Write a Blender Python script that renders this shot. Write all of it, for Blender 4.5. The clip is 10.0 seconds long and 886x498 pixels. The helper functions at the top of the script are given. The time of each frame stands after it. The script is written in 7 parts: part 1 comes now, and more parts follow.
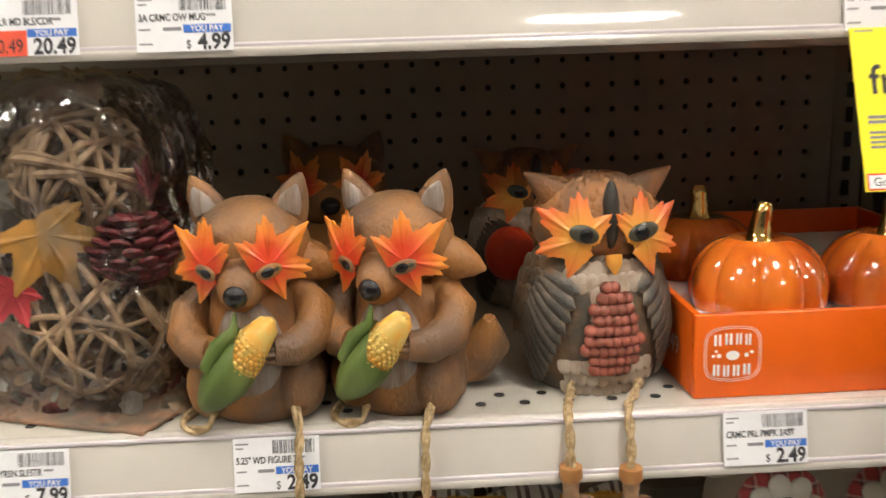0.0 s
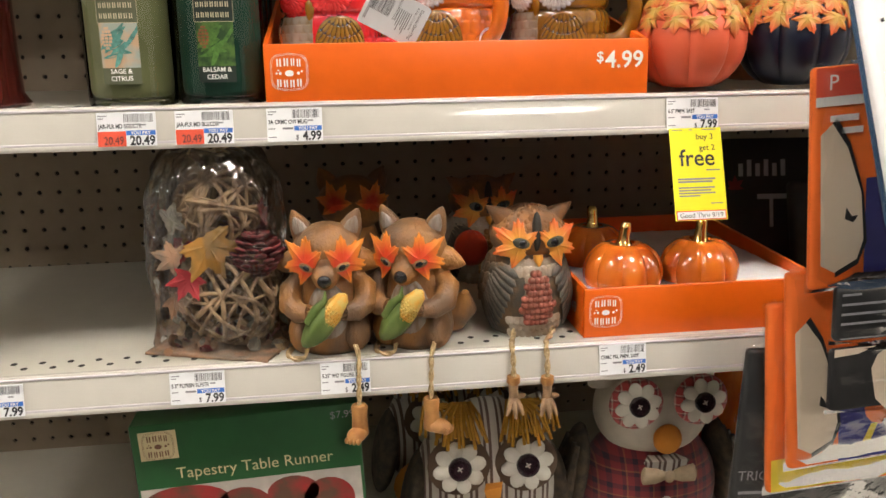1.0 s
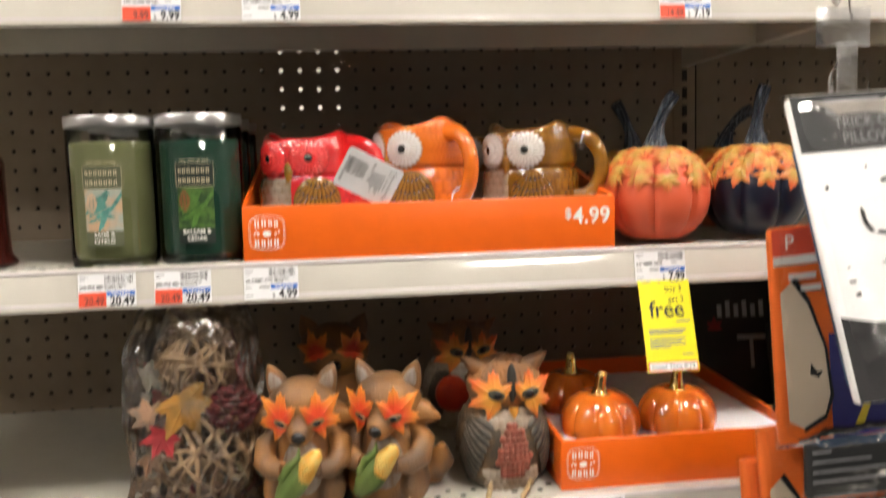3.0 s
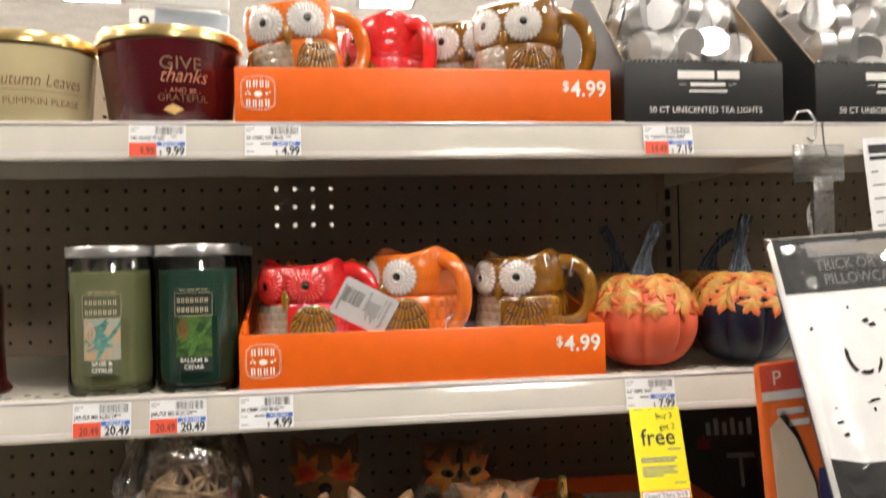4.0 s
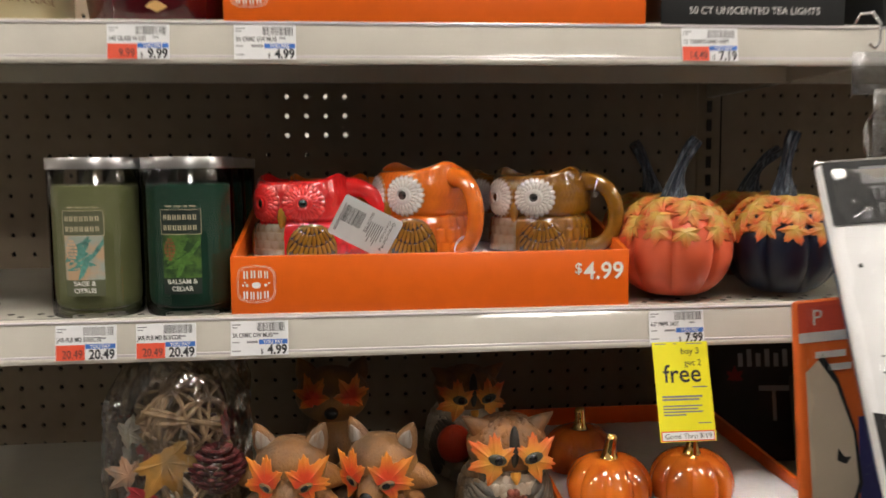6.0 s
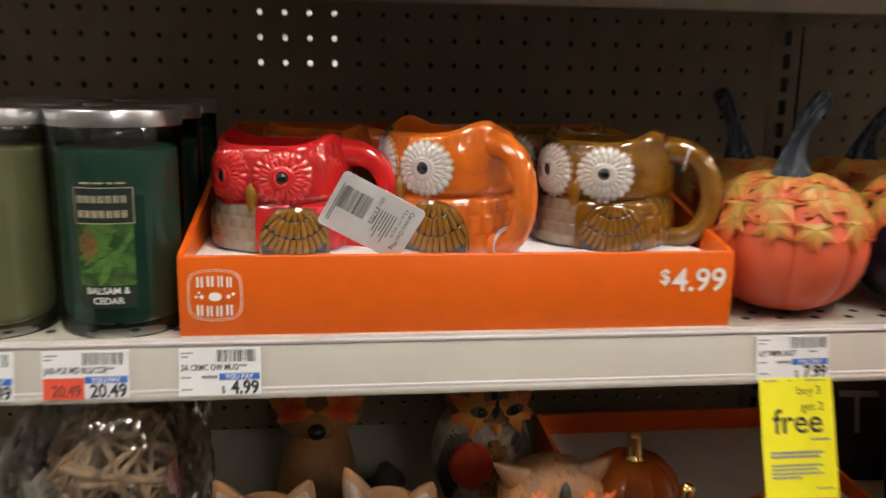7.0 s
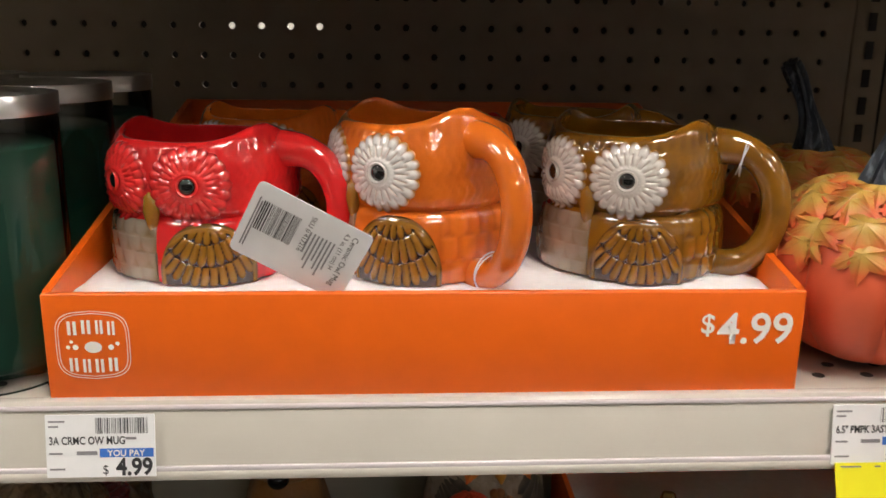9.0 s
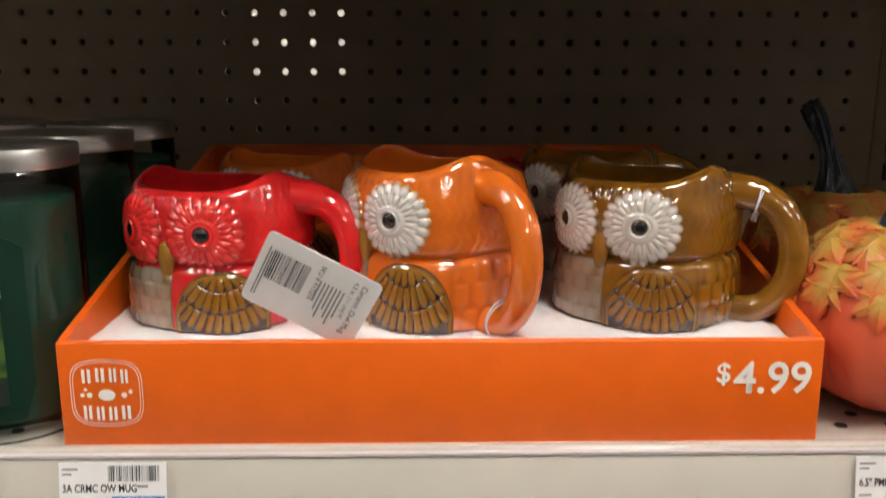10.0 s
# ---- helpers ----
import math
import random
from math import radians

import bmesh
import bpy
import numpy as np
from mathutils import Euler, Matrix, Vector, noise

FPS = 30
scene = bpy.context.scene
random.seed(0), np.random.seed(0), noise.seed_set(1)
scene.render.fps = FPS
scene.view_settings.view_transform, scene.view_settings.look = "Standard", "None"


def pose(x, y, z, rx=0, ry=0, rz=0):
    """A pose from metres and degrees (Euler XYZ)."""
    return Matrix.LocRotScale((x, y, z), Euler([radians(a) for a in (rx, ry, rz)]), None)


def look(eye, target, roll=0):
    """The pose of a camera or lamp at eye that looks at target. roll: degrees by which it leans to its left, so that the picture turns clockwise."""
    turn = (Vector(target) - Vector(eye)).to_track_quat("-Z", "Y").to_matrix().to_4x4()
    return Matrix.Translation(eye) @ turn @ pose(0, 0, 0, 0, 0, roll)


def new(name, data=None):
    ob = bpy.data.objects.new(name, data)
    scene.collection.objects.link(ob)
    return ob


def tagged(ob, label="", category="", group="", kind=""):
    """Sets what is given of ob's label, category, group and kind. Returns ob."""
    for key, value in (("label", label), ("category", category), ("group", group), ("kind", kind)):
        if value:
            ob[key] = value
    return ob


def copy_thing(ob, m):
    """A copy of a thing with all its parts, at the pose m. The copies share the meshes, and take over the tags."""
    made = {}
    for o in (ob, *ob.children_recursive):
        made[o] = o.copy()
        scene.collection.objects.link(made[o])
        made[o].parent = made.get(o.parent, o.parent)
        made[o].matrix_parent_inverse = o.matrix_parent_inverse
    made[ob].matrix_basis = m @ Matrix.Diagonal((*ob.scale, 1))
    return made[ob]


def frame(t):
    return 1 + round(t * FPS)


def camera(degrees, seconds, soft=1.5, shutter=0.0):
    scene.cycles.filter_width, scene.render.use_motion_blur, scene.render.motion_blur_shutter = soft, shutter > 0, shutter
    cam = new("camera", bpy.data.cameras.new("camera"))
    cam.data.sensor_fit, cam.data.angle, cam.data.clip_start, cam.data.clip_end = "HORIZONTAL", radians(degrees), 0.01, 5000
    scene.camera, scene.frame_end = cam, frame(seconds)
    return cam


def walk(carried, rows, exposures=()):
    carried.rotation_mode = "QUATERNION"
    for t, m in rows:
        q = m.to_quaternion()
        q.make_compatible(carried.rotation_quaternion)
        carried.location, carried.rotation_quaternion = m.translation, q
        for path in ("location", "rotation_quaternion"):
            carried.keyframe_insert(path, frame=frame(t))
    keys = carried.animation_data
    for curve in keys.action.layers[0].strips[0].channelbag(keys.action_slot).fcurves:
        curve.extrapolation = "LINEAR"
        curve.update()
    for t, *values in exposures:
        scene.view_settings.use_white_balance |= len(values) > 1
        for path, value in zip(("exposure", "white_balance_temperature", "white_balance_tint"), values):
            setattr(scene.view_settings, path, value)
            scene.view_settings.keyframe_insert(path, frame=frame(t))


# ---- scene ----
cam = camera(55.4, 10.0, soft=1.5, shutter=0.8)
PATH = [
    (0, (-0.06, -0.466, 1.251), (0.02, 1.496, 0.87), -1.9),
    (0.5, (-0.074, -0.525, 1.27), (0.054, 1.431, 0.868), -1.7),
    (0.7, (-0.085, -0.602, 1.293), (0.065, 1.347, 0.87), -1.6),
    (0.8, (-0.101, -0.694, 1.326), (0.075, 1.245, 0.87), -1.4),
    (1, (-0.136, -0.782, 1.351), (0.107, 1.148, 0.888), -1.0),
    (1.5, (-0.13, -0.784, 1.353), (0.101, 1.15, 0.896), -1.2),
    (2, (-0.131, -0.782, 1.357), (0.115, 1.157, 0.937), -1.3),
    (2.5, (-0.116, -0.787, 1.375), (0.12, 1.169, 1.028), -1.6),
    (3, (-0.108, -0.794, 1.387), (0.137, 1.181, 1.197), -1.6),
    (3.2, (-0.118, -0.79, 1.406), (0.156, 1.185, 1.242), -0.8),
    (4.3, (-0.121, -0.815, 1.426), (0.174, 1.162, 1.499), -1.5),
    (4.5, (-0.122, -0.817, 1.419), (0.17, 1.16, 1.503), -1.5),
    (5, (-0.119, -0.817, 1.42), (0.151, 1.164, 1.452), -1.0),
    (5.5, (-0.081, -0.796, 1.423), (0.111, 1.193, 1.337), -0.7),
    (6.8, (-0.088, -0.572, 1.461), (0.124, 1.384, 1.099), 0.4),
    (7, (-0.098, -0.515, 1.467), (0.147, 1.426, 1.061), 1.0),
    (7.5, (-0.084, -0.445, 1.465), (0.164, 1.487, 1.021), 0.9),
    (8, (-0.064, -0.403, 1.471), (0.174, 1.523, 0.992), 0.8),
    (8.5, (-0.049, -0.383, 1.471), (0.146, 1.543, 0.977), 0.8),
    (9, (-0.037, -0.374, 1.473), (0.083, 1.558, 0.974), 0.8),
    (9.5, (-0.03, -0.372, 1.475), (0.034, 1.566, 0.990), 0.5),
    (10, (-0.026, -0.373, 1.479), (0.014, 1.581, 1.060), 0.1),
]
walk(cam, [(t, look(eye, target, roll)) for t, eye, target, roll in PATH],
     exposures=[(0, 0.22), (0.5, 0.14), (1.0, 0.20), (2.0, 0.16), (2.5, 0.24), (3.2, 0.26), (4.5, -0.08), (5.0, -0.24), (5.5, -0.34), (7.0, -0.32), (8.5, -0.22), (10, -0.22)])

# ---- world, lamps ----
world = bpy.data.worlds.new("world")
scene.world = world
world.use_nodes = True
world.node_tree.nodes["Background"].inputs[0].default_value = (0.9, 0.93, 1.0, 1)
world.node_tree.nodes["Background"].inputs[1].default_value = 0.05
scene.view_settings.exposure = 0.0
LAMP = 62.0


# ---- materials ----
def mat(name, col, rough=0.5, metal=0.0, vary=0.12, scale=60.0, bump=0.15, coat=0.0, bscale=None, dist=0.0006, spec=0.5):
    """Base colour with cloudy variation at two scales, grain in the relief."""
    m = bpy.data.materials.new(name)
    m.use_nodes = True
    nt = m.node_tree
    b = nt.nodes["Principled BSDF"]
    b.inputs["Roughness"].default_value = rough
    b.inputs["Metallic"].default_value = metal
    b.inputs["Coat Weight"].default_value = coat
    b.inputs["Coat Roughness"].default_value = 0.05
    b.inputs["Specular IOR Level"].default_value = spec
    tc = nt.nodes.new("ShaderNodeTexCoord")
    n1 = nt.nodes.new("ShaderNodeTexNoise")
    n1.inputs["Scale"].default_value = scale
    n1.inputs["Detail"].default_value = 6
    n2 = nt.nodes.new("ShaderNodeTexNoise")
    n2.inputs["Scale"].default_value = scale * 0.13
    n2.inputs["Detail"].default_value = 3
    nt.links.new(tc.outputs["Object"], n1.inputs["Vector"])
    nt.links.new(tc.outputs["Object"], n2.inputs["Vector"])
    add = nt.nodes.new("ShaderNodeMath")
    add.operation = "ADD"
    nt.links.new(n1.outputs["Fac"], add.inputs[0])
    nt.links.new(n2.outputs["Fac"], add.inputs[1])
    rng = nt.nodes.new("ShaderNodeMapRange")
    rng.inputs[1].default_value, rng.inputs[2].default_value = 0.7, 1.3
    rng.inputs[3].default_value, rng.inputs[4].default_value = 1 - vary, 1 + vary
    nt.links.new(add.outputs[0], rng.inputs[0])
    mul = nt.nodes.new("ShaderNodeVectorMath")
    mul.operation = "SCALE"
    mul.inputs[0].default_value = col
    nt.links.new(rng.outputs[0], mul.inputs["Scale"])
    nt.links.new(mul.outputs[0], b.inputs["Base Color"])
    if bump:
        bn = nt.nodes.new("ShaderNodeTexNoise")
        bn.inputs["Scale"].default_value = bscale or scale * 6
        bn.inputs["Detail"].default_value = 4
        nt.links.new(tc.outputs["Object"], bn.inputs["Vector"])
        bp = nt.nodes.new("ShaderNodeBump")
        bp.inputs["Strength"].default_value = bump
        bp.inputs["Distance"].default_value = dist
        nt.links.new(bn.outputs["Fac"], bp.inputs["Height"])
        nt.links.new(bp.outputs[0], b.inputs["Normal"])
    return m


def mat_two(name, a, c, rough=0.6, scale=40.0, lo=0.4, hi=0.6, bump=0.3, bscale=300, coat=0.0, stretch=(1, 1, 1), dist=0.0008, axis=None, span=(0, 1), wob=0.25):
    """Two colours: mottled, or running from one to the other along an axis of the thing."""
    m = bpy.data.materials.new(name)
    m.use_nodes = True
    nt = m.node_tree
    b = nt.nodes["Principled BSDF"]
    b.inputs["Roughness"].default_value = rough
    b.inputs["Coat Weight"].default_value = coat
    b.inputs["Coat Roughness"].default_value = 0.04
    tc = nt.nodes.new("ShaderNodeTexCoord")
    mp = nt.nodes.new("ShaderNodeMapping")
    mp.inputs["Scale"].default_value = stretch
    nt.links.new(tc.outputs["Object"], mp.inputs["Vector"])
    n1 = nt.nodes.new("ShaderNodeTexNoise")
    n1.inputs["Scale"].default_value = scale
    n1.inputs["Detail"].default_value = 6
    nt.links.new(mp.outputs[0], n1.inputs["Vector"])
    r = nt.nodes.new("ShaderNodeMapRange")
    r.inputs[1].default_value, r.inputs[2].default_value = lo, hi
    if axis is None:
        nt.links.new(n1.outputs["Fac"], r.inputs[0])
    else:
        sx = nt.nodes.new("ShaderNodeSeparateXYZ")
        nt.links.new(tc.outputs["Object"], sx.inputs[0])
        ra = nt.nodes.new("ShaderNodeMapRange")
        ra.inputs[1].default_value, ra.inputs[2].default_value = span
        ra.inputs[3].default_value, ra.inputs[4].default_value = -wob, 1 - wob
        ra.clamp = False
        nt.links.new(sx.outputs[axis], ra.inputs[0])
        ad = nt.nodes.new("ShaderNodeMath")
        ad.operation = "MULTIPLY_ADD"
        ad.inputs[1].default_value = 2 * wob
        nt.links.new(n1.outputs["Fac"], ad.inputs[0])
        nt.links.new(ra.outputs[0], ad.inputs[2])
        r.inputs[1].default_value, r.inputs[2].default_value = 0, 1
        nt.links.new(ad.outputs[0], r.inputs[0])
    mx = nt.nodes.new("ShaderNodeMix")
    mx.data_type = "RGBA"
    nt.links.new(r.outputs[0], mx.inputs[0])
    mx.inputs[6].default_value, mx.inputs[7].default_value = (*a, 1), (*c, 1)
    nt.links.new(mx.outputs[2], b.inputs["Base Color"])
    if bump:
        bn = nt.nodes.new("ShaderNodeTexNoise")
        bn.inputs["Scale"].default_value = bscale
        bn.inputs["Detail"].default_value = 4
        nt.links.new(mp.outputs[0], bn.inputs["Vector"])
        bp = nt.nodes.new("ShaderNodeBump")
        bp.inputs["Strength"].default_value = bump
        bp.inputs["Distance"].default_value = dist
        nt.links.new(bn.outputs["Fac"], bp.inputs["Height"])
        nt.links.new(bp.outputs[0], b.inputs["Normal"])
    return m


def mat_pool(name, a, c, rough=0.1, coat=0.9, noise_amt=0.35, scale=60.0, bump=0.25, bscale=140, dist=0.0012, lo=0.15, hi=0.85):
    """Paint or glaze that runs from colour a to colour c with the mesh's own weight and a little cloudiness."""
    m = bpy.data.materials.new(name)
    m.use_nodes = True
    nt = m.node_tree
    b = nt.nodes["Principled BSDF"]
    b.inputs["Roughness"].default_value = rough
    b.inputs["Coat Weight"].default_value = coat
    b.inputs["Coat Roughness"].default_value = 0.03
    at = nt.nodes.new("ShaderNodeAttribute")
    at.attribute_name = "pool"
    tc = nt.nodes.new("ShaderNodeTexCoord")
    n1 = nt.nodes.new("ShaderNodeTexNoise")
    n1.inputs["Scale"].default_value = scale
    n1.inputs["Detail"].default_value = 5
    nt.links.new(tc.outputs["Object"], n1.inputs["Vector"])
    sh = nt.nodes.new("ShaderNodeMath")
    sh.operation = "MULTIPLY_ADD"
    sh.inputs[1].default_value, sh.inputs[2].default_value = noise_amt * 2, -noise_amt
    nt.links.new(n1.outputs["Fac"], sh.inputs[0])
    ad = nt.nodes.new("ShaderNodeMath")
    nt.links.new(at.outputs["Fac"], ad.inputs[0])
    nt.links.new(sh.outputs[0], ad.inputs[1])
    r = nt.nodes.new("ShaderNodeMapRange")
    r.inputs[1].default_value, r.inputs[2].default_value = lo, hi
    nt.links.new(ad.outputs[0], r.inputs[0])
    mx = nt.nodes.new("ShaderNodeMix")
    mx.data_type = "RGBA"
    mx.inputs[6].default_value, mx.inputs[7].default_value = (*a, 1), (*c, 1)
    nt.links.new(r.outputs[0], mx.inputs[0])
    nt.links.new(mx.outputs[2], b.inputs["Base Color"])
    bn = nt.nodes.new("ShaderNodeTexNoise")
    bn.inputs["Scale"].default_value = bscale
    bn.inputs["Detail"].default_value = 3
    nt.links.new(tc.outputs["Object"], bn.inputs["Vector"])
    bp = nt.nodes.new("ShaderNodeBump")
    bp.inputs["Strength"].default_value = bump
    bp.inputs["Distance"].default_value = dist
    nt.links.new(bn.outputs["Fac"], bp.inputs["Height"])
    nt.links.new(bp.outputs[0], b.inputs["Normal"])
    return m


def mat_stripe(name, cols, period, axis=0, rough=0.8, cross=0.0):
    """Woven cloth: coloured bands along one axis, or a plaid with cross bands."""
    m = bpy.data.materials.new(name)
    m.use_nodes = True
    nt = m.node_tree
    b = nt.nodes["Principled BSDF"]
    b.inputs["Roughness"].default_value = rough
    b.inputs["Sheen Weight"].default_value = 0.3
    tc = nt.nodes.new("ShaderNodeTexCoord")
    sx = nt.nodes.new("ShaderNodeSeparateXYZ")
    nt.links.new(tc.outputs["Object"], sx.inputs[0])

    def band(ax):
        f = nt.nodes.new("ShaderNodeMath")
        f.operation = "DIVIDE"
        f.inputs[1].default_value = period
        nt.links.new(sx.outputs[ax], f.inputs[0])
        g = nt.nodes.new("ShaderNodeMath")
        g.operation = "FRACT"
        nt.links.new(f.outputs[0], g.inputs[0])
        cr = nt.nodes.new("ShaderNodeValToRGB")
        cr.color_ramp.interpolation = "CONSTANT"
        el = cr.color_ramp.elements
        while len(el) < len(cols):
            el.new(0.5)
        for e, (p, c) in zip(el, cols):
            e.position, e.color = p, (*c, 1)
        nt.links.new(g.outputs[0], cr.inputs[0])
        return cr
    c1 = band(axis)
    out = c1.outputs[0]
    if cross:
        c2 = band(2)
        mx = nt.nodes.new("ShaderNodeMix")
        mx.data_type = "RGBA"
        mx.inputs[0].default_value = cross
        nt.links.new(c1.outputs[0], mx.inputs[6])
        nt.links.new(c2.outputs[0], mx.inputs[7])
        out = mx.outputs[2]
    nt.links.new(out, b.inputs["Base Color"])
    bn = nt.nodes.new("ShaderNodeTexNoise")
    bn.inputs["Scale"].default_value = 900
    nt.links.new(tc.outputs["Object"], bn.inputs["Vector"])
    bp = nt.nodes.new("ShaderNodeBump")
    bp.inputs["Strength"].default_value = 0.4
    bp.inputs["Distance"].default_value = 0.0006
    nt.links.new(bn.outputs["Fac"], bp.inputs["Height"])
    nt.links.new(bp.outputs[0], b.inputs["Normal"])
    return m


def mat_film(name, tint=(1, 1, 1), gloss=0.06, rough=0.06, bump=0.5, ior=1.5):
    """Thin clear plastic: see-through, with gloss that grows at grazing angles."""
    m = bpy.data.materials.new(name)
    m.use_nodes = True
    nt = m.node_tree
    nt.nodes.remove(nt.nodes["Principled BSDF"])
    tr = nt.nodes.new("ShaderNodeBsdfTransparent")
    tr.inputs[0].default_value = (*tint, 1)
    gl = nt.nodes.new("ShaderNodeBsdfGlossy")
    gl.inputs["Roughness"].default_value = rough
    lw = nt.nodes.new("ShaderNodeFresnel")
    lw.inputs["IOR"].default_value = ior
    ad = nt.nodes.new("ShaderNodeMath")
    ad.operation = "ADD"
    ad.use_clamp = True
    ad.inputs[1].default_value = gloss
    nt.links.new(lw.outputs[0], ad.inputs[0])
    mx = nt.nodes.new("ShaderNodeMixShader")
    nt.links.new(ad.outputs[0], mx.inputs[0])
    nt.links.new(tr.outputs[0], mx.inputs[1])
    nt.links.new(gl.outputs[0], mx.inputs[2])
    nt.links.new(mx.outputs[0], nt.nodes["Material Output"].inputs[0])
    if bump:
        tc = nt.nodes.new("ShaderNodeTexCoord")
        bn = nt.nodes.new("ShaderNodeTexNoise")
        bn.inputs["Scale"].default_value = 48
        bn.inputs["Detail"].default_value = 3
        nt.links.new(tc.outputs["Object"], bn.inputs["Vector"])
        bp = nt.nodes.new("ShaderNodeBump")
        bp.inputs["Strength"].default_value = bump
        bp.inputs["Distance"].default_value = 0.01
        nt.links.new(bn.outputs["Fac"], bp.inputs["Height"])
        nt.links.new(bp.outputs[0], gl.inputs["Normal"])
    return m


def mat_glow(name, col, strength):
    m = bpy.data.materials.new(name)
    m.use_nodes = True
    b = m.node_tree.nodes["Principled BSDF"]
    b.inputs["Emission Color"].default_value = (*col, 1)
    b.inputs["Emission Strength"].default_value = strength
    return m


def mat_glass(name, tint=(1, 1, 1)):
    m = bpy.data.materials.new(name)
    m.use_nodes = True
    b = m.node_tree.nodes["Principled BSDF"]
    b.inputs["Base Color"].default_value = (*tint, 1)
    b.inputs["Transmission Weight"].default_value = 1
    b.inputs["Roughness"].default_value = 0.02
    b.inputs["IOR"].default_value = 1.45
    return m


STEEL = mat("almond_steel", (0.50, 0.475, 0.41), 0.34, vary=0.05, scale=30, bump=0.06)
LIP = mat("almond_lip", (0.57, 0.545, 0.49), 0.09, vary=0.05, scale=25, bump=0.04)
CHANNEL = mat("clear_channel", (0.62, 0.58, 0.60), 0.15, vary=0.04, scale=25, bump=0.03)
BOARD = mat("pegboard_paint", (0.305, 0.243, 0.178), 0.55, vary=0.10, scale=40, bump=0.12)
BACKING = mat("dark_back", (0.03, 0.028, 0.026), 0.9, bump=0)
ORANGE = mat("orange_card", (0.79, 0.128, 0.004), 0.40, vary=0.05, scale=60, bump=0.05)
CARD = mat("cut_card", (0.55, 0.42, 0.28), 0.9, scale=200)
FOAM = mat("white_foam", (0.85, 0.85, 0.86), 0.95, vary=0.05, scale=200, bump=0.6, bscale=900, dist=0.001)
PAPER = mat("white_paper", (0.82, 0.83, 0.85), 0.55, vary=0.03, scale=120, bump=0.04)
INK = mat("black_ink", (0.03, 0.03, 0.035), 0.6, vary=0.1, bump=0)
GREYINK = mat("grey_ink", (0.25, 0.25, 0.27), 0.6, vary=0.1, bump=0)
BLUEINK = mat("blue_ink", (0.05, 0.18, 0.62), 0.5, vary=0.06, bump=0)
REDINK = mat("red_ink", (0.78, 0.10, 0.05), 0.5, vary=0.06, bump=0)
WHITEINK = mat("white_ink", (0.85, 0.83, 0.80), 0.5, vary=0.03, bump=0)
YELLOW = mat("yellow_paper", (0.88, 0.83, 0.02), 0.5, vary=0.03, scale=80, bump=0.04)
GOLD = mat("gold_glaze", (0.80, 0.56, 0.20), 0.10, 1.0, vary=0.06, bump=0.1, bscale=120, dist=0.0015)
BRASS = mat("brass_lid", (0.72, 0.55, 0.25), 0.25, 1.0, vary=0.06, bump=0.05)
SILVER = mat("brushed_lid", (0.66, 0.66, 0.67), 0.28, 1.0, vary=0.06, bump=0.1)
CLEAR = mat_film("clear_glass", (0.96, 0.97, 0.96), 0.025, 0.03, 0.0, 1.5)
FILM = mat_film("clear_film")
WALL = mat("wall_paint", (0.60, 0.58, 0.56), 0.8, scale=8, bump=0.1)
CEIL = mat("ceiling_tile", (0.86, 0.84, 0.83), 0.9, scale=30, bump=0.3)
FLOOR = mat("floor_tile", (0.36, 0.34, 0.31), 0.35, scale=6, bump=0.05)
GLOW = mat_glow("lamp_diffuser", (1.0, 0.93, 0.84), LAMP)


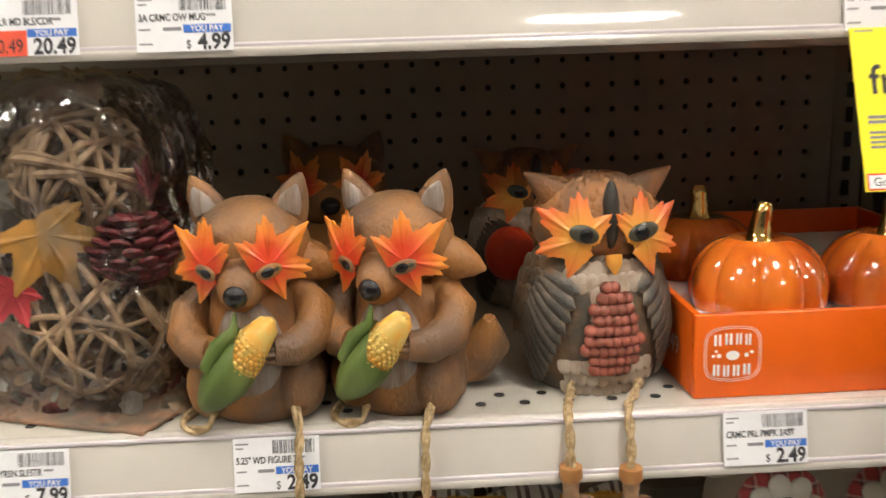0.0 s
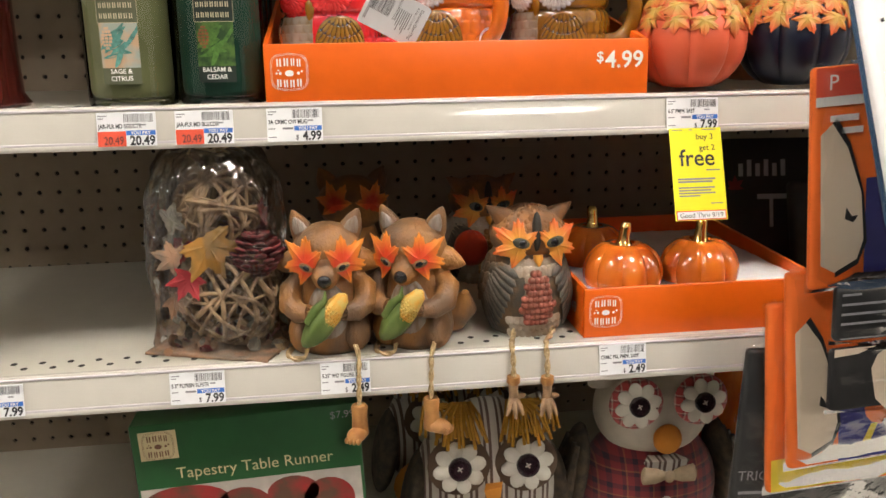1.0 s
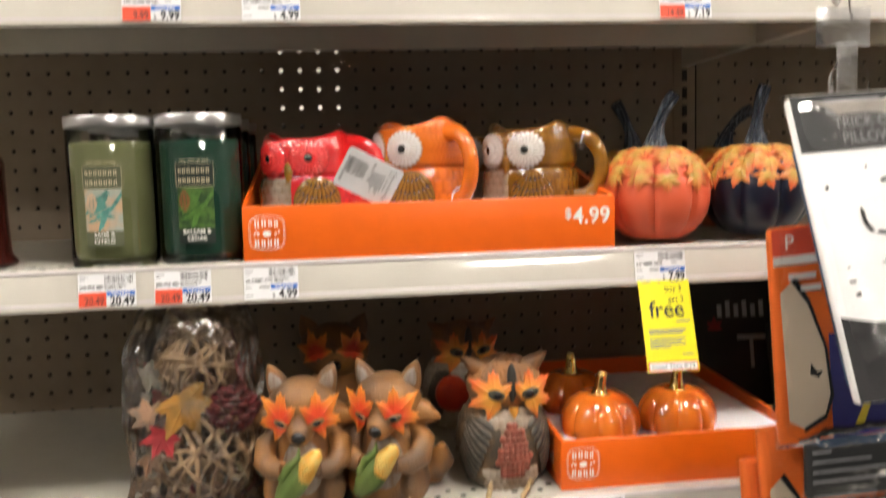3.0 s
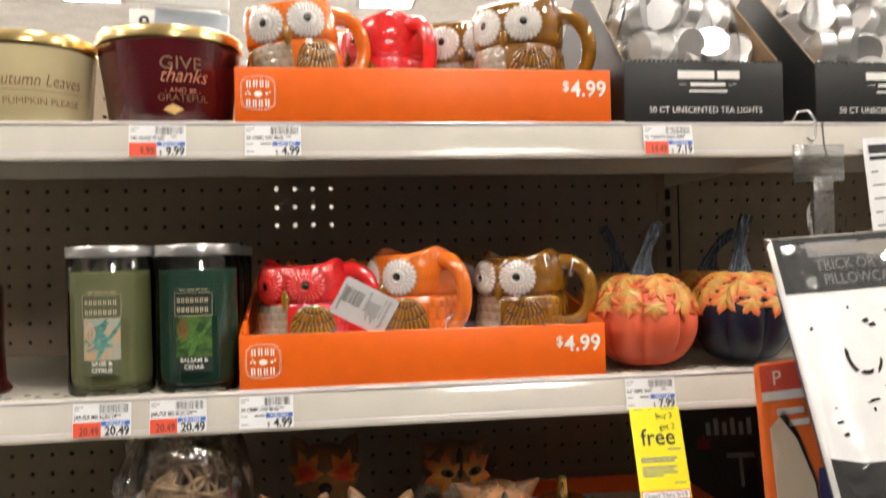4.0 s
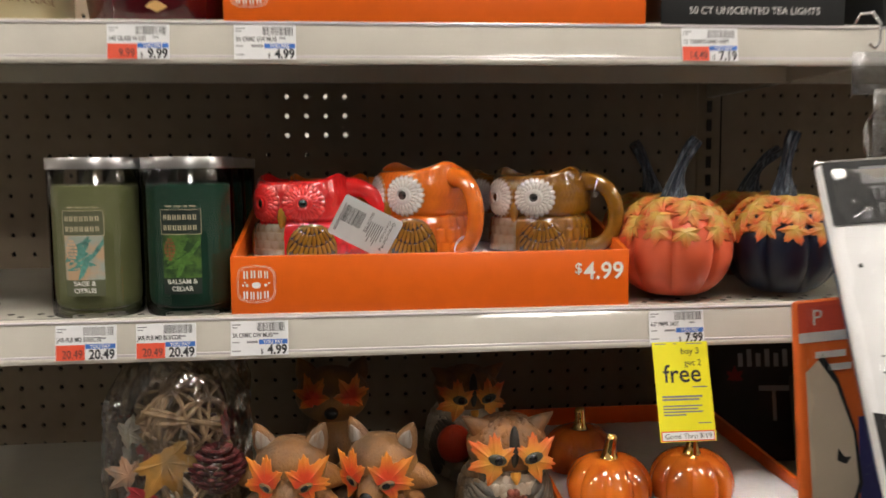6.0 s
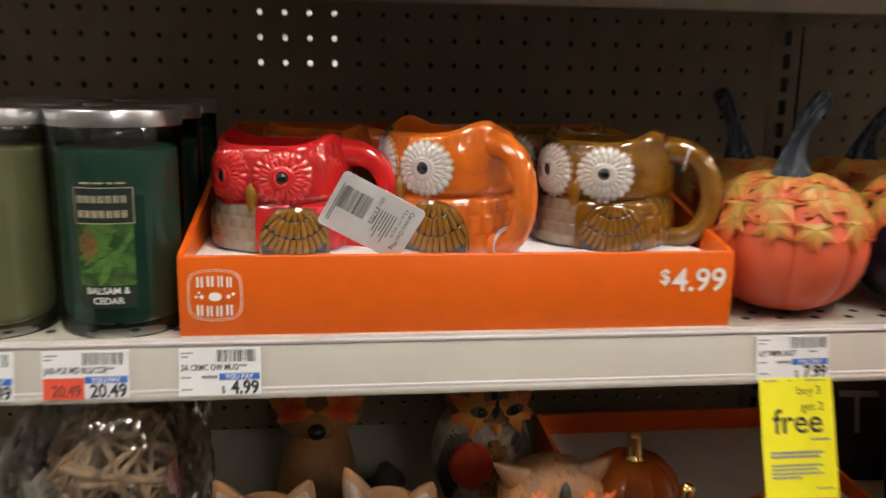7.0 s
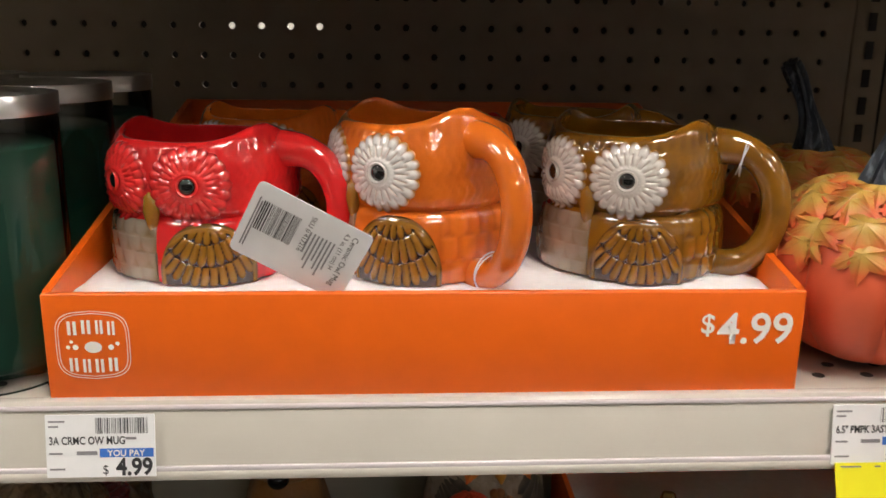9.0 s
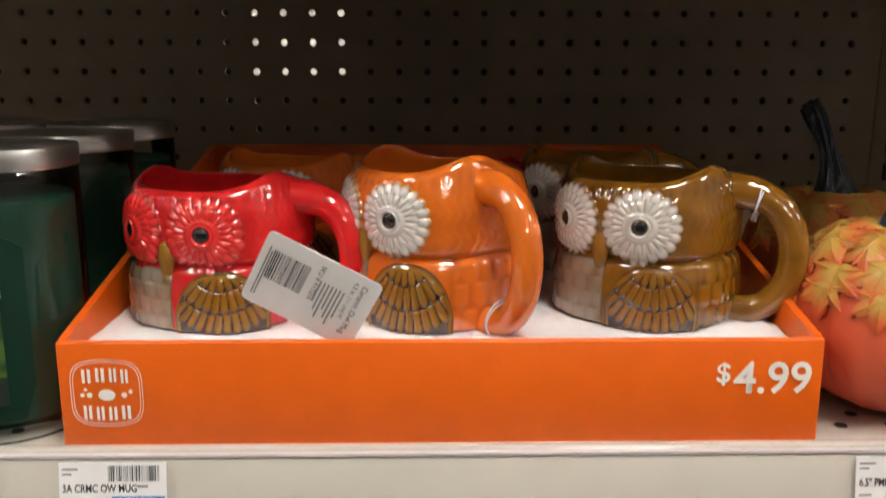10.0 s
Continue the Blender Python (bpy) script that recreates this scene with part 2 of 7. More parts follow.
# ---- mesh tools ----
class Build:
    """Gathers faces of several materials, then makes one mesh of them."""

    def __init__(self, material):
        self.v, self.f, self.m, self.s, self.w = [], [], [], [], []
        self.mats = [material]
        self.cur = 0

    def use(self, material):
        if material not in self.mats:
            self.mats.append(material)
        self.cur = self.mats.index(material)
        return self

    def add(self, verts, faces, smooth=True, w=None):
        o = len(self.v)
        self.v += [tuple(p) for p in verts]
        self.w += list(w) if w else [0.0] * len(verts)
        self.f += [tuple(i + o for i in f) for f in faces]
        self.m += [self.cur] * len(faces)
        self.s += [smooth] * len(faces)
        return self

    def box(self, size, at=(0, 0, 0), bevel=0.0, m=None, smooth=False):
        bm = bmesh.new()
        bmesh.ops.create_cube(bm, size=1)
        for v in bm.verts:
            v.co = Vector((v.co.x * size[0], v.co.y * size[1], v.co.z * size[2]))
        if bevel:
            bmesh.ops.bevel(bm, geom=bm.edges[:], offset=bevel, segments=2, affect="EDGES", profile=0.5)
        bm.verts.index_update()
        t = Matrix.Translation(at) @ (m or Matrix())
        self.add([t @ v.co for v in bm.verts], [[v.index for v in f.verts] for f in bm.faces], smooth)
        bm.free()
        return self

    def rings(self, rings, closed=True, caps=True, smooth=True):
        n = len(rings[0])
        vs = [p for r in rings for p in r]
        fs = []
        for i in range(len(rings) - 1):
            for j in range(n if closed else n - 1):
                k = (j + 1) % n
                fs.append((i * n + j, i * n + k, (i + 1) * n + k, (i + 1) * n + j))
        if caps:
            fs.append(tuple(reversed(range(n))))
            fs.append(tuple(range((len(rings) - 1) * n, len(rings) * n)))
        return self.add(vs, fs, smooth)

    def lathe(self, prof, at=(0, 0, 0), n=32, m=None, warp=None, caps=True):
        t = Matrix.Translation(at) @ (m or Matrix())
        rs = []
        for r, z in prof:
            ring = []
            for j in range(n):
                a = 2 * math.pi * j / n
                p = Vector((r * math.cos(a), r * math.sin(a), z))
                if warp:
                    p = Vector(warp(p, a))
                ring.append(t @ p)
            rs.append(ring)
        return self.rings(rs, caps=caps)

    def ball(self, at, rad, m=None, n=20, k=12, warp=None):
        prof = [(max(1e-5, math.sin(math.pi * i / k)), -math.cos(math.pi * i / k)) for i in range(k + 1)]
        sc = Matrix.Diagonal((*rad, 1))
        t = Matrix.Translation(at) @ (m or Matrix()) @ sc
        return self.lathe(prof, n=n, m=t, warp=warp)

    def tube(self, pts, rad, n=8, twist=0.0, caps=True):
        pts = [Vector(p) for p in pts]
        rads = rad if isinstance(rad, (list, tuple)) else [rad] * len(pts)
        rs = []
        side = None
        for i, p in enumerate(pts):
            d = (pts[min(i + 1, len(pts) - 1)] - pts[max(i - 1, 0)]).normalized()
            if side is None:
                side = d.orthogonal().normalized()
            side = (side - d * side.dot(d)).normalized()
            up = d.cross(side)
            rs.append([p + rads[i] * (math.cos(2 * math.pi * j / n + twist * i) * side + math.sin(2 * math.pi * j / n + twist * i) * up) for j in range(n)])
        return self.rings(rs, caps=caps)

    def leaf(self, m, size, thick=0.0016, curl=0.25, lobes=5, seed=0):
        """A maple leaf of pointed, toothed lobes with raised veins, or a plain chip; its stem points down the leaf's -y."""
        rnd = random.Random(seed)
        n = 144 if lobes > 1 else 40
        tips = [(0, 1.0, 24), (11, 0.84, 20), (51, 0.96, 24), (41, 0.80, 20), (62, 0.80, 20), (105, 0.76, 26), (94, 0.62, 22), (117, 0.58, 26), (150, 0.34, 40)]
        tips = [(q * sg, L * rnd.uniform(0.90, 1.06), w) for q, L, w in tips for sg in (-1, 1)]
        out = []

        def off(b, q):
            return abs(((b - radians(q) + math.pi) % (2 * math.pi)) - math.pi)
        for j in range(n):
            a = 2 * math.pi * j / n
            b = a - math.pi / 2
            if lobes > 1:
                r = 0.20
                for q, L, w in tips:
                    d = off(b, q)
                    if d < 1.0:
                        r = max(r, L * math.sin(radians(w)) / math.sin(radians(w) + d))
                r *= 1 + 0.05 * (0.5 - (9 * abs(b) / math.pi * 2.0) % 1)
            else:
                r = (0.25 + 0.75 * abs(math.cos(b / 2)) ** 2) * (1 + rnd.uniform(-0.1, 0.1))
            out.append((r * math.cos(a), r * math.sin(a)))
        vs, fs = [], []

        def lift(x, y):
            b = math.atan2(y, x) - math.pi / 2
            vein = max(math.exp(-(off(b, q) / 0.075) ** 2) for q in (0, 51, -51, 105, -105))
            rr = math.hypot(x, y)
            return curl * rr * rr * 0.5 + 0.028 * vein * min(1, rr * 3)
        steps = (0.28, 0.52, 0.76, 1.0)
        ws = []
        for layer, dz in ((0, thick / size), (1, -thick / size)):
            vs.append((0, 0, dz + lift(0, 0)))
            ws.append(0.0)
            for fr in steps:
                for x, y in out:
                    vs.append((x * fr, y * fr, dz * (1.1 - fr * 0.8) + lift(x * fr, y * fr)))
                    ws.append(min(1.0, 1.15 * math.hypot(x, y) * fr))
        L = 1 + len(steps) * n
        for j in range(n):
            k = (j + 1) % n
            fs += [(0, 1 + j, 1 + k), (L, L + 1 + k, L + 1 + j)]
            for q in range(len(steps) - 1):
                a, c = 1 + q * n, 1 + (q + 1) * n
                fs += [(a + j, c + j, c + k, a + k), (L + a + k, L + c + k, L + c + j, L + a + j)]
            c = 1 + (len(steps) - 1) * n
            fs += [(c + j, L + c + j, L + c + k, c + k)]
        t = m @ Matrix.Scale(size, 4)
        return self.add([t @ Vector(p) for p in vs], fs, w=ws)

    def make(self, name, parent=None, label=""):
        me = bpy.data.meshes.new(name)
        me.from_pydata(self.v, [], self.f)
        for x in self.mats:
            me.materials.append(x)
        me.polygons.foreach_set("material_index", self.m)
        me.polygons.foreach_set("use_smooth", self.s)
        if any(self.w):
            me.attributes.new("pool", "FLOAT", "POINT").data.foreach_set("value", self.w)
        me.update()
        me.set_sharp_from_angle(angle=radians(48))
        ob = new(name, me)
        if parent:
            ob.parent = parent
        if label:
            ob["label"] = label
        return ob


def thing(name, m, label, category, group="", kind=""):
    """An empty at the base of a thing, to hang its parts on."""
    ob = new(name)
    ob.empty_display_size = 0.02
    ob.matrix_basis = m
    return tagged(ob, label, category, group, kind)


def write(s, size, material, parent, x, z, y=-0.0005, align="LEFT", wide=1.0, bend=0.0, name="print", slant=0.0, spin=0.0, bold=0.0):
    """Lettering on a front that faces -y; bend: the radius of the jar it lies on."""
    cu = bpy.data.curves.new(name, "FONT")
    cu.body, cu.size, cu.align_x, cu.shear, cu.resolution_u, cu.offset = s, size, align, slant, 3, bold
    tmp = bpy.data.objects.new(name, cu)
    scene.collection.objects.link(tmp)
    bpy.context.view_layer.update()
    me = bpy.data.meshes.new_from_object(tmp.evaluated_get(bpy.context.evaluated_depsgraph_get()))
    bpy.data.objects.remove(tmp)
    c, sn = math.cos(radians(spin)), math.sin(radians(spin))
    for v in me.vertices:
        px, pz = v.co.x * wide, v.co.y
        px, pz = x + c * px - sn * pz, z + sn * px + c * pz
        if bend:
            a = px / bend
            v.co = (bend * math.sin(a), -bend * math.cos(a), pz)
        else:
            v.co = (px, y, pz)
    me.materials.clear()
    me.materials.append(material)
    ob = new(name, me)
    ob.parent = parent
    return ob


def bars(rows, material, parent, y=-0.0005, name="print", bend=0.0):
    """Flat printed bars: (x0, z0, x1, z1)."""
    b = Build(material)
    for x0, z0, x1, z1 in rows:
        k = 1 if not bend else 6
        for i in range(k):
            xa, xb = x0 + (x1 - x0) * i / k, x0 + (x1 - x0) * (i + 1) / k
            if bend:
                P = [(bend * math.sin(q / bend), -bend * math.cos(q / bend)) for q in (xa, xb)]
            else:
                P = [(xa, y), (xb, y)]
            b.add([(*P[0], z0), (*P[1], z0), (*P[1], z1), (*P[0], z1)], [(0, 1, 2, 3)], False)
    return b.make(name, parent)


# ---- the setting ----
ZA, ZB, ZC, ZD = 1.557, 1.305, 1.070, 0.80
YA, YB, YC, YD = 0.006, -0.006, -0.030, -0.09
YBACK = 0.40
X0, X1, X2 = -0.83, 0.402, 1.62

room = Build(FLOOR).box((16, 20, 0.1), (0, 1, -0.05)).make("floor")
tagged(room, "polished beige vinyl store floor", "floor", kind="structure")
HC = 3.6
tagged(Build(CEIL).box((16, 20, 0.1), (0, 1, HC + 0.05)).make("ceiling"), "off-white tiled store ceiling", "ceiling", kind="structure")
for nm, sz, at in (("wall_north", (16, 0.1, HC), (0, 11.05, HC / 2)), ("wall_south", (16, 0.1, HC), (0, -9.05, HC / 2)),
                   ("wall_west", (0.1, 20.2, HC), (-8.05, 1, HC / 2)), ("wall_east", (0.1, 20.2, HC), (8.05, 1, HC / 2))):
    tagged(Build(WALL).box(sz, at).make(nm), "plain painted store wall", "wall", kind="structure")
# unseen dark block across the aisle, added to keep low light off the shelves
tagged(Build(BACKING).box((5.0, 0.5, 1.75), (0.3, -2.3, 0.875), 0.01).make("aisle_light_block"), "unseen dark block across the aisle, added to cut low light", "wall", kind="structure")
trim = Build(CEIL)
for i in range(-6, 7):
    trim.box((0.014, 20, 0.004), (i * 1.2 + 0.3, 1, HC - 0.0008))
for i in range(-14, 18):
    trim.box((16, 0.014, 0.004), (0, i * 0.6, HC - 0.0005))
tagged(trim.make("ceiling_grid"), "white metal grid of the ceiling", "ceiling grid", kind="structure")

lampbase = thing("ceiling_light", pose(0.488, 6.04, HC - 0.02), "bright recessed fluorescent ceiling panel", "ceiling light", "ceiling lights")
Build(WALL).box((0.49, 0.03, 0.03), (0, -0.325, 0)).box((0.49, 0.03, 0.03), (0, 0.325, 0)).box((0.03, 0.62, 0.03), (-0.23, 0, 0)).box((0.03, 0.62, 0.03), (0.23, 0, 0)).make("frame", lampbase)
Build(GLOW).box((0.43, 0.62, 0.008), (0, 0, 0)).make("diffuser", lampbase)
for i in range(-2, 3):
    for j in range(-2, 3):
        if (i, j) != (0, 1):
            copy_thing(lampbase, pose(0.488 + 2.37 * i, 6.04 + 2.4 * (j - 1), HC - 0.02))
copy_thing(lampbase, pose(1.05, -4.85, HC - 0.02))
copy_thing(lampbase, pose(1.52, -4.85, HC - 0.02))


def pegboard(name, x0, x1, z0, z1, hx, hz, label):
    """A painted board with a real hole every inch."""
    p, r, n = 0.0254, 0.0031, 8
    b = Build(BOARD)
    i0, i1 = math.ceil((x0 - hx) / p + 0.5), math.floor((x1 - hx) / p - 0.5)
    k0, k1 = math.ceil((z0 - hz) / p + 0.5), math.floor((z1 - hz) / p - 0.5)
    for i in range(i0, i1 + 1):
        for k in range(k0, k1 + 1):
            cx, cz = hx + i * p, hz + k * p
            sq, ci, cb = [], [], []
            for j in range(n):
                a = 2 * math.pi * j / n + math.pi / 8
                c, s = math.cos(a), math.sin(a)
                q = (p / 2) / max(abs(c), abs(s))
                sq.append((cx + q * c, YBACK, cz + q * s))
                ci.append((cx + r * c, YBACK, cz + r * s))
                cb.append((cx + r * c, YBACK + 0.004, cz + r * s))
            cor = [(cx + sx * p / 2, YBACK, cz + sz * p / 2) for sx, sz in ((1, 1), (-1, 1), (-1, -1), (1, -1))]
            fs = []
            for j in range(n):
                m = (j + 1) % n
                fs.append((j, n + j, n + m, m))
                fs.append((n + j, 2 * n + j, 2 * n + m, n + m))
            for q, (a, c) in enumerate(((0, 1), (2, 3), (4, 5), (6, 7))):
                fs.append((a, c, 3 * n + q))
            b.add(sq + ci + cb + cor, fs, False)
    xa, xb = hx + (i0 - 0.5) * p, hx + (i1 + 0.5) * p
    za, zb = hz + (k0 - 0.5) * p, hz + (k1 + 0.5) * p
    for s0, s1, t0, t1 in ((x0, xa, z0, z1), (xb, x1, z0, z1), (xa, xb, z0, za), (xa, xb, zb, z1)):
        b.add([(s0, YBACK, t0), (s1, YBACK, t0), (s1, YBACK, t1), (s0, YBACK, t1)], [(0, 1, 2, 3)], False)
    return tagged(b.make(name), label, "pegboard", kind="structure")


pegboard("pegboard_1", X0, X1 - 0.018, 0.35, 1.70, 0.001, 1.501, "taupe painted pegboard back panel with holes")
pegboard("pegboard_2", X1 + 0.018, X2, 0.35, 1.70, 0.4295, 1.502, "taupe painted pegboard back panel with holes")
# the rear side of the unit, with one invented slot so some holes show light
rear = Build(BACKING)
for x0, x1, z0, z1 in ((X0, -0.20, 0.35, 1.70), (-0.09, X2, 0.35, 1.70), (-0.20, -0.09, 0.35, 1.455), (-0.20, -0.09, 1.56, 1.70)):
    rear.box((x1 - x0, 0.006, z1 - z0), ((x0 + x1) / 2, YBACK + 0.05, (z0 + z1) / 2))
tagged(rear.make("rear_panel"), "dark rear panel of the shelving unit", "panel", kind="structure")

for nm, x in (("upright_1", X1), ("upright_2", X0 - 0.02), ("upright_3", X2 + 0.02)):
    up = Build(BOARD).box((0.034, 0.04, 1.70), (x, YBACK + 0.021, 0.85), 0.002)
    up.use(BACKING)
    for k in range(46):
        up.box((0.007, 0.002, 0.016), (x, YBACK + 0.0005, 0.42 + k * 0.0254))
    tagged(up.make(nm), "slotted steel upright of the shelving", "upright", kind="structure")


def shelf(name, x0, x1, z, y, deep=True):
    """A steel shelf with a perforated deck, a rolled nose and a tilted label channel."""
    w, cx = x1 - x0, (x0 + x1) / 2
    root = thing(name, pose(cx, y, z), "almond steel gondola shelf with perforated deck", "shelf", "gondola shelves", "structure")
    d = YBACK - y - 0.002
    Build(STEEL).box((w, d, 0.004), (0, d / 2, -0.002)).box((w, 0.006, 0.03), (0, d * 0.45, -0.019)).box((0.004, d, 0.028), (-w / 2 + 0.002, d / 2, -0.018)).box((0.004, d, 0.028), (w / 2 - 0.002, d / 2, -0.018)).make("deck", root)
    prof = [(0.006, 0.0002), (0.002, 0.0018), (-0.0012, 0.0012), (-0.0025, -0.001), (-0.0063, -0.0295), (-0.0085, -0.031), (-0.0092, -0.0335), (-0.0080, -0.036), (0.0, -0.0362), (0.004, -0.034), (0.004, -0.0045), (0.006, -0.0045)]
    Build(LIP).rings([[(sx * w / 2, py, pz) for py, pz in prof] for sx in (-1, 1)], smooth=False).make("front_lip", root)
    Build(CHANNEL).box((w, 0.002, 0.0026), (0, -0.0076, -0.0302), 0.0006).box((w, 0.002, 0.0022), (0, -0.0028, -0.0015), 0.0006).make("label_rail", root)
    b = Build(BACKING)
    for row, sh in ((0.022, 0.0), (0.036, 0.012)):
        for i in range(int(w / 0.0254)):
            b.lathe([(0.0032, 0), (0.0032, 0.0003)], (-w / 2 + 0.02 + i * 0.0254 + sh, row, 0.00015), 8)
    b.make("holes", root)
    return root


for z, y, nm in ((ZA, YA, "shelf_a"), (ZB, YB, "shelf_b"), (ZC, YC, "shelf_c"), (ZD, YD, "shelf_d")):
    shelf(nm, X0, X1 - 0.001, z, y)
    shelf(nm + "_next", X1 + 0.001, X2, z, y)
tagged(Build(STEEL).box((X2 - X0, YBACK + 0.09, 0.12), ((X0 + X2) / 2, YBACK / 2 - 0.06, 0.06), 0.003).make("kick_plate"), "steel base of the shelving", "base", kind="structure")


# ---- price labels ----
def barcode(parent, x0, z0, x1, z1, seed):
    rnd = random.Random(seed)
    rows, x = [], x0
    while x < x1:
        w = rnd.choice((0.0002, 0.0003, 0.0006))
        rows.append((x, z0, min(x + w, x1), z1))
        x += w + rnd.choice((0.0003, 0.0004, 0.0007))
    return bars(rows, INK, parent, name="barcode")


def price_tag(x, y, z, title, price, was="", w=0.049, h=0.0295, tilt=8.5, roll=0.0):
    """x, z: the label's upper left corner."""
    t = thing("price_tag", pose(x, y, z, -tilt, roll, 0), "white paper shelf price label with barcode, " + price, "price tag", "shelf price tags")
    Build(PAPER).box((w, 0.0006, h), (w / 2, 0, -h / 2)).make("card", t)
    barcode(t, w * 0.46, -h * 0.30, w * 0.95, -h * 0.05, len(title) * 7 + int(x * 1000))
    write(title, 0.0052, INK, t, w * 0.03, -h * 0.47, wide=0.74, bold=0.00012)
    bars([(w * 0.03, -h * 0.12, w * 0.18, -h * 0.09), (w * 0.03, -h * 0.2, w * 0.12, -h * 0.17), (w * 0.03, -h * 0.63, w * 0.15, -h * 0.6), (w * 0.28, -h * 0.64, w * 0.47, -h * 0.58), (w * 0.03, -h * 0.88, w * 0.17, -h * 0.85), (w * 0.73, -h * 0.40, w * 0.83, -h * 0.36)], GREYINK, t)
    bars([(w * 0.49, -h * 0.68, w * 0.985, -h * 0.54)], BLUEINK, t, name="blue_bar")
    write("YOU PAY", 0.0042, WHITEINK, t, w * 0.735, -h * 0.66, y=-0.0008, align="CENTER", wide=0.95, bold=0.0001)
    write("$", 0.0062, INK, t, w * 0.965 - 0.0112 * 0.84 * (0.58 * len(price) - 0.26), -h * 0.95, align="RIGHT", wide=0.85)
    write(price, 0.0112, INK, t, w * 0.975, -h * 0.965, align="RIGHT", wide=0.86, bold=0.00035)
    if was:
        bars([(w * 0.01, -h, w * 0.485, -h * 0.56)], REDINK, t, y=-0.0006, name="red_patch")
        write(was, 0.0098, INK, t, w * 0.45, -h * 0.94, y=-0.0009, align="RIGHT", wide=0.78)
    return t


TB = YB - 0.0052
price_tag(-0.340, TB, 1.3015, "JAR-PLR MD SGE/CTR", "20.49", "20.49", w=0.050)
price_tag(-0.274, TB, 1.3015, "JAR-PLR MD BLS/CDR", "20.49", "20.49", w=0.050)
price_tag(-0.195, TB, 1.3015, "3A CRMC OW MUG", "4.99")
price_tag(0.175, TB, 1.3015, '6.5" PMPK 3AST', "7.99", w=0.051)
TC = YC - 0.0052
price_tag(-0.4705, TC, 1.0665, "5.3\" PLYRSN", "7.99")
price_tag(-0.295, TC, 1.0675, '5.3" PLYRSN SLFSTR', "7.99")
price_tag(-0.159, TC, 1.0680, '5.25" WD FIGURE 3A', "2.49", w=0.046)
price_tag(0.1085, TC, 1.0690, "CRMC PRL PMPK 3AST", "2.49", w=0.047)
TA = YA - 0.0052
price_tag(-0.290, TA, 1.5535, "14Z GLASS W-LID", "9.99", "9.99", w=0.051)
price_tag(-0.186, TA, 1.5535, "3A CRMC OW MUG", "4.99", w=0.052)
price_tag(0.205, TA, 1.5535, "CL TLIGHTS UNSC WHT", "7.19", "14.49", w=0.052)

sale = thing("sale_sign", pose(0.1765, TB - 0.0054, 1.2735, -18, 0, 0), "yellow paper sale sign hanging under a price label", "sale sign")
W, Hh = 0.051, 0.088
Build(YELLOW).box((W, 0.0005, Hh), (W / 2, 0, -Hh / 2)).make("card", sale)
bars([(0.001, -Hh + 0.0005, W - 0.001, -Hh + 0.0095)], REDINK, sale, y=-0.0004, name="red_frame")
bars([(0.002, -Hh + 0.0015, W - 0.002, -Hh + 0.0085)], PAPER, sale, y=-0.0006, name="white_strip")
write("buy 3", 0.0078, INK, sale, W * 0.84, -0.011, align="RIGHT")
write("get 2", 0.0078, INK, sale, W * 0.86, -0.0215, align="RIGHT")
write("free", 0.0225, INK, sale, W * 0.84, -0.036, align="RIGHT", bold=0.0002, wide=0.97)
write("Good Thru 9/19", 0.0064, INK, sale, W / 2, -Hh + 0.0028, align="CENTER", y=-0.0008)
bars([(W * 0.05, -0.0022, W * 0.25, -0.0014), (W * 0.38, -0.0022, W * 0.44, -0.0014), (W * 0.62, -0.0022, W * 0.9, -0.0014), (W * 0.66, -0.041, W * 0.92, -0.0398)], GREYINK, sale)
bars([(W * 0.1, -0.0495 - 0.0026 * i, W * (0.1 + q), -0.0478 - 0.0026 * i) for i, q in enumerate((0.72, 0.66))] + [(W * 0.1, -0.0575 - 0.0026 * i, W * (0.1 + q), -0.0562 - 0.0026 * i) for i, q in enumerate((0.7, 0.62, 0.7, 0.4))] + [(W * 0.7, -0.0725, W * 0.93, -0.0715)], GREYINK, sale)


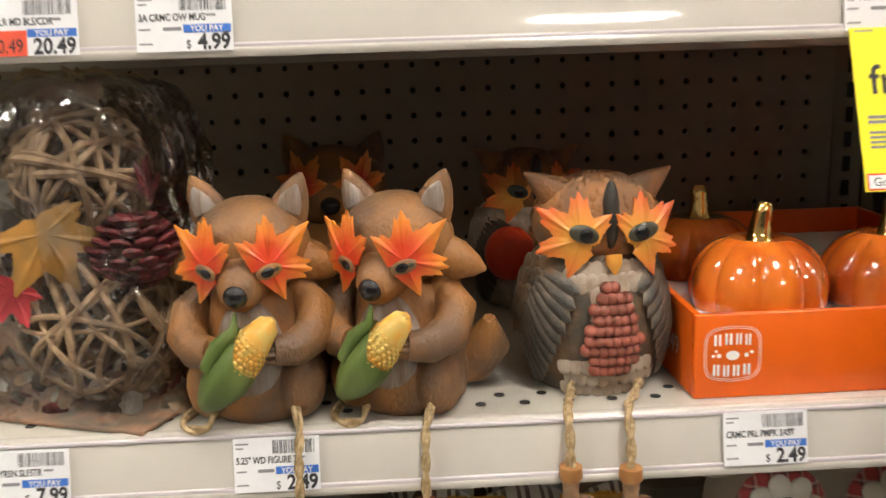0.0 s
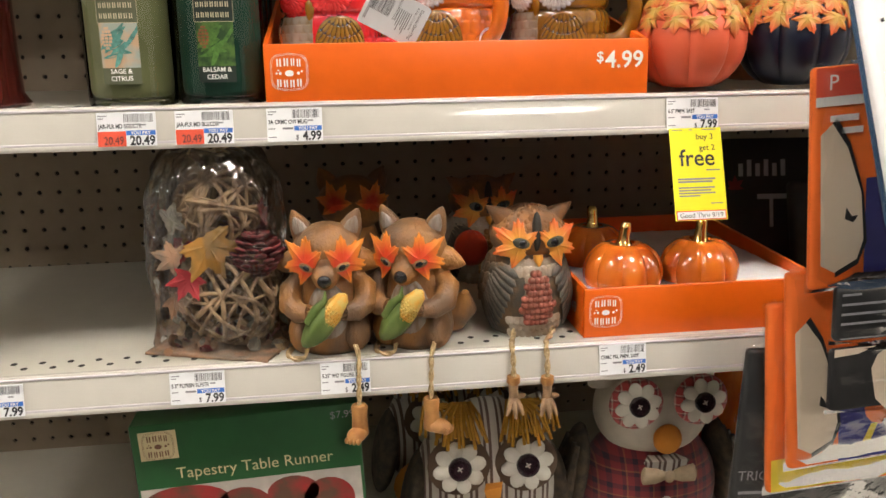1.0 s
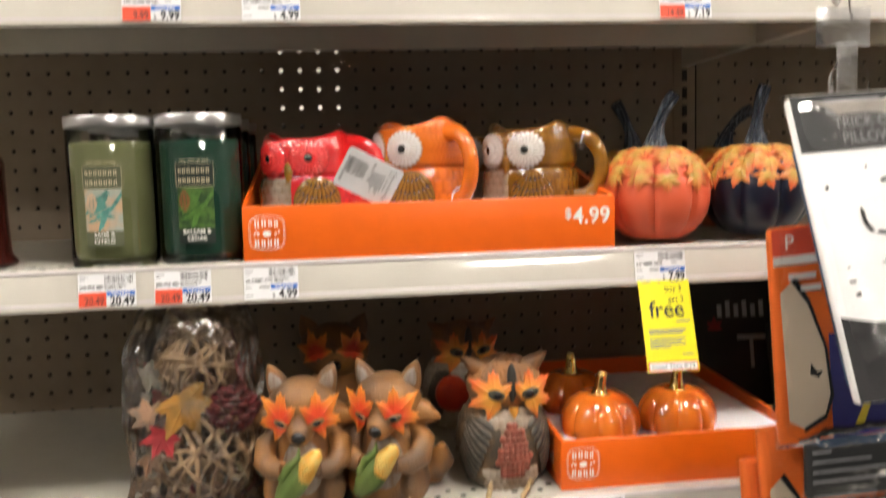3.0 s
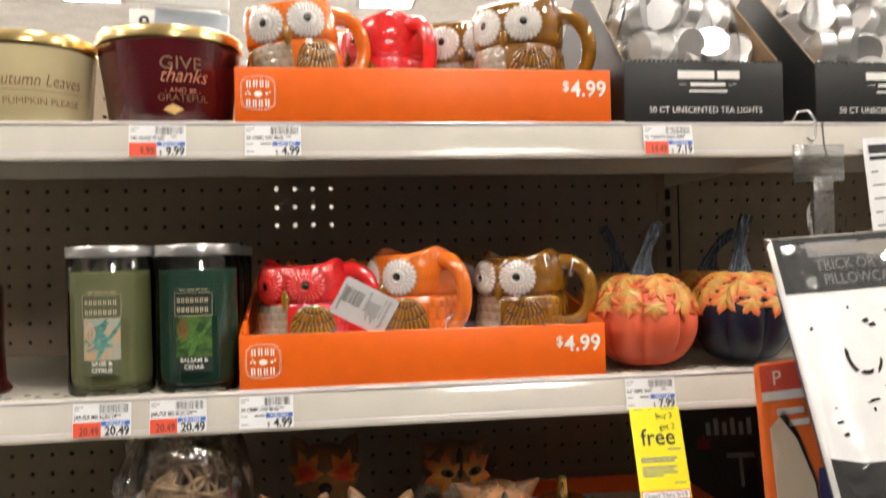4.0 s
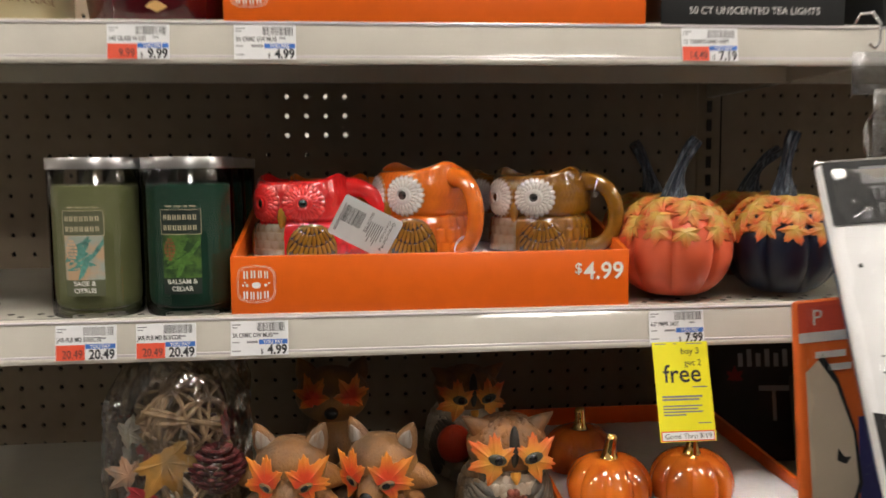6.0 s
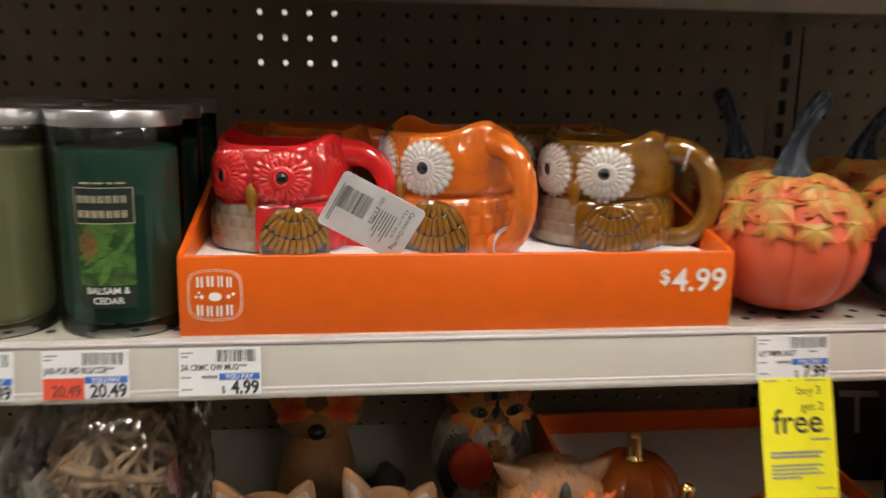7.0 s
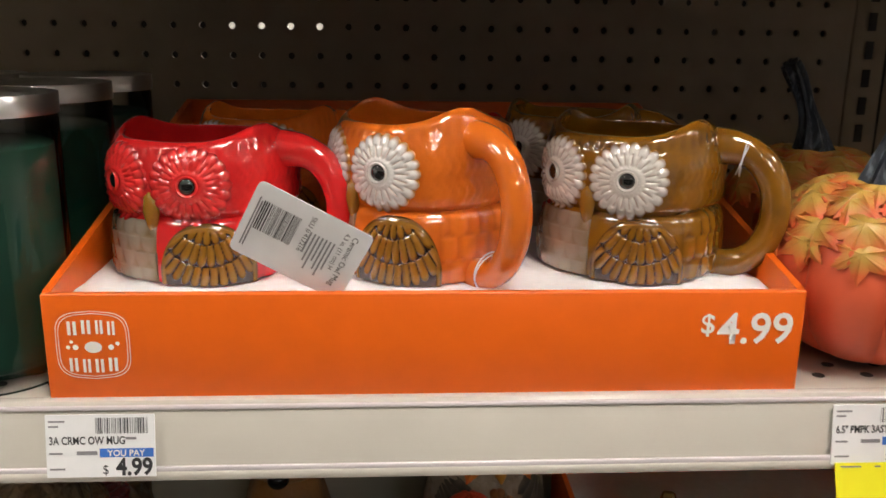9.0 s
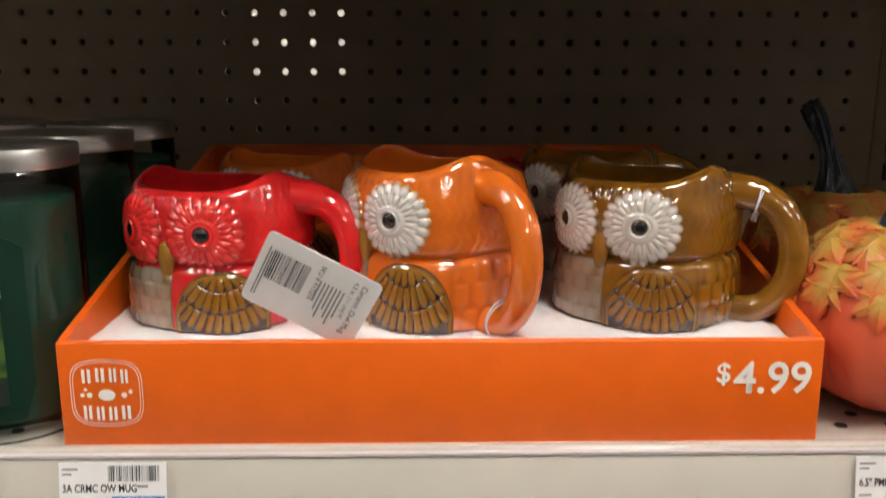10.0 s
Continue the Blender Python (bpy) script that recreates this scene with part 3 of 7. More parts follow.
# ---- card trays ----
def badge(parent, x, z, s, y, ink):
    """The printed mark on the trays, as plain shapes: a rounded frame, word bars and a small pumpkin."""
    b = Build(ink)
    n = 40
    ring = []
    for j in range(n):
        a = 2 * math.pi * j / n
        c, q = math.cos(a), math.sin(a)
        px = abs(c) ** 0.35 * (1 if c > 0 else -1)
        pz = abs(q) ** 0.45 * (1 if q > 0 else -1)
        ring.append((px * 0.5, pz * (0.42 + 0.08 * math.cos(px * 1.5))))
    for k in (1.0, 0.93):
        inn = [(x + px * s * k, y, z + pz * s * k) for px, pz in ring]
        out = [(x + px * s * (k - 0.018), y, z + pz * s * (k - 0.018)) for px, pz in ring]
        b.add(inn + out, [(j, (j + 1) % n, n + (j + 1) % n, n + j) for j in range(n)], False)
    rows = []
    for row, hh, ws, sg in ((0.23, 0.20, (0.15, 0.15, 0.12, 0.12), 1), (-0.27, 0.20, (0.14, 0.13, 0.14, 0.15), -1)):
        px = -sum(ws) / 2 - 0.06
        for k, w in enumerate(ws):
            zz = row + sg * 0.035 * math.cos((px + w / 2) * 4)
            rows += [(px, zz - hh / 2, px + w * 0.30, zz + hh / 2), (px + w * 0.52, zz - hh / 2, px + w * 0.82, zz + hh / 2)]
            px += w + 0.04
    for x0, z0, x1, z1 in rows:
        b.add([(x + q * s, y, z + r * s) for q, r in ((x0, z0), (x1, z0), (x1, z1), (x0, z1))], [(0, 1, 2, 3)], False)
    for cx, cz, rx, rz in ((0, -0.03, 0.12, 0.085), (-0.24, -0.03, 0.04, 0.04), (0.24, -0.03, 0.04, 0.04), (-0.34, -0.03, 0.03, 0.03), (0.33, 0.02, 0.03, 0.03), (-0.29, 0.05, 0.025, 0.025)):
        b.add([(x + (cx + rx * math.cos(a)) * s, y, z + (cz + rz * math.sin(a)) * s) for a in [2 * math.pi * j / 14 for j in range(14)]], [tuple(range(14))], False)
    return b.make("printed_badge", parent)


def tray(x0, x1, y0, depth, z, hf, hb, label, price="", side=""):
    t = thing("display_tray", pose(x0, y0, z), label, "display tray", "orange display trays")
    w, k = x1 - x0, 0.004
    Build(ORANGE).box((w, k, hf), (w / 2, k / 2, hf / 2), 0.0012).make("front_panel", t)
    Build(ORANGE).box((w, k, hb), (w / 2, depth - k / 2, hb / 2), 0.0012).make("back_panel", t)
    for sx in (k / 2, w - k / 2):
        b = Build(ORANGE)
        ring = [[(sx + d, k, 0.001), (sx + d, depth - k, 0.001), (sx + d, depth - k, hb - 0.001), (sx + d, k, hf)] for d in (-k / 2, k / 2)]
        b.rings(ring, smooth=False).make("side_panel", t)
    Build(CARD).box((w - 2 * k, depth - 2 * k, 0.003), (w / 2, depth / 2, 0.0015)).make("bottom", t)
    badge(t, 0.022, hf * 0.53, 0.033, -0.0004, WHITEINK)
    if price:
        write("$", 0.0135, WHITEINK, t, w - 0.0505, hf * 0.60, y=-0.0004, align="LEFT", bold=0.0002)
        write(price, 0.0215, WHITEINK, t, w - 0.005, hf * 0.50, y=-0.0004, align="RIGHT", wide=1.0, bold=0.00035)
    if side:
        ob = write(side, 0.017, WHITEINK, t, 0, 0, y=0, align="LEFT")
        ob.matrix_basis = pose(-0.0004, 0.055, hf * 0.35, 0, 0, -90)
    return t


def foam(x0, x1, y0, y1, z0, z1, seed):
    rnd = random.Random(seed)
    b = Build(FOAM)
    nx, ny = 46, 22
    vs = []
    for j in range(ny + 1):
        for i in range(nx + 1):
            e = min(i, nx - i, j, ny - j)
            vs.append((x0 + (x1 - x0) * i / nx, y0 + (y1 - y0) * j / ny, z1 + rnd.uniform(-0.0007, 0.0007) - (0.0015 if e == 0 else 0)))
    q = nx + 1
    fs = [(j * q + i, j * q + i + 1, (j + 1) * q + i + 1, (j + 1) * q + i) for j in range(ny) for i in range(nx)]
    b.add(vs, fs)
    b.box((x1 - x0, y1 - y0, z1 - z0 - 0.003), ((x0 + x1) / 2, (y0 + y1) / 2, (z0 + z1 - 0.003) / 2))
    return tagged(b.make("foam_insert"), "white packing foam lying in an orange tray", "packing foam")


tray(-0.195, 0.159, -0.004, 0.300, ZB, 0.0520, 0.115, "bright orange cardboard tray holding owl mugs", "4.99")
foam(-0.1905, 0.1545, 0.0005, 0.2915, ZB + 0.004, 1.3505, 1)
tray(-0.195, 0.174, 0.004, 0.300, ZA, 0.0525, 0.105, "bright orange cardboard tray of mugs on the top shelf", "4.99")
foam(-0.1905, 0.1695, 0.0085, 0.2995, ZA + 0.004, 1.602, 2)
tray(0.0985, 0.3465, -0.016, 0.285, ZC, 0.0500, 0.062, "orange cardboard tray holding small glazed pumpkins", "", "2.49")
foam(0.103, 0.342, -0.0115, 0.2645, ZC + 0.004, 1.1125, 3)


# ---- owl mugs ----
def glaze(name, col, dark, **kw):
    return mat_pool(name, col, dark, 0.09, 0.9, bump=0.55, bscale=95, dist=0.0016, **kw)


G_RED = glaze("red_glaze", (0.72, 0.018, 0.020), (0.34, 0.010, 0.012))
G_ORANGE = glaze("orange_glaze", (0.72, 0.16, 0.014), (0.44, 0.075, 0.006))
G_BROWN = glaze("amber_glaze", (0.24, 0.100, 0.007), (0.055, 0.019, 0.003), noise_amt=0.5)
G_DARK = glaze("umber_glaze", (0.28, 0.125, 0.012), (0.045, 0.016, 0.003), noise_amt=0.35)
G_PALE = glaze("pearl_glaze", (0.32, 0.265, 0.21), (0.22, 0.145, 0.075), noise_amt=0.8, scale=45)
EYE_AMBER = glaze("pearl_eye_on_amber", (0.62, 0.59, 0.55), (0.20, 0.085, 0.008), noise_amt=0.15)
EYE_ORANGE = glaze("pearl_eye_on_orange", (0.66, 0.64, 0.62), (0.40, 0.16, 0.02), noise_amt=0.15)
EYE_RED = glaze("red_eye_glaze", (0.74, 0.028, 0.028), (0.36, 0.010, 0.012), noise_amt=0.15)
G_BLACK = mat("black_glaze", (0.01, 0.01, 0.01), 0.06, bump=0, coat=1)
STRING = mat("white_string", (0.75, 0.74, 0.72), 0.7, bump=0.2)
FRONT = -math.pi / 2
EAR = 1.42


def turned(a, b):
    """The angle from b to a, between -pi and pi."""
    return ((a - b + math.pi) % (2 * math.pi)) - math.pi


def smooth01(x):
    x = max(0.0, min(1.0, x))
    return x * x * (3 - 2 * x)


def mug_r(a, u):
    """Radius of the mug's wall at the azimuth a and the share u of its height: head over belly, with a crease between."""
    crease = math.exp(-((u - 0.47) / 0.022) ** 2)
    sq = 1 + 0.028 * math.cos(4 * (a + math.pi / 4))
    if u > 0.47:
        r = 0.0472 - 0.0050 * abs((u - 0.70) / 0.30) ** 3.2
    else:
        r = 0.0482 - 0.0034 * abs((u - 0.17) / 0.30) ** 3.0
    return (r - 0.0016 * crease) * sq


def mug_z(a, u, H):
    """Height of the wall: the rim rises to an ear on either side."""
    if u < 0.70:
        return u * H
    ear = sum(math.exp(-(turned(a, FRONT + q) / 0.50) ** 2) for q in (-EAR, EAR))
    return H * (0.70 + (u - 0.70) * (0.93 + 0.36 * ear * ((u - 0.70) / 0.30)))


def on_mug(a, u, H, out=0.0):
    r = mug_r(a, u) + out
    return Vector((r * math.cos(a), r * math.sin(a), mug_z(a, u, H)))


def tongue(x, y):
    """Rounded ridge over the cell -1..1 by 0..1, dropping to 0 at its rim."""
    e = x * x + max(0.0, (y - 0.62) / 0.38) ** 2
    return math.sqrt(max(0.0, 1 - e))


def body_relief(a, u):
    """Feather relief of the bare wall: tabs on the belly's sides, strokes on the head, ticks under the rim."""
    d = abs(turned(a, FRONT))
    side = smooth01((d - 1.02) / 0.12)
    if u < 0.46:
        row = int(u / 0.155)
        v = 1 - (u / 0.155 - row)
        x = (a / 0.235 + 0.5 * (row % 2)) % 1 * 2 - 1
        return 0.0010 * tongue(x * 1.06, v) * side
    if u < 0.87:
        x = (a / 0.105 + 0.35 * math.sin(u * 40)) % 1 * 2 - 1
        seg = (u - 0.47) / 0.20 % 1
        return 0.0007 * (1 - x * x) * math.sin(math.pi * seg) ** 0.5 * smooth01((d - 0.90) / 0.1)
    x = (a / 0.135) % 1 * 2 - 1
    return -0.0009 * math.exp(-(x / 0.28) ** 2) * math.exp(-((u - 0.925) / 0.028) ** 2)


def laid(b, rows, weights, closed):
    n = len(rows[0])
    fs = []
    for i in range(len(rows) - 1):
        for j in range(n if closed else n - 1):
            k = (j + 1) % n
            fs.append((i * n + j, i * n + k, (i + 1) * n + k, (i + 1) * n + j))
    return b.add([p for r in rows for p in r], fs, w=[q for r in weights for q in r])


def owl_mug(m, main, belly, eye, label, string=0, H=0.086, hand=18):
    """string: 1 at the handle's top, -1 at its foot."""
    t = thing("owl_mug", m, label, "mug", "owl mugs")
    n, nu = 190, 62
    rows, ws = [], []
    for i in range(nu + 1):
        u = i / nu
        row, wr = [], []
        for j in range(n):
            a = 2 * math.pi * j / n
            h = body_relief(a, u)
            edge = -0.0035 * (1 - u / 0.03) ** 2 if u < 0.03 else -0.0016 * ((u - 0.97) / 0.03) ** 2 if u > 0.97 else 0
            row.append(on_mug(a, u, H, h + edge))
            wr.append(max(0.02, 0.60 - h / 0.0010 * 0.5 if 0.001 < u < 0.46 and abs(turned(a, FRONT)) > 1.05 else 0.30 - h * 380))
        rows.append(row)
        ws.append(wr)
    for u, d in ((1.0, -0.0030), (0.985, -0.0042), (0.9, -0.0046), (0.6, -0.005), (0.12, -0.007)):
        rows.append([on_mug(2 * math.pi * j / n, u, H, d) for j in range(n)])
        ws.append([0.35] * n)
    b = laid(Build(main), rows, ws, True)
    b.add([(0, 0, 0.001)] + [Vector(p) for p in rows[0]], [(0, 1 + (j + 1) % n, 1 + j) for j in range(n)])
    b.add([(0, 0, 0.11 * H)] + [Vector(p) for p in rows[-1]], [(0, 1 + j, 1 + (j + 1) % n) for j in range(n)], w=[0.6] * (n + 1))
    b.make("body", t)
    R = 0.0208
    for sgn in (-1, 1):
        a0, z0 = FRONT + sgn * 0.445, 0.705
        rows, ws = [], []
        N, K, P = 176, 26, 22
        for i in range(K + 1):
            f = i / K
            row, wr = [], []
            for j in range(N):
                q = 2 * math.pi * j / N
                p1 = abs(math.cos(P * q / 2))
                p2 = abs(math.sin(P * q / 2))
                r = f * (0.945 + 0.055 * p1)
                if f < 0.22:
                    h, c = 0.0024, 0.0
                elif f < 0.40:
                    h = 0.0024 + 0.0009 * math.sin(math.pi * (f - 0.22) / 0.18)
                    c = 0.10
                elif f < 0.70:
                    v = (f - 0.40) / 0.30
                    h = 0.0019 + 0.0009 * p2 ** 0.7 * math.sin(math.pi * min(1, v * 0.9 + 0.1)) ** 0.6
                    c = 0.42 * (1 - p2 ** 0.6)
                else:
                    v = (f - 0.70) / 0.30
                    h = (0.0017 - 0.0008 * v) + 0.0009 * p1 ** 0.7 * (1 - v * v)
                    c = 0.30 * (1 - p1 ** 0.6) + 0.75 * smooth01((v - 0.45) / 0.5)
                if i == K:
                    h = -0.0012
                aa = a0 + r * R * math.cos(q) / 0.0470
                uu = z0 + r * R * math.sin(q) / H * (1.0 if math.sin(q) < 0 else 0.98)
                row.append(on_mug(aa, min(uu, 0.985), H, h))
                wr.append(min(1.0, c + 0.01))
            rows.append(row)
            ws.append(wr)
        laid(Build(eye), rows, ws, True).make("eye_disc", t, "raised petal-ringed eye")
        c = on_mug(a0, z0, H, 0.0022)
        rot = Matrix.Rotation(a0, 4, "Z") @ Matrix.Rotation(math.pi / 2, 4, "Y")
        Build(eye).lathe([(0.0049, 0.0), (0.0054, 0.0012), (0.0049, 0.0018), (0.0042, 0.0014), (0.0038, 0.0)], c, 28, rot, caps=False).make("eye_ring", t)
        Build(G_BLACK).ball(c, (0.0042, 0.0042, 0.0020), rot, 18, 10).make("pupil", t, "glossy black pupil")
    # folded wings with three tiers of long rounded feathers
    for aw, flip in ((FRONT + 0.60, 1), (FRONT - 1.42, -1)):
        rows, ws = [], []
        N, K = 84, 60
        for i in range(K + 1):
            v = i / K
            row, wr = [], []
            for j in range(N + 1):
                s = (j / N * 2 - 1) * 1.0
                top = 0.02 + 0.425 * math.sqrt(max(0.0, 1 - abs(s) ** 2.6))
                u = 0.012 + (top - 0.012) * v
                y = (0.445 - u) / 0.43
                rho, phi = math.hypot(s * 0.82, y + 0.18), math.atan2(s * 0.82, y + 0.18)
                k = min(2, max(0, int((rho - 0.16) / 0.36)))
                cnt = (0.30, 0.185, 0.135)[k]
                x = ((phi + 0.10 * (rho - 0.5) * flip) / cnt + 0.5 * (k % 2) + 0.5) % 1 * 2 - 1
                tt = (rho - 0.16) / 0.36 - k
                h = tongue(x * 1.04, max(0.0, tt))
                border = min(1.0, (1 - abs(s)) / 0.05, (1 - v) / 0.06)
                rim_ = min(1.0, (1 - abs(s)) / 0.13, (1 - v) / 0.12)
                if rim_ < 1:
                    h = 0.75 if border >= 1 else 0.4
                out = (0.0008 + 0.0011 * h) if 0 < j < N and i < K else -0.001
                row.append(on_mug(aw + 0.50 * s, u, H, out))
                wr.append(max(0.01, 0.98 - 1.0 * h))
            rows.append(row)
            ws.append(wr)
        laid(Build(belly), rows, ws, False).make("wing", t, "dark glazed feathered wing")
    # pale scalloped breast beside the wing
    rows, ws = [], []
    N, K = 56, 44
    for i in range(K + 1):
        v = i / K
        row, wr = [], []
        for j in range(N + 1):
            s = j / N * 2 - 1
            a = FRONT - 0.43 + 0.50 * s
            u = 0.012 + 0.435 * v
            rr = int((1 - v) * 3.9)
            y = (1 - v) * 3.9 - rr
            x = (s * 2.6 + 0.5 * (rr % 2)) % 1 * 2 - 1
            h = math.sqrt(max(0.0, 1 - 0.8 * x * x - 0.9 * y * y))
            edge = j in (0, N) or i in (0, K)
            row.append(on_mug(a, u, H, -0.001 if edge else 0.0004 + 0.0007 * h))
            wr.append(max(0.01, 0.55 - 0.40 * h + 0.35 * smooth01((abs(s) - 0.6) / 0.4)))
        rows.append(row)
        ws.append(wr)
    laid(Build(G_PALE), rows, ws, False).make("breast", t, "pale scalloped breast feathers")
    Build(belly).lathe([(0.0001, -0.011), (0.0030, -0.006), (0.0046, 0.001), (0.0036, 0.008), (0.0001, 0.011)], on_mug(FRONT, 0.50, H, 0.0010), 16, Matrix.Rotation(FRONT, 4, "Z") @ Matrix.Diagonal((0.75, 1, 1, 1))).make("beak", t)
    pts, rad = [], []
    for i in range(31):
        q = math.pi * (i / 30 - 0.5)
        pts.append((0.0415 + 0.0325 * max(0, math.cos(q)) ** 0.72, 0, H * 0.475 + H * 0.42 * math.sin(q)))
        e = abs(i / 15 - 1)
        rad.append(0.0070 + 0.0012 * (i / 30) + 0.0016 * max(0, e - 0.72) / 0.28)
    hd = Build(main).tube(pts, rad, 18)
    hd.w = [0.2] * len(hd.v)
    hd.make("handle", t).matrix_basis = Matrix.Rotation(radians(hand), 4, "Z")
    if string:
        st = Build(STRING)
        z = H * (0.83 if string > 0 else 0.10)
        for k, tilt in ((0.0094, 0.35), (0.0101, 0.15)):
            st.tube([(0.056 + k * tilt * math.sin(q), k * math.cos(q), z + k * math.sin(q)) for q in [2 * math.pi * i / 24 for i in range(25)]], 0.00042, 6, caps=False)
        st.make("tag_string", t, "thin white tag string").matrix_basis = Matrix.Rotation(radians(hand), 4, "Z")
    return t


ZF = 1.3505
owl_mug(pose(-0.134, 0.074, ZF, 0, 0, -25), G_RED, G_DARK, EYE_RED, "glossy red ceramic owl mug in an orange tray", 0, 0.071, 8)
owl_mug(pose(-0.020, 0.072, ZF, 0, 0, -54), G_ORANGE, G_DARK, EYE_ORANGE, "glossy orange ceramic owl mug in an orange tray", -1, 0.080, -2)
owl_mug(pose(0.094, 0.074, ZF, 0, 0, -45), G_BROWN, G_BROWN, EYE_AMBER, "glossy amber brown ceramic owl mug with pearl eyes", 1, 0.075, 18)
owl_mug(pose(-0.115, 0.190, ZF, 0, 0, -20), G_ORANGE, G_DARK, EYE_ORANGE, "glossy orange ceramic owl mug behind the red one", 1, 0.070)
owl_mug(pose(-0.005, 0.195, ZF, 0, 0, 20), G_RED, G_DARK, EYE_RED, "glossy red ceramic owl mug behind the orange one", 0, 0.064)
owl_mug(pose(0.085, 0.190, ZF, 0, 0, -30), G_BROWN, G_BROWN, EYE_AMBER, "glossy amber owl mug at the tray's back", 1, 0.073)
ZF2 = 1.602
owl_mug(pose(-0.136, 0.066, ZF2 + 0.003, 0, -7, -6), G_ORANGE, G_DARK, EYE_ORANGE, "glossy orange ceramic owl mug on the top shelf", 0, 0.077)
owl_mug(pose(-0.098, 0.185, ZF2, 0, 0, -25), G_ORANGE, G_DARK, EYE_ORANGE, "glossy orange owl mug at the back of the top tray", 0, 0.084)
owl_mug(pose(-0.040, 0.130, ZF2, 0, 0, -75), G_RED, G_DARK, EYE_RED, "glossy red ceramic owl mug on the top shelf", 0, 0.083)
owl_mug(pose(0.048, 0.150, ZF2, 0, 0, -10), G_BROWN, G_BROWN, EYE_AMBER, "glossy amber owl mug behind another on the top shelf")
owl_mug(pose(0.095, 0.066, ZF2, 0, 0, -33), G_BROWN, G_BROWN, EYE_AMBER, "glossy amber brown ceramic owl mug on the top shelf", 0, 0.084)

# the loose paper tag hanging on the red mug
tg = thing("hang_tag", pose(-0.0780, -0.004, 1.3805, 20, 28, 0), "white paper product tag leaning on a red mug", "hang tag")
tw, th = 0.0555, 0.0405
card = Build(PAPER)
ring = [(sx * (tw / 2 - 0.003) + 0.003 * math.cos(q), sz * (th / 2 - 0.003) + 0.003 * math.sin(q)) for sx, sz, q0 in ((1, 1, 0), (-1, 1, 90), (-1, -1, 180), (1, -1, 270)) for q in [radians(q0 + 22.5 * k) for k in range(5)]]
card.rings([[(x, y, z) for x, z in ring] for y in (-0.0003, 0.0003)], smooth=False).make("card", tg)
barcode(tg, -0.022, -0.004, -0.004, 0.012, 5)
for i, wd in enumerate((0.012, 0.016, 0.020, 0.014, 0.018, 0.021, 0.016)):
    q = 0.0018 + 0.0019 * i
    bars([(q, 0.008 - wd, q + 0.0008, 0.008)], GREYINK, tg)
bars([(-0.0245, -0.015, -0.0238, 0.013), (-0.0232, -0.015, -0.0225, 0.011)], GREYINK, tg)
write("SKU # 417216", 0.0034, INK, tg, -0.0005, 0.016, spin=-90)
write("Ceramic Owl Mug", 0.0040, INK, tg, 0.0195, 0.016, spin=-90)
write("4.3 in. (11 cm) H", 0.0032, INK, tg, 0.0158, 0.016, spin=-90)


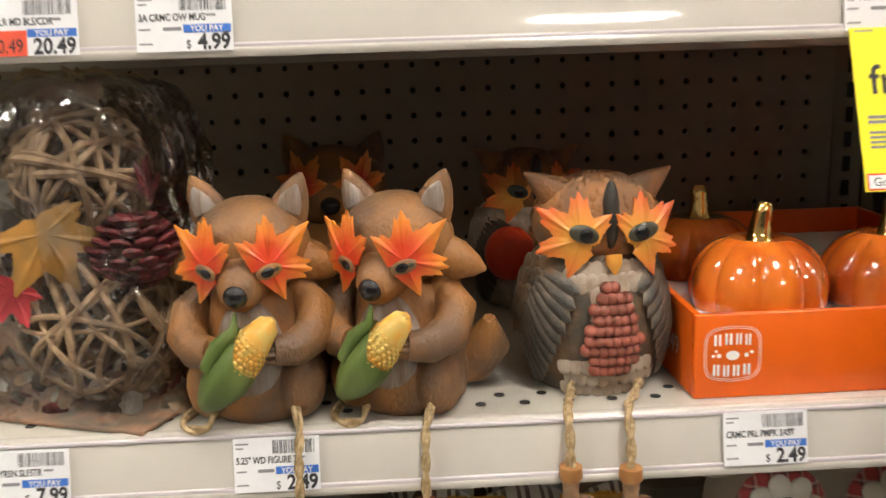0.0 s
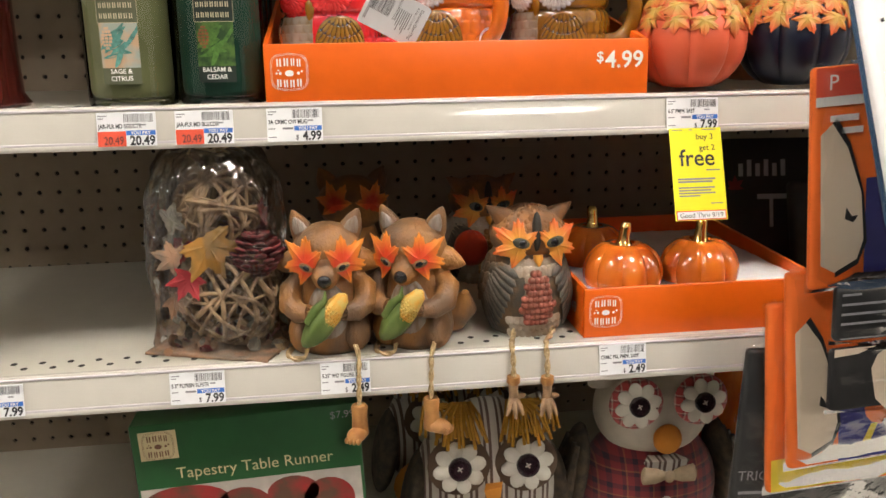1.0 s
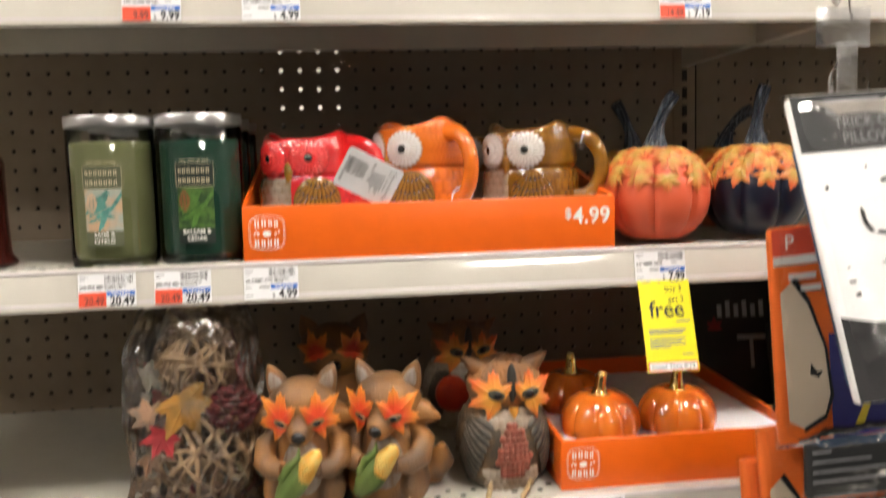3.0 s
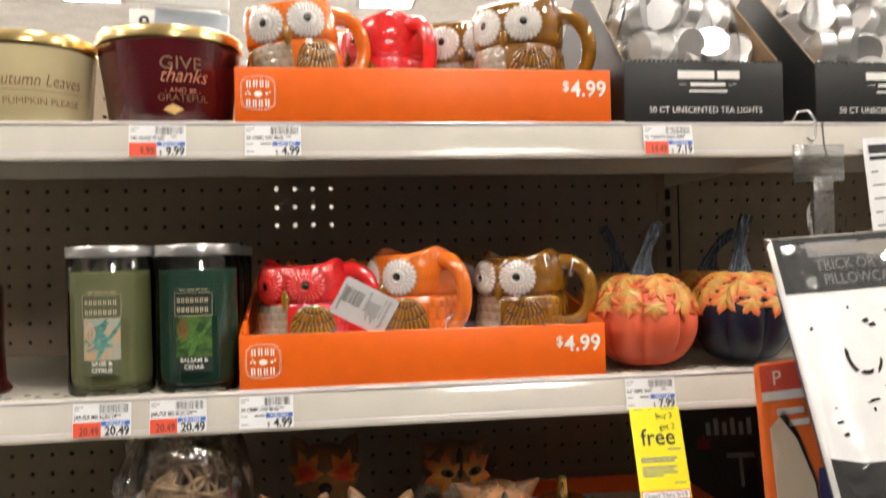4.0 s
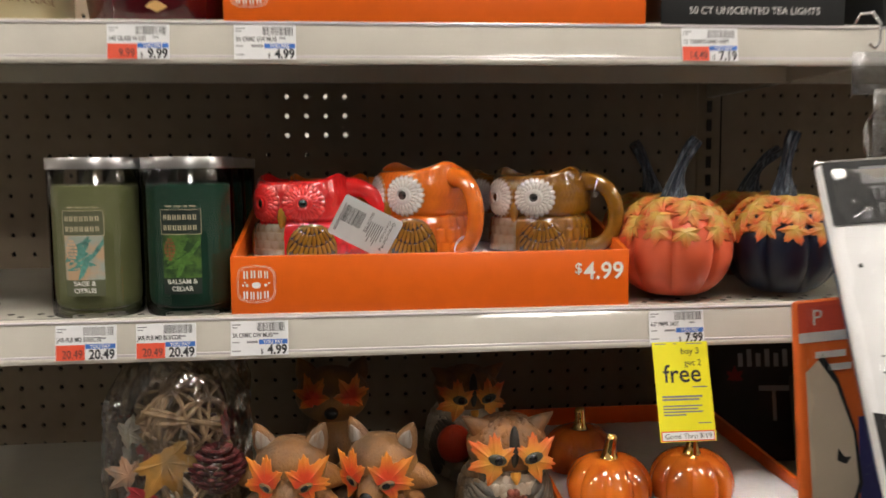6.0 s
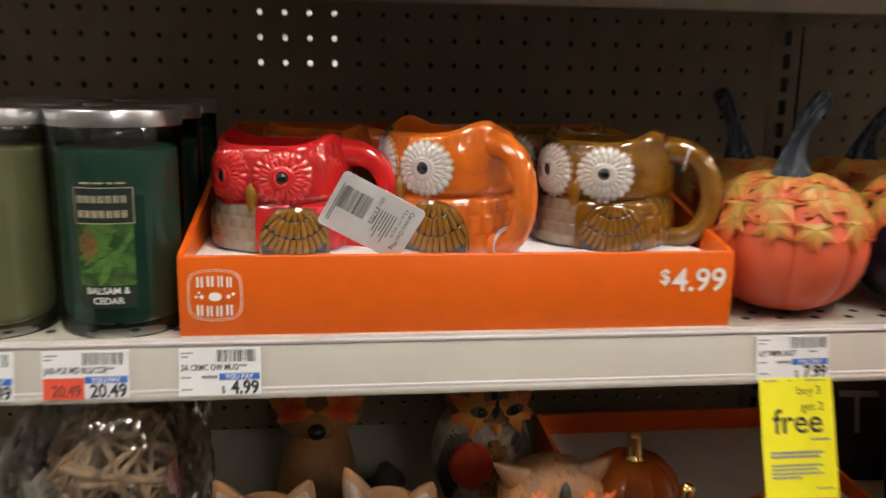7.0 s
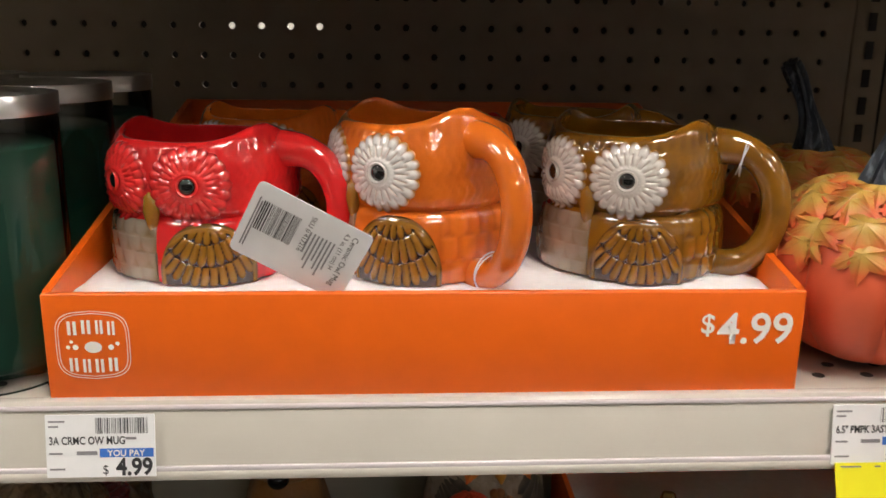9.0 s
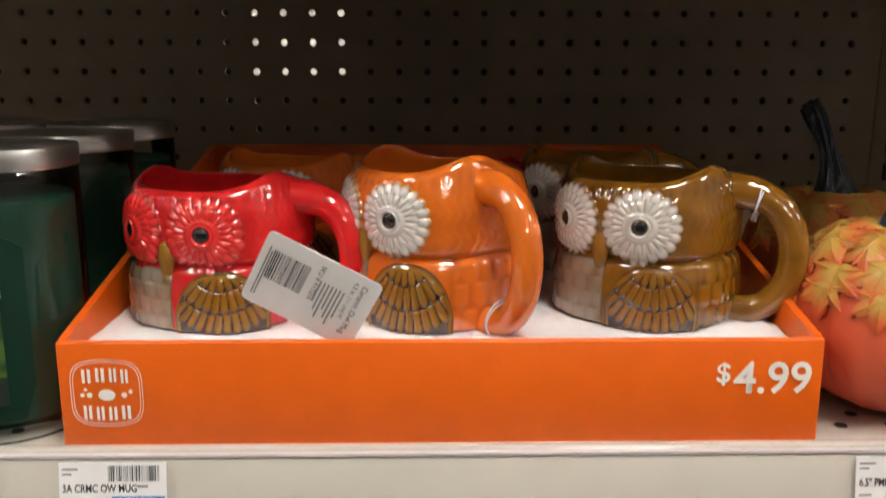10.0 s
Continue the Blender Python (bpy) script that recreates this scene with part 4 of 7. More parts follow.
# ---- jar candles ----
def jar_candle(x, y, wax, label, art, words, front=True):
    t = thing("jar_candle", pose(x, y, ZB), label, "candle", "pillar jar candles")
    R = 0.0394
    up = 0.0030
    g = Build(CLEAR).lathe([(R - 0.012, 0.0062), (R - 0.006, 0.0052), (R - 0.0045, 0.0030), (R - 0.0040, 0.0004), (R - 0.0022, 0.0), (R - 0.0006, 0.0012), (R, 0.006), (R, 0.1225 + up), (R - 0.0012, 0.1250 + up)], n=64, caps=False).make("glass", t, "clear glass jar")
    g.visible_shadow = False
    Build(wax).lathe([(0.001, 0.0070), (R - 0.010, 0.0072), (R - 0.0062, 0.0085), (R - 0.0040, 0.0115), (R - 0.0032, 0.0160), (R - 0.0032, 0.1135), (R - 0.006, 0.1150), (0.004, 0.1135)], n=48).make("wax", t)
    Build(INK).tube([(0, 0, 0.112), (0.001, 0, 0.121)], 0.0009).make("wick", t)
    Build(SILVER).lathe([(q, z + up) for q, z in ((R - 0.0005, 0.1252), (R + 0.0006, 0.1252), (R + 0.0008, 0.1342), (R + 0.0004, 0.1349), (R - 0.001, 0.1350), (R - 0.0022, 0.1340), (0.001, 0.1340))], n=48, caps=False).make("lid", t, "brushed silver metal lid")
    if front:
        rb = R + 0.0004
        bars([(-0.0172, 0.0720, 0.0172, 0.0930)], art[0], t, bend=rb, name="name_plate")
        bars([(-0.0175, 0.0717, 0.0175, 0.0721), (-0.0175, 0.0929, 0.0175, 0.0933), (-0.0175, 0.0717, -0.0171, 0.0933), (0.0171, 0.0717, 0.0175, 0.0933)], CREAMPRINT, t, bend=rb + 0.0003, name="plate_frame")
        rows = []
        for z0, z1, cells in ((0.0842, 0.0886, 7), (0.0754, 0.0798, 7)):
            for k in range(cells):
                x0 = -0.0148 + 0.0296 * k / cells
                rows += [(x0, z0, x0 + 0.0010, z1), (x0 + 0.0018, z0, x0 + 0.0027, z1)]
        bars(rows, CREAMPRINT, t, bend=rb + 0.0004, name="name_bar")
        bars([(-0.0165, 0.0340, 0.0165, 0.0720)], art[1], t, bend=rb, name="picture")
        bars([(-0.0165, 0.0200, 0.0165, 0.0340)], art[0], t, bend=rb, name="scent_plate")
        rnd = random.Random(4)
        for i in range(11 if len(art) > 2 else 0):
            # long pointed leaves fanned over the picture
            b = Build(art[2])
            a, zc, q = rnd.uniform(-0.30, 0.34), rnd.uniform(0.042, 0.064), rnd.uniform(-0.5, 1.3)
            rr, L, w = rb + 0.0004 + 0.00004 * i, rnd.uniform(0.008, 0.014), rnd.uniform(0.0016, 0.0030)
            P = []
            for k in range(12):
                g = 2 * math.pi * k / 12
                u, v = math.cos(g), math.sin(g) * abs(math.sin(g / 1.0)) ** 0.5
                dx, dz = u * L * math.cos(q) - v * w * math.sin(q), u * L * math.sin(q) + v * w * math.cos(q)
                aa = max(-0.41, min(0.41, a + dx / rr))
                P.append((rr * math.sin(aa), -rr * math.cos(aa), min(0.0715, max(0.0345, zc + dz))))
            b.add(P, [tuple(range(12))], False)
            b.make("picture_leaf", t)
        if len(art) > 2:
            rows = []
            for i in range(7):
                half = 0.0055 * math.sin(math.pi * (i + 0.8) / 7.8)
                for k in range(3):
                    x0 = -0.0095 - half + 2 * half * k / 3
                    rows.append((x0, 0.0495 + 0.0028 * i, x0 + half * 0.56, 0.0517 + 0.0028 * i))
            bars(rows, art[3], t, bend=rb + 0.0012, name="picture_cone")
        for i, wd in enumerate(words):
            write(wd, 0.0056, WHITEINK, t, 0, 0.0292 - 0.0062 * i, align="CENTER", bend=rb + 0.0008, bold=0.0001)
        bars([(-0.013, 0.0955, -0.007, 0.0964), (-0.005, 0.0955, 0.001, 0.0964), (0.003, 0.0955, 0.006, 0.0964), (0.008, 0.0955, 0.013, 0.0964)], CREAMPRINT, t, bend=rb)
    return t


SAGE = mat("sage_wax", (0.155, 0.165, 0.075), 0.6, vary=0.10, scale=30, bump=0.1, spec=0.15)
PINE = mat("pine_wax", (0.008, 0.046, 0.028), 0.6, vary=0.2, scale=30, bump=0.1, spec=0.15)
ART_A = mat_two("sage_picture", (0.55, 0.36, 0.22), (0.35, 0.40, 0.36), 0.5, scale=60, bump=0)
ART_L = mat("sage_leaf_print", (0.10, 0.28, 0.24), 0.5, vary=0.5, scale=300, bump=0)
ART_B = mat_two("pine_picture", (0.012, 0.05, 0.010), (0.07, 0.15, 0.025), 0.5, scale=120, bump=0)
ART_G = mat("needle_print", (0.07, 0.17, 0.03), 0.5, vary=0.5, scale=300, bump=0)
CONE = mat("cone_print", (0.22, 0.09, 0.03), 0.5, vary=0.4, scale=300, bump=0)
PLATE_A = mat("sage_plate", (0.10, 0.11, 0.06), 0.5, bump=0)
PLATE_B = mat("pine_plate", (0.008, 0.02, 0.014), 0.5, bump=0)
CREAMPRINT = mat("cream_line_print", (0.60, 0.52, 0.36), 0.5, bump=0)
PEACH = mat("peach_print", (0.60, 0.40, 0.26), 0.5, bump=0)
jar_candle(-0.3165, 0.036, SAGE, "sage green pillar candle in a lidded glass jar", (PLATE_A, ART_A, ART_L, PEACH), ("SAGE &", "CITRUS"))
jar_candle(-0.2355, 0.036, PINE, "dark green pillar candle in a lidded glass jar", (PLATE_B, ART_B, ART_G, CONE), ("BALSAM &", "CEDAR"))
jar_candle(-0.3175, 0.120, SAGE, "sage green jar candle in the second row", (PLATE_A, ART_A), ())
jar_candle(-0.2365, 0.120, PINE, "dark green jar candle in the second row", (PLATE_B, ART_B), ())
jar_candle(-0.3180, 0.204, SAGE, "sage green jar candle in the third row", (), (), False)
jar_candle(-0.2370, 0.204, PINE, "dark green jar candle in the third row", (), (), False)
RUST = mat("rust_glass", (0.055, 0.008, 0.006), 0.2, vary=0.2, scale=20, bump=0.05, coat=0.6)
tagged(Build(RUST).lathe([(0.001, 0), (0.050, 0.0), (0.0515, 0.003), (0.046, 0.012), (0.0445, 0.05), (0.0445, 0.10), (0.042, 0.105), (0.001, 0.104)], n=48).make("rust_jar"), "dark rust red glass candle jar on the shelf", "candle")
bpy.data.objects["rust_jar"].matrix_basis = pose(-0.468, 0.06, ZB)


def bowl_candle(x, y, wall, r0, r1, label, tall=1.0):
    t = thing("bowl_candle", pose(x, y, ZA), label, "candle", "wide lidded candles")
    Build(wall).lathe([(r, z * tall) for r, z in ((0.001, 0), (r0 - 0.003, 0), (r0, 0.004), (r0 + (r1 - r0) * 0.5, 0.045), (r1, 0.082), (r1 - 0.003, 0.083), (0.001, 0.080))], n=56).make("bowl", t)
    Build(BRASS).lathe([(r, z - 0.084 + 0.084 * tall) for r, z in ((r1 - 0.001, 0.084), (r1 + 0.0018, 0.0845), (r1 + 0.002, 0.0935), (r1 + 0.0005, 0.0955), (r1 - 0.006, 0.0965), (r1 - 0.01, 0.0985), (0.001, 0.0990))], n=56, caps=False).make("lid", t, "brushed gold metal lid")
    return t


CREAM = mat("cream_candle", (0.55, 0.47, 0.28), 0.18, vary=0.06, scale=20, bump=0.02, coat=0.6)
WINE = mat("wine_candle", (0.075, 0.004, 0.008), 0.12, vary=0.2, scale=20, bump=0.02, coat=0.8)
RUSTINK = mat("bronze_print", (0.18, 0.08, 0.04), 0.5, bump=0)
ROSE = mat("rose_gold_print", (0.50, 0.20, 0.12), 0.35, 0.5, bump=0)
GOLDINK = mat("gold_print", (0.65, 0.40, 0.15), 0.35, 0.4, bump=0)
c = bowl_candle(-0.402, 0.076, CREAM, 0.060, 0.065, "cream three-wick candle bowl with gold lid", 0.90)
write("Autumn Leaves", 0.0165, RUSTINK, c, 0.030, 0.036, align="CENTER", bend=0.0655, slant=0.25, wide=0.8)
bars([(-0.018, 0.0315, 0.075, 0.0319)], RUSTINK, c, bend=0.0650)
write("& PUMPKIN PLEASE", 0.0092, RUSTINK, c, 0.030, 0.0185, align="CENTER", bend=0.0648)
c = bowl_candle(-0.264, 0.076, WINE, 0.059, 0.069, "dark wine red candle bowl with gold lid", 0.97)
write("GIVE", 0.0175, RUSTINK, c, 0.020, 0.051, align="CENTER", bend=0.0680, wide=1.1)
write("thanks", 0.0190, ROSE, c, 0.022, 0.039, align="CENTER", bend=0.0685, slant=0.4, wide=0.9)
write("- AND BE -", 0.0060, ROSE, c, 0.022, 0.0295, align="CENTER", bend=0.0668, wide=1.2)
write("GRATEFUL", 0.0090, RUSTINK, c, 0.022, 0.0215, align="CENTER", bend=0.0665, wide=1.1)
lf = Build(GOLDINK)
lf.add([(0.066 * math.sin(q), -0.066 * math.cos(q), z) for q, z in ((0.05, 0.0125), (0.13, 0.0105), (0.20, 0.0085), (0.28, 0.0115), (0.33, 0.0135), (0.26, 0.0165), (0.18, 0.0185), (0.11, 0.0165))], [tuple(range(8))], False)
lf.make("leaf_print", c)


# ---- black cartons of tea lights ----
BLACKCARD = mat("black_card", (0.014, 0.015, 0.016), 0.45, vary=0.2, scale=50, bump=0.1)
KRAFT = mat("kraft_inside", (0.36, 0.24, 0.13), 0.9, vary=0.12, scale=120)
ALU = mat("thin_aluminium", (0.82, 0.82, 0.83), 0.38, 1.0, vary=0.05, bump=0.25, bscale=500)
WAX = mat("white_wax", (0.70, 0.68, 0.66), 0.5, vary=0.04, bump=0.05)
CRINKLE = mat_film("crinkled_film", (0.98, 0.98, 0.98), 0.0, 0.10, 0.35, 1.2)


def carton(x0, x1, seed, words=True):
    t = thing("tea_light_carton", pose(x0, 0.004, ZA), "open black cardboard carton of tea lights", "carton", "tea light cartons")
    w, d, hf, hp = x1 - x0, 0.25, 0.062, 0.178
    b = Build(BLACKCARD).box((w, 0.003, hf), (w / 2, 0.0015, hf / 2), 0.0006)
    for i in range(34):
        b.box((w / 34 * 0.6, 0.0028, 0.0022), ((i + 0.5) * w / 34, 0.0015, hf + 0.0008))
    b.make("front_panel", t)
    for sx in (0.0015, w - 0.0015):
        for dd, mt, nm in ((-0.0006, BLACKCARD, "outer_side"), (0.0006, KRAFT, "inner_side")):
            e = dd if sx < w / 2 else -dd
            ring = [[(sx + e + k, y, z) for y, z in ((0.003, 0.001), (d, 0.001), (d, 0.11), (0.15, hp), (0.125, hp), (0.003, hf))] for k in (-0.0006, 0.0006)]
            Build(mt).rings(ring, smooth=False).make(nm, t)
    Build(BLACKCARD).box((w, 0.003, 0.11), (w / 2, d, 0.055)).make("back_panel", t)
    Build(BLACKCARD).box((w - 0.006, d - 0.006, 0.003), (w / 2, d / 2, 0.0015)).make("bottom", t)
    if words:
        bars([(w * 0.33, hf * 0.72, w * 0.56, hf * 0.85), (w * 0.58, hf * 0.72, w * 0.72, hf * 0.85)], WHITEINK, t, name="name_bar")
        bars([(w * 0.41, hf * 0.60, w * 0.63, hf * 0.655), (w * 0.34, hf * 0.625, w * 0.39, hf * 0.632), (w * 0.65, hf * 0.625, w * 0.70, hf * 0.632), (w * 0.40, hf * 0.50, w * 0.64, hf * 0.535)], WHITEINK, t)
        write("50 CT UNSCENTED TEA LIGHTS", 0.0088, WHITEINK, t, w * 0.505, hf * 0.16, align="CENTER", wide=0.98)
    bag = thing("tea_light_bag", pose(x0 + w / 2, 0.004 + 0.085, ZA + 0.004), "clear plastic bag of white tea lights in metal cups", "tea light bag", "tea light bags")
    rnd = random.Random(seed)
    k = 0
    for lay in range(4):
        z = 0.052 + lay * 0.036
        half = (w / 2 - 0.024) * (1 - 0.16 * lay)
        cnt = 5 - (lay > 1)
        for i in range(cnt):
            for yy in (-0.045, 0.0):
                px = -half + 2 * half * (i + 0.5 * (lay % 2) * 0.6) / max(1, cnt - 1)
                if abs(px) > w / 2 - 0.02:
                    continue
                rot = Euler((radians(90 + rnd.uniform(-40, 30)), radians(rnd.uniform(-45, 45)), rnd.uniform(0, 6))).to_matrix().to_4x4()
                at = (px + rnd.uniform(-0.004, 0.004), yy + lay * 0.012 + rnd.uniform(-0.006, 0.006), z + rnd.uniform(-0.006, 0.006))
                cup = Build(ALU).lathe([(0.001, -0.0075), (0.0185, -0.0075), (0.0192, -0.006), (0.0192, 0.0075), (0.0186, 0.0078), (0.0182, 0.0055)], n=20, caps=False)
                cup.use(WAX).lathe([(0.0182, 0.0052), (0.0170, 0.0045), (0.002, 0.0045)], n=20)
                ob = cup.make("tea_light", bag)
                ob.matrix_basis = Matrix.Translation(at) @ rot
    def warp(p, a):
        q = noise.noise(Vector((p.x * 34, p.y * 34, p.z * 34 + seed))) * 0.010 + noise.noise(Vector((p.x * 90, p.y * 90, p.z * 60 + seed))) * 0.004
        return (p.x * (w / 2 - 0.006) + p.x * q, p.y * 0.075 + p.y * q, p.z)
    Build(CRINKLE).lathe([(0.9, 0.006), (0.97, 0.03), (0.98, 0.06), (0.96, 0.09), (0.90, 0.12), (0.80, 0.15), (0.62, 0.18), (0.35, 0.20), (0.12, 0.215)], n=64, warp=warp).make("film", bag, "crinkled clear plastic film")
    return t


carton(0.188, 0.360, 3)
carton(0.397, 0.569, 8)


# ---- painted pumpkins ----
def ribbed(R, H, ribs, depth, flat=0.2):
    """Profile and warp of a ribbed pumpkin that stands on z = 0."""
    k = 18
    prof = []
    for i in range(k + 1):
        q = math.pi * i / k
        r = math.sin(q) ** 0.72
        prof.append((max(1e-4, r * R), H / 2 - math.cos(q) * H / 2 * (1 - 0.10 * math.sin(q))))

    def warp(p, a):
        rr = math.hypot(p.x, p.y) / R
        f = 1 - depth * (1 - abs(math.sin(a * ribs / 2)) ** 0.45) * min(1, rr * 1.4)
        dip = -0.10 * H * math.exp(-(rr / 0.30) ** 2) * (1 if p.z > H / 2 else -0.6)
        return (p.x * f, p.y * f, p.z + dip)
    return prof, warp


LEAFMIX = mat_pool("maple_leaf_paint", (0.50, 0.31, 0.06), (0.62, 0.115, 0.030), 0.42, 0.1, 0.55, 90, 0.35, 260, lo=0.2, hi=0.9)
STEM = mat_two("blue_black_stem", (0.010, 0.015, 0.026), (0.16, 0.20, 0.24), 0.3, scale=110, lo=0.52, hi=0.72, bump=0.9, bscale=260, stretch=(3, 3, 0.35), dist=0.0016)
CORAL = mat("coral_paint", (0.70, 0.120, 0.050), 0.42, vary=0.10, scale=30, bump=0.1)
NAVY = mat("navy_paint", (0.0055, 0.009, 0.024), 0.32, vary=0.2, scale=30, bump=0.1)
AMBERP = mat("amber_paint", (0.42, 0.12, 0.03), 0.45, vary=0.1, scale=30, bump=0.1)


def leafy_pumpkin(x, y, z, R, H, paint, lean, label, seed):
    t = thing("ceramic_pumpkin", pose(x, y, z, 0, 0, seed * 23), label, "pumpkin", "leaf-topped pumpkins")
    prof, warp = ribbed(R, H, 8, 0.10)
    Build(paint).lathe(prof, n=96, warp=warp).make("body", t)
    rnd = random.Random(seed)
    def skin(p, a0, q0):
        """Lays a flat leaf on the ribbed body: x round it, y down it, z off it."""
        q = min(math.pi - 0.02, q0 - p[1] / (0.52 * R + 0.27 * H))
        r, z = math.sin(q) ** 0.72 * R, H / 2 - math.cos(q) * H / 2 * (1 - 0.10 * math.sin(q))
        a = a0 + p[0] / max(r, 0.25 * R)
        c = Vector(warp(Vector((r * math.cos(a), r * math.sin(a), z)), a))
        return c + Vector((c.x, c.y, (c.z - H / 2) * 1.3)).normalized() * (p[2] + 0.0013)
    for row, (cnt, q0, sz) in enumerate(((12, 2.06, 0.36), (11, 2.30, 0.37), (9, 2.55, 0.38), (8, 2.76, 0.38), (7, 2.93, 0.34))):
        for i in range(cnt):
            a = 2 * math.pi * (i + 0.5 * (row % 2) + rnd.uniform(-0.16, 0.16)) / cnt
            lf = Build(LEAFMIX).leaf(Matrix.Rotation(rnd.uniform(-0.35, 0.35), 4, "Z"), R * sz * rnd.uniform(0.85, 1.15), 0.0021 + 0.0005 * row, 0.0, seed=seed * 50 + i)
            qq = q0 + rnd.uniform(-0.10, 0.10)
            lf.v = [skin(p, a, qq) for p in lf.v]
            lf.make("leaf", t)
    hs = 0.165 - H
    pts, rad = [], []
    for i in range(10):
        u = i / 9
        pts.append((lean * u ** 1.8, 0.004 * math.sin(u * 3), H * 0.90 + (hs + 0.01) * (u - 0.24 * u * u * abs(lean) / 0.03)))
        rad.append(0.0095 * (1 - u) ** 5 + 0.0052 + 0.0008 * math.sin(u * 9))
    st = Build(STEM).tube(pts, rad, 28, 0.10)
    mid = [Vector(p) for p in pts]
    for i, p in enumerate(mid):
        for k in range(28):
            v = Vector(st.v[i * 28 + k])
            st.v[i * 28 + k] = tuple(p + (v - p) * (1 + 0.20 * math.sin(k * 2 * math.pi / 4)))
    ob = st.make("stem", t, "twisted blue-black stem")
    ob.matrix_basis = Matrix.Rotation(-radians(seed * 23), 4, "Z")
    return t


leafy_pumpkin(0.2175, 0.042, ZB, 0.0560, 0.098, CORAL, 0.022, "coral ceramic pumpkin topped with painted maple leaves", 1)
leafy_pumpkin(0.3270, 0.042, ZB, 0.0545, 0.098, NAVY, 0.010, "navy blue ceramic pumpkin topped with orange leaves", 2)
leafy_pumpkin(0.2400, 0.165, ZB, 0.0560, 0.098, AMBERP, -0.022, "leaf-topped pumpkin behind the coral one", 3)
leafy_pumpkin(0.3500, 0.165, ZB, 0.0560, 0.098, AMBERP, 0.036, "leaf-topped pumpkin behind the navy one", 4)
WHITEP = mat("white_pumpkin", (0.70, 0.68, 0.64), 0.5, vary=0.05, scale=30)
wp = thing("white_pumpkin", pose(-0.528, 0.03, ZC), "plain white pumpkin on an otherwise empty shelf", "pumpkin")
pf, wf = ribbed(0.062, 0.095, 8, 0.06)
Build(WHITEP).lathe(pf, n=64, warp=wf).make("body", wp)
Build(KRAFT).tube([(0, 0, 0.085), (0.002, 0, 0.10), (0.008, 0, 0.112)], [0.008, 0.006, 0.005], 10).make("stem", wp)

PEARL = mat_two("pearl_orange_glaze", (0.74, 0.18, 0.018), (0.58, 0.105, 0.010), 0.14, scale=40, bump=0.08, coat=0.9, stretch=(1, 1, 0.4))


def small_pumpkin(x, y, R, spin, label):
    t = thing("small_pumpkin", pose(x, y, 1.1125, 0, 0, spin), label, "pumpkin", "small glazed pumpkins")
    prof, warp0 = ribbed(R, R * 1.66, 9, 0.085)
    prof = [(r, z) for r, z in prof if z > R * 0.5]

    def warp(p, a):
        q = warp0(p, a)
        return (q[0], q[1], max(0.0, q[2] - R * 0.56))
    Build(PEARL).lathe(prof, n=90, warp=warp).make("body", t)
    pts = [(0.0035 * u * u, 0, R * 0.94 + 0.0240 * u) for u in [i / 8 for i in range(9)]]
    Build(GOLD).tube(pts, [0.0098, 0.0080, 0.0070, 0.0064, 0.0060, 0.0058, 0.0058, 0.0056, 0.0040], 9, 0.12).make("stem", t, "shiny gold stem")
    return t


small_pumpkin(0.1520, 0.028, 0.0415, 10, "glazed orange ceramic pumpkin with gold stem")
small_pumpkin(0.2355, 0.031, 0.0410, 50, "glazed orange ceramic pumpkin with gold stem")
small_pumpkin(0.1480, 0.122, 0.0405, 80, "glazed orange ceramic pumpkin in the tray's second row")


# ---- resin figures that sit on the shelf, legs of cord hanging over its edge ----
FUR = mat_two("brown_fur_paint", (0.33, 0.145, 0.038), (0.16, 0.090, 0.048), 0.5, scale=26, lo=0.40, hi=0.62, bump=0.8, bscale=380, stretch=(1, 1, 0.7), dist=0.0014)
BELLYF = mat_two("grey_belly_paint", (0.20, 0.13, 0.08), (0.32, 0.28, 0.25), 0.6, scale=160, lo=0.35, hi=0.7, bump=0.9, bscale=420, stretch=(1, 1, 0.2), dist=0.0012)
MASK = mat_pool("maple_mask_paint", (0.68, 0.055, 0.014), (0.78, 0.26, 0.035), 0.42, 0.1, 0.25, 75, 0.4, 220, lo=0.3, hi=0.85)
MASK2 = mat_pool("amber_mask_paint", (0.74, 0.33, 0.05), (0.74, 0.13, 0.03), 0.42, 0.1, 0.30, 75, 0.4, 220, lo=0.3, hi=0.95)
NOSE = mat("black_nose_paint", (0.012, 0.011, 0.011), 0.25, bump=0.3)
HUSK = mat_two("green_husk", (0.085, 0.135, 0.025), (0.15, 0.20, 0.05), 0.55, scale=40, bump=0.4, stretch=(1, 1, 0.3))
KERNEL = mat_two("yellow_kernels", (0.70, 0.36, 0.05), (0.62, 0.45, 0.12), 0.5, scale=120, bump=0.2)
ROPE = mat_two("jute_cord", (0.52, 0.39, 0.22), (0.33, 0.23, 0.11), 0.9, scale=300, bump=0.8, bscale=900)
FOOT = mat_two("tan_foot_paint", (0.42, 0.20, 0.06), (0.30, 0.13, 0.04), 0.5, scale=60, bump=0.3)
TALON = mat_two("pale_talon_paint", (0.36, 0.22, 0.12), (0.22, 0.13, 0.07), 0.55, scale=80, bump=0.5)
OWLBODY = mat_two("owl_feather_paint", (0.070, 0.058, 0.042), (0.17, 0.10, 0.048), 0.6, scale=50, lo=0.42, hi=0.66, bump=0.7, bscale=330)
OWLHEAD = mat_two("owl_head_paint", (0.33, 0.14, 0.045), (0.18, 0.10, 0.055), 0.6, scale=45, lo=0.42, hi=0.66, bump=0.9, bscale=330)
OWLWHITE = mat_two("owl_breast_paint", (0.40, 0.33, 0.26), (0.28, 0.19, 0.12), 0.6, scale=80, lo=0.4, hi=0.7, bump=0.9, bscale=300)
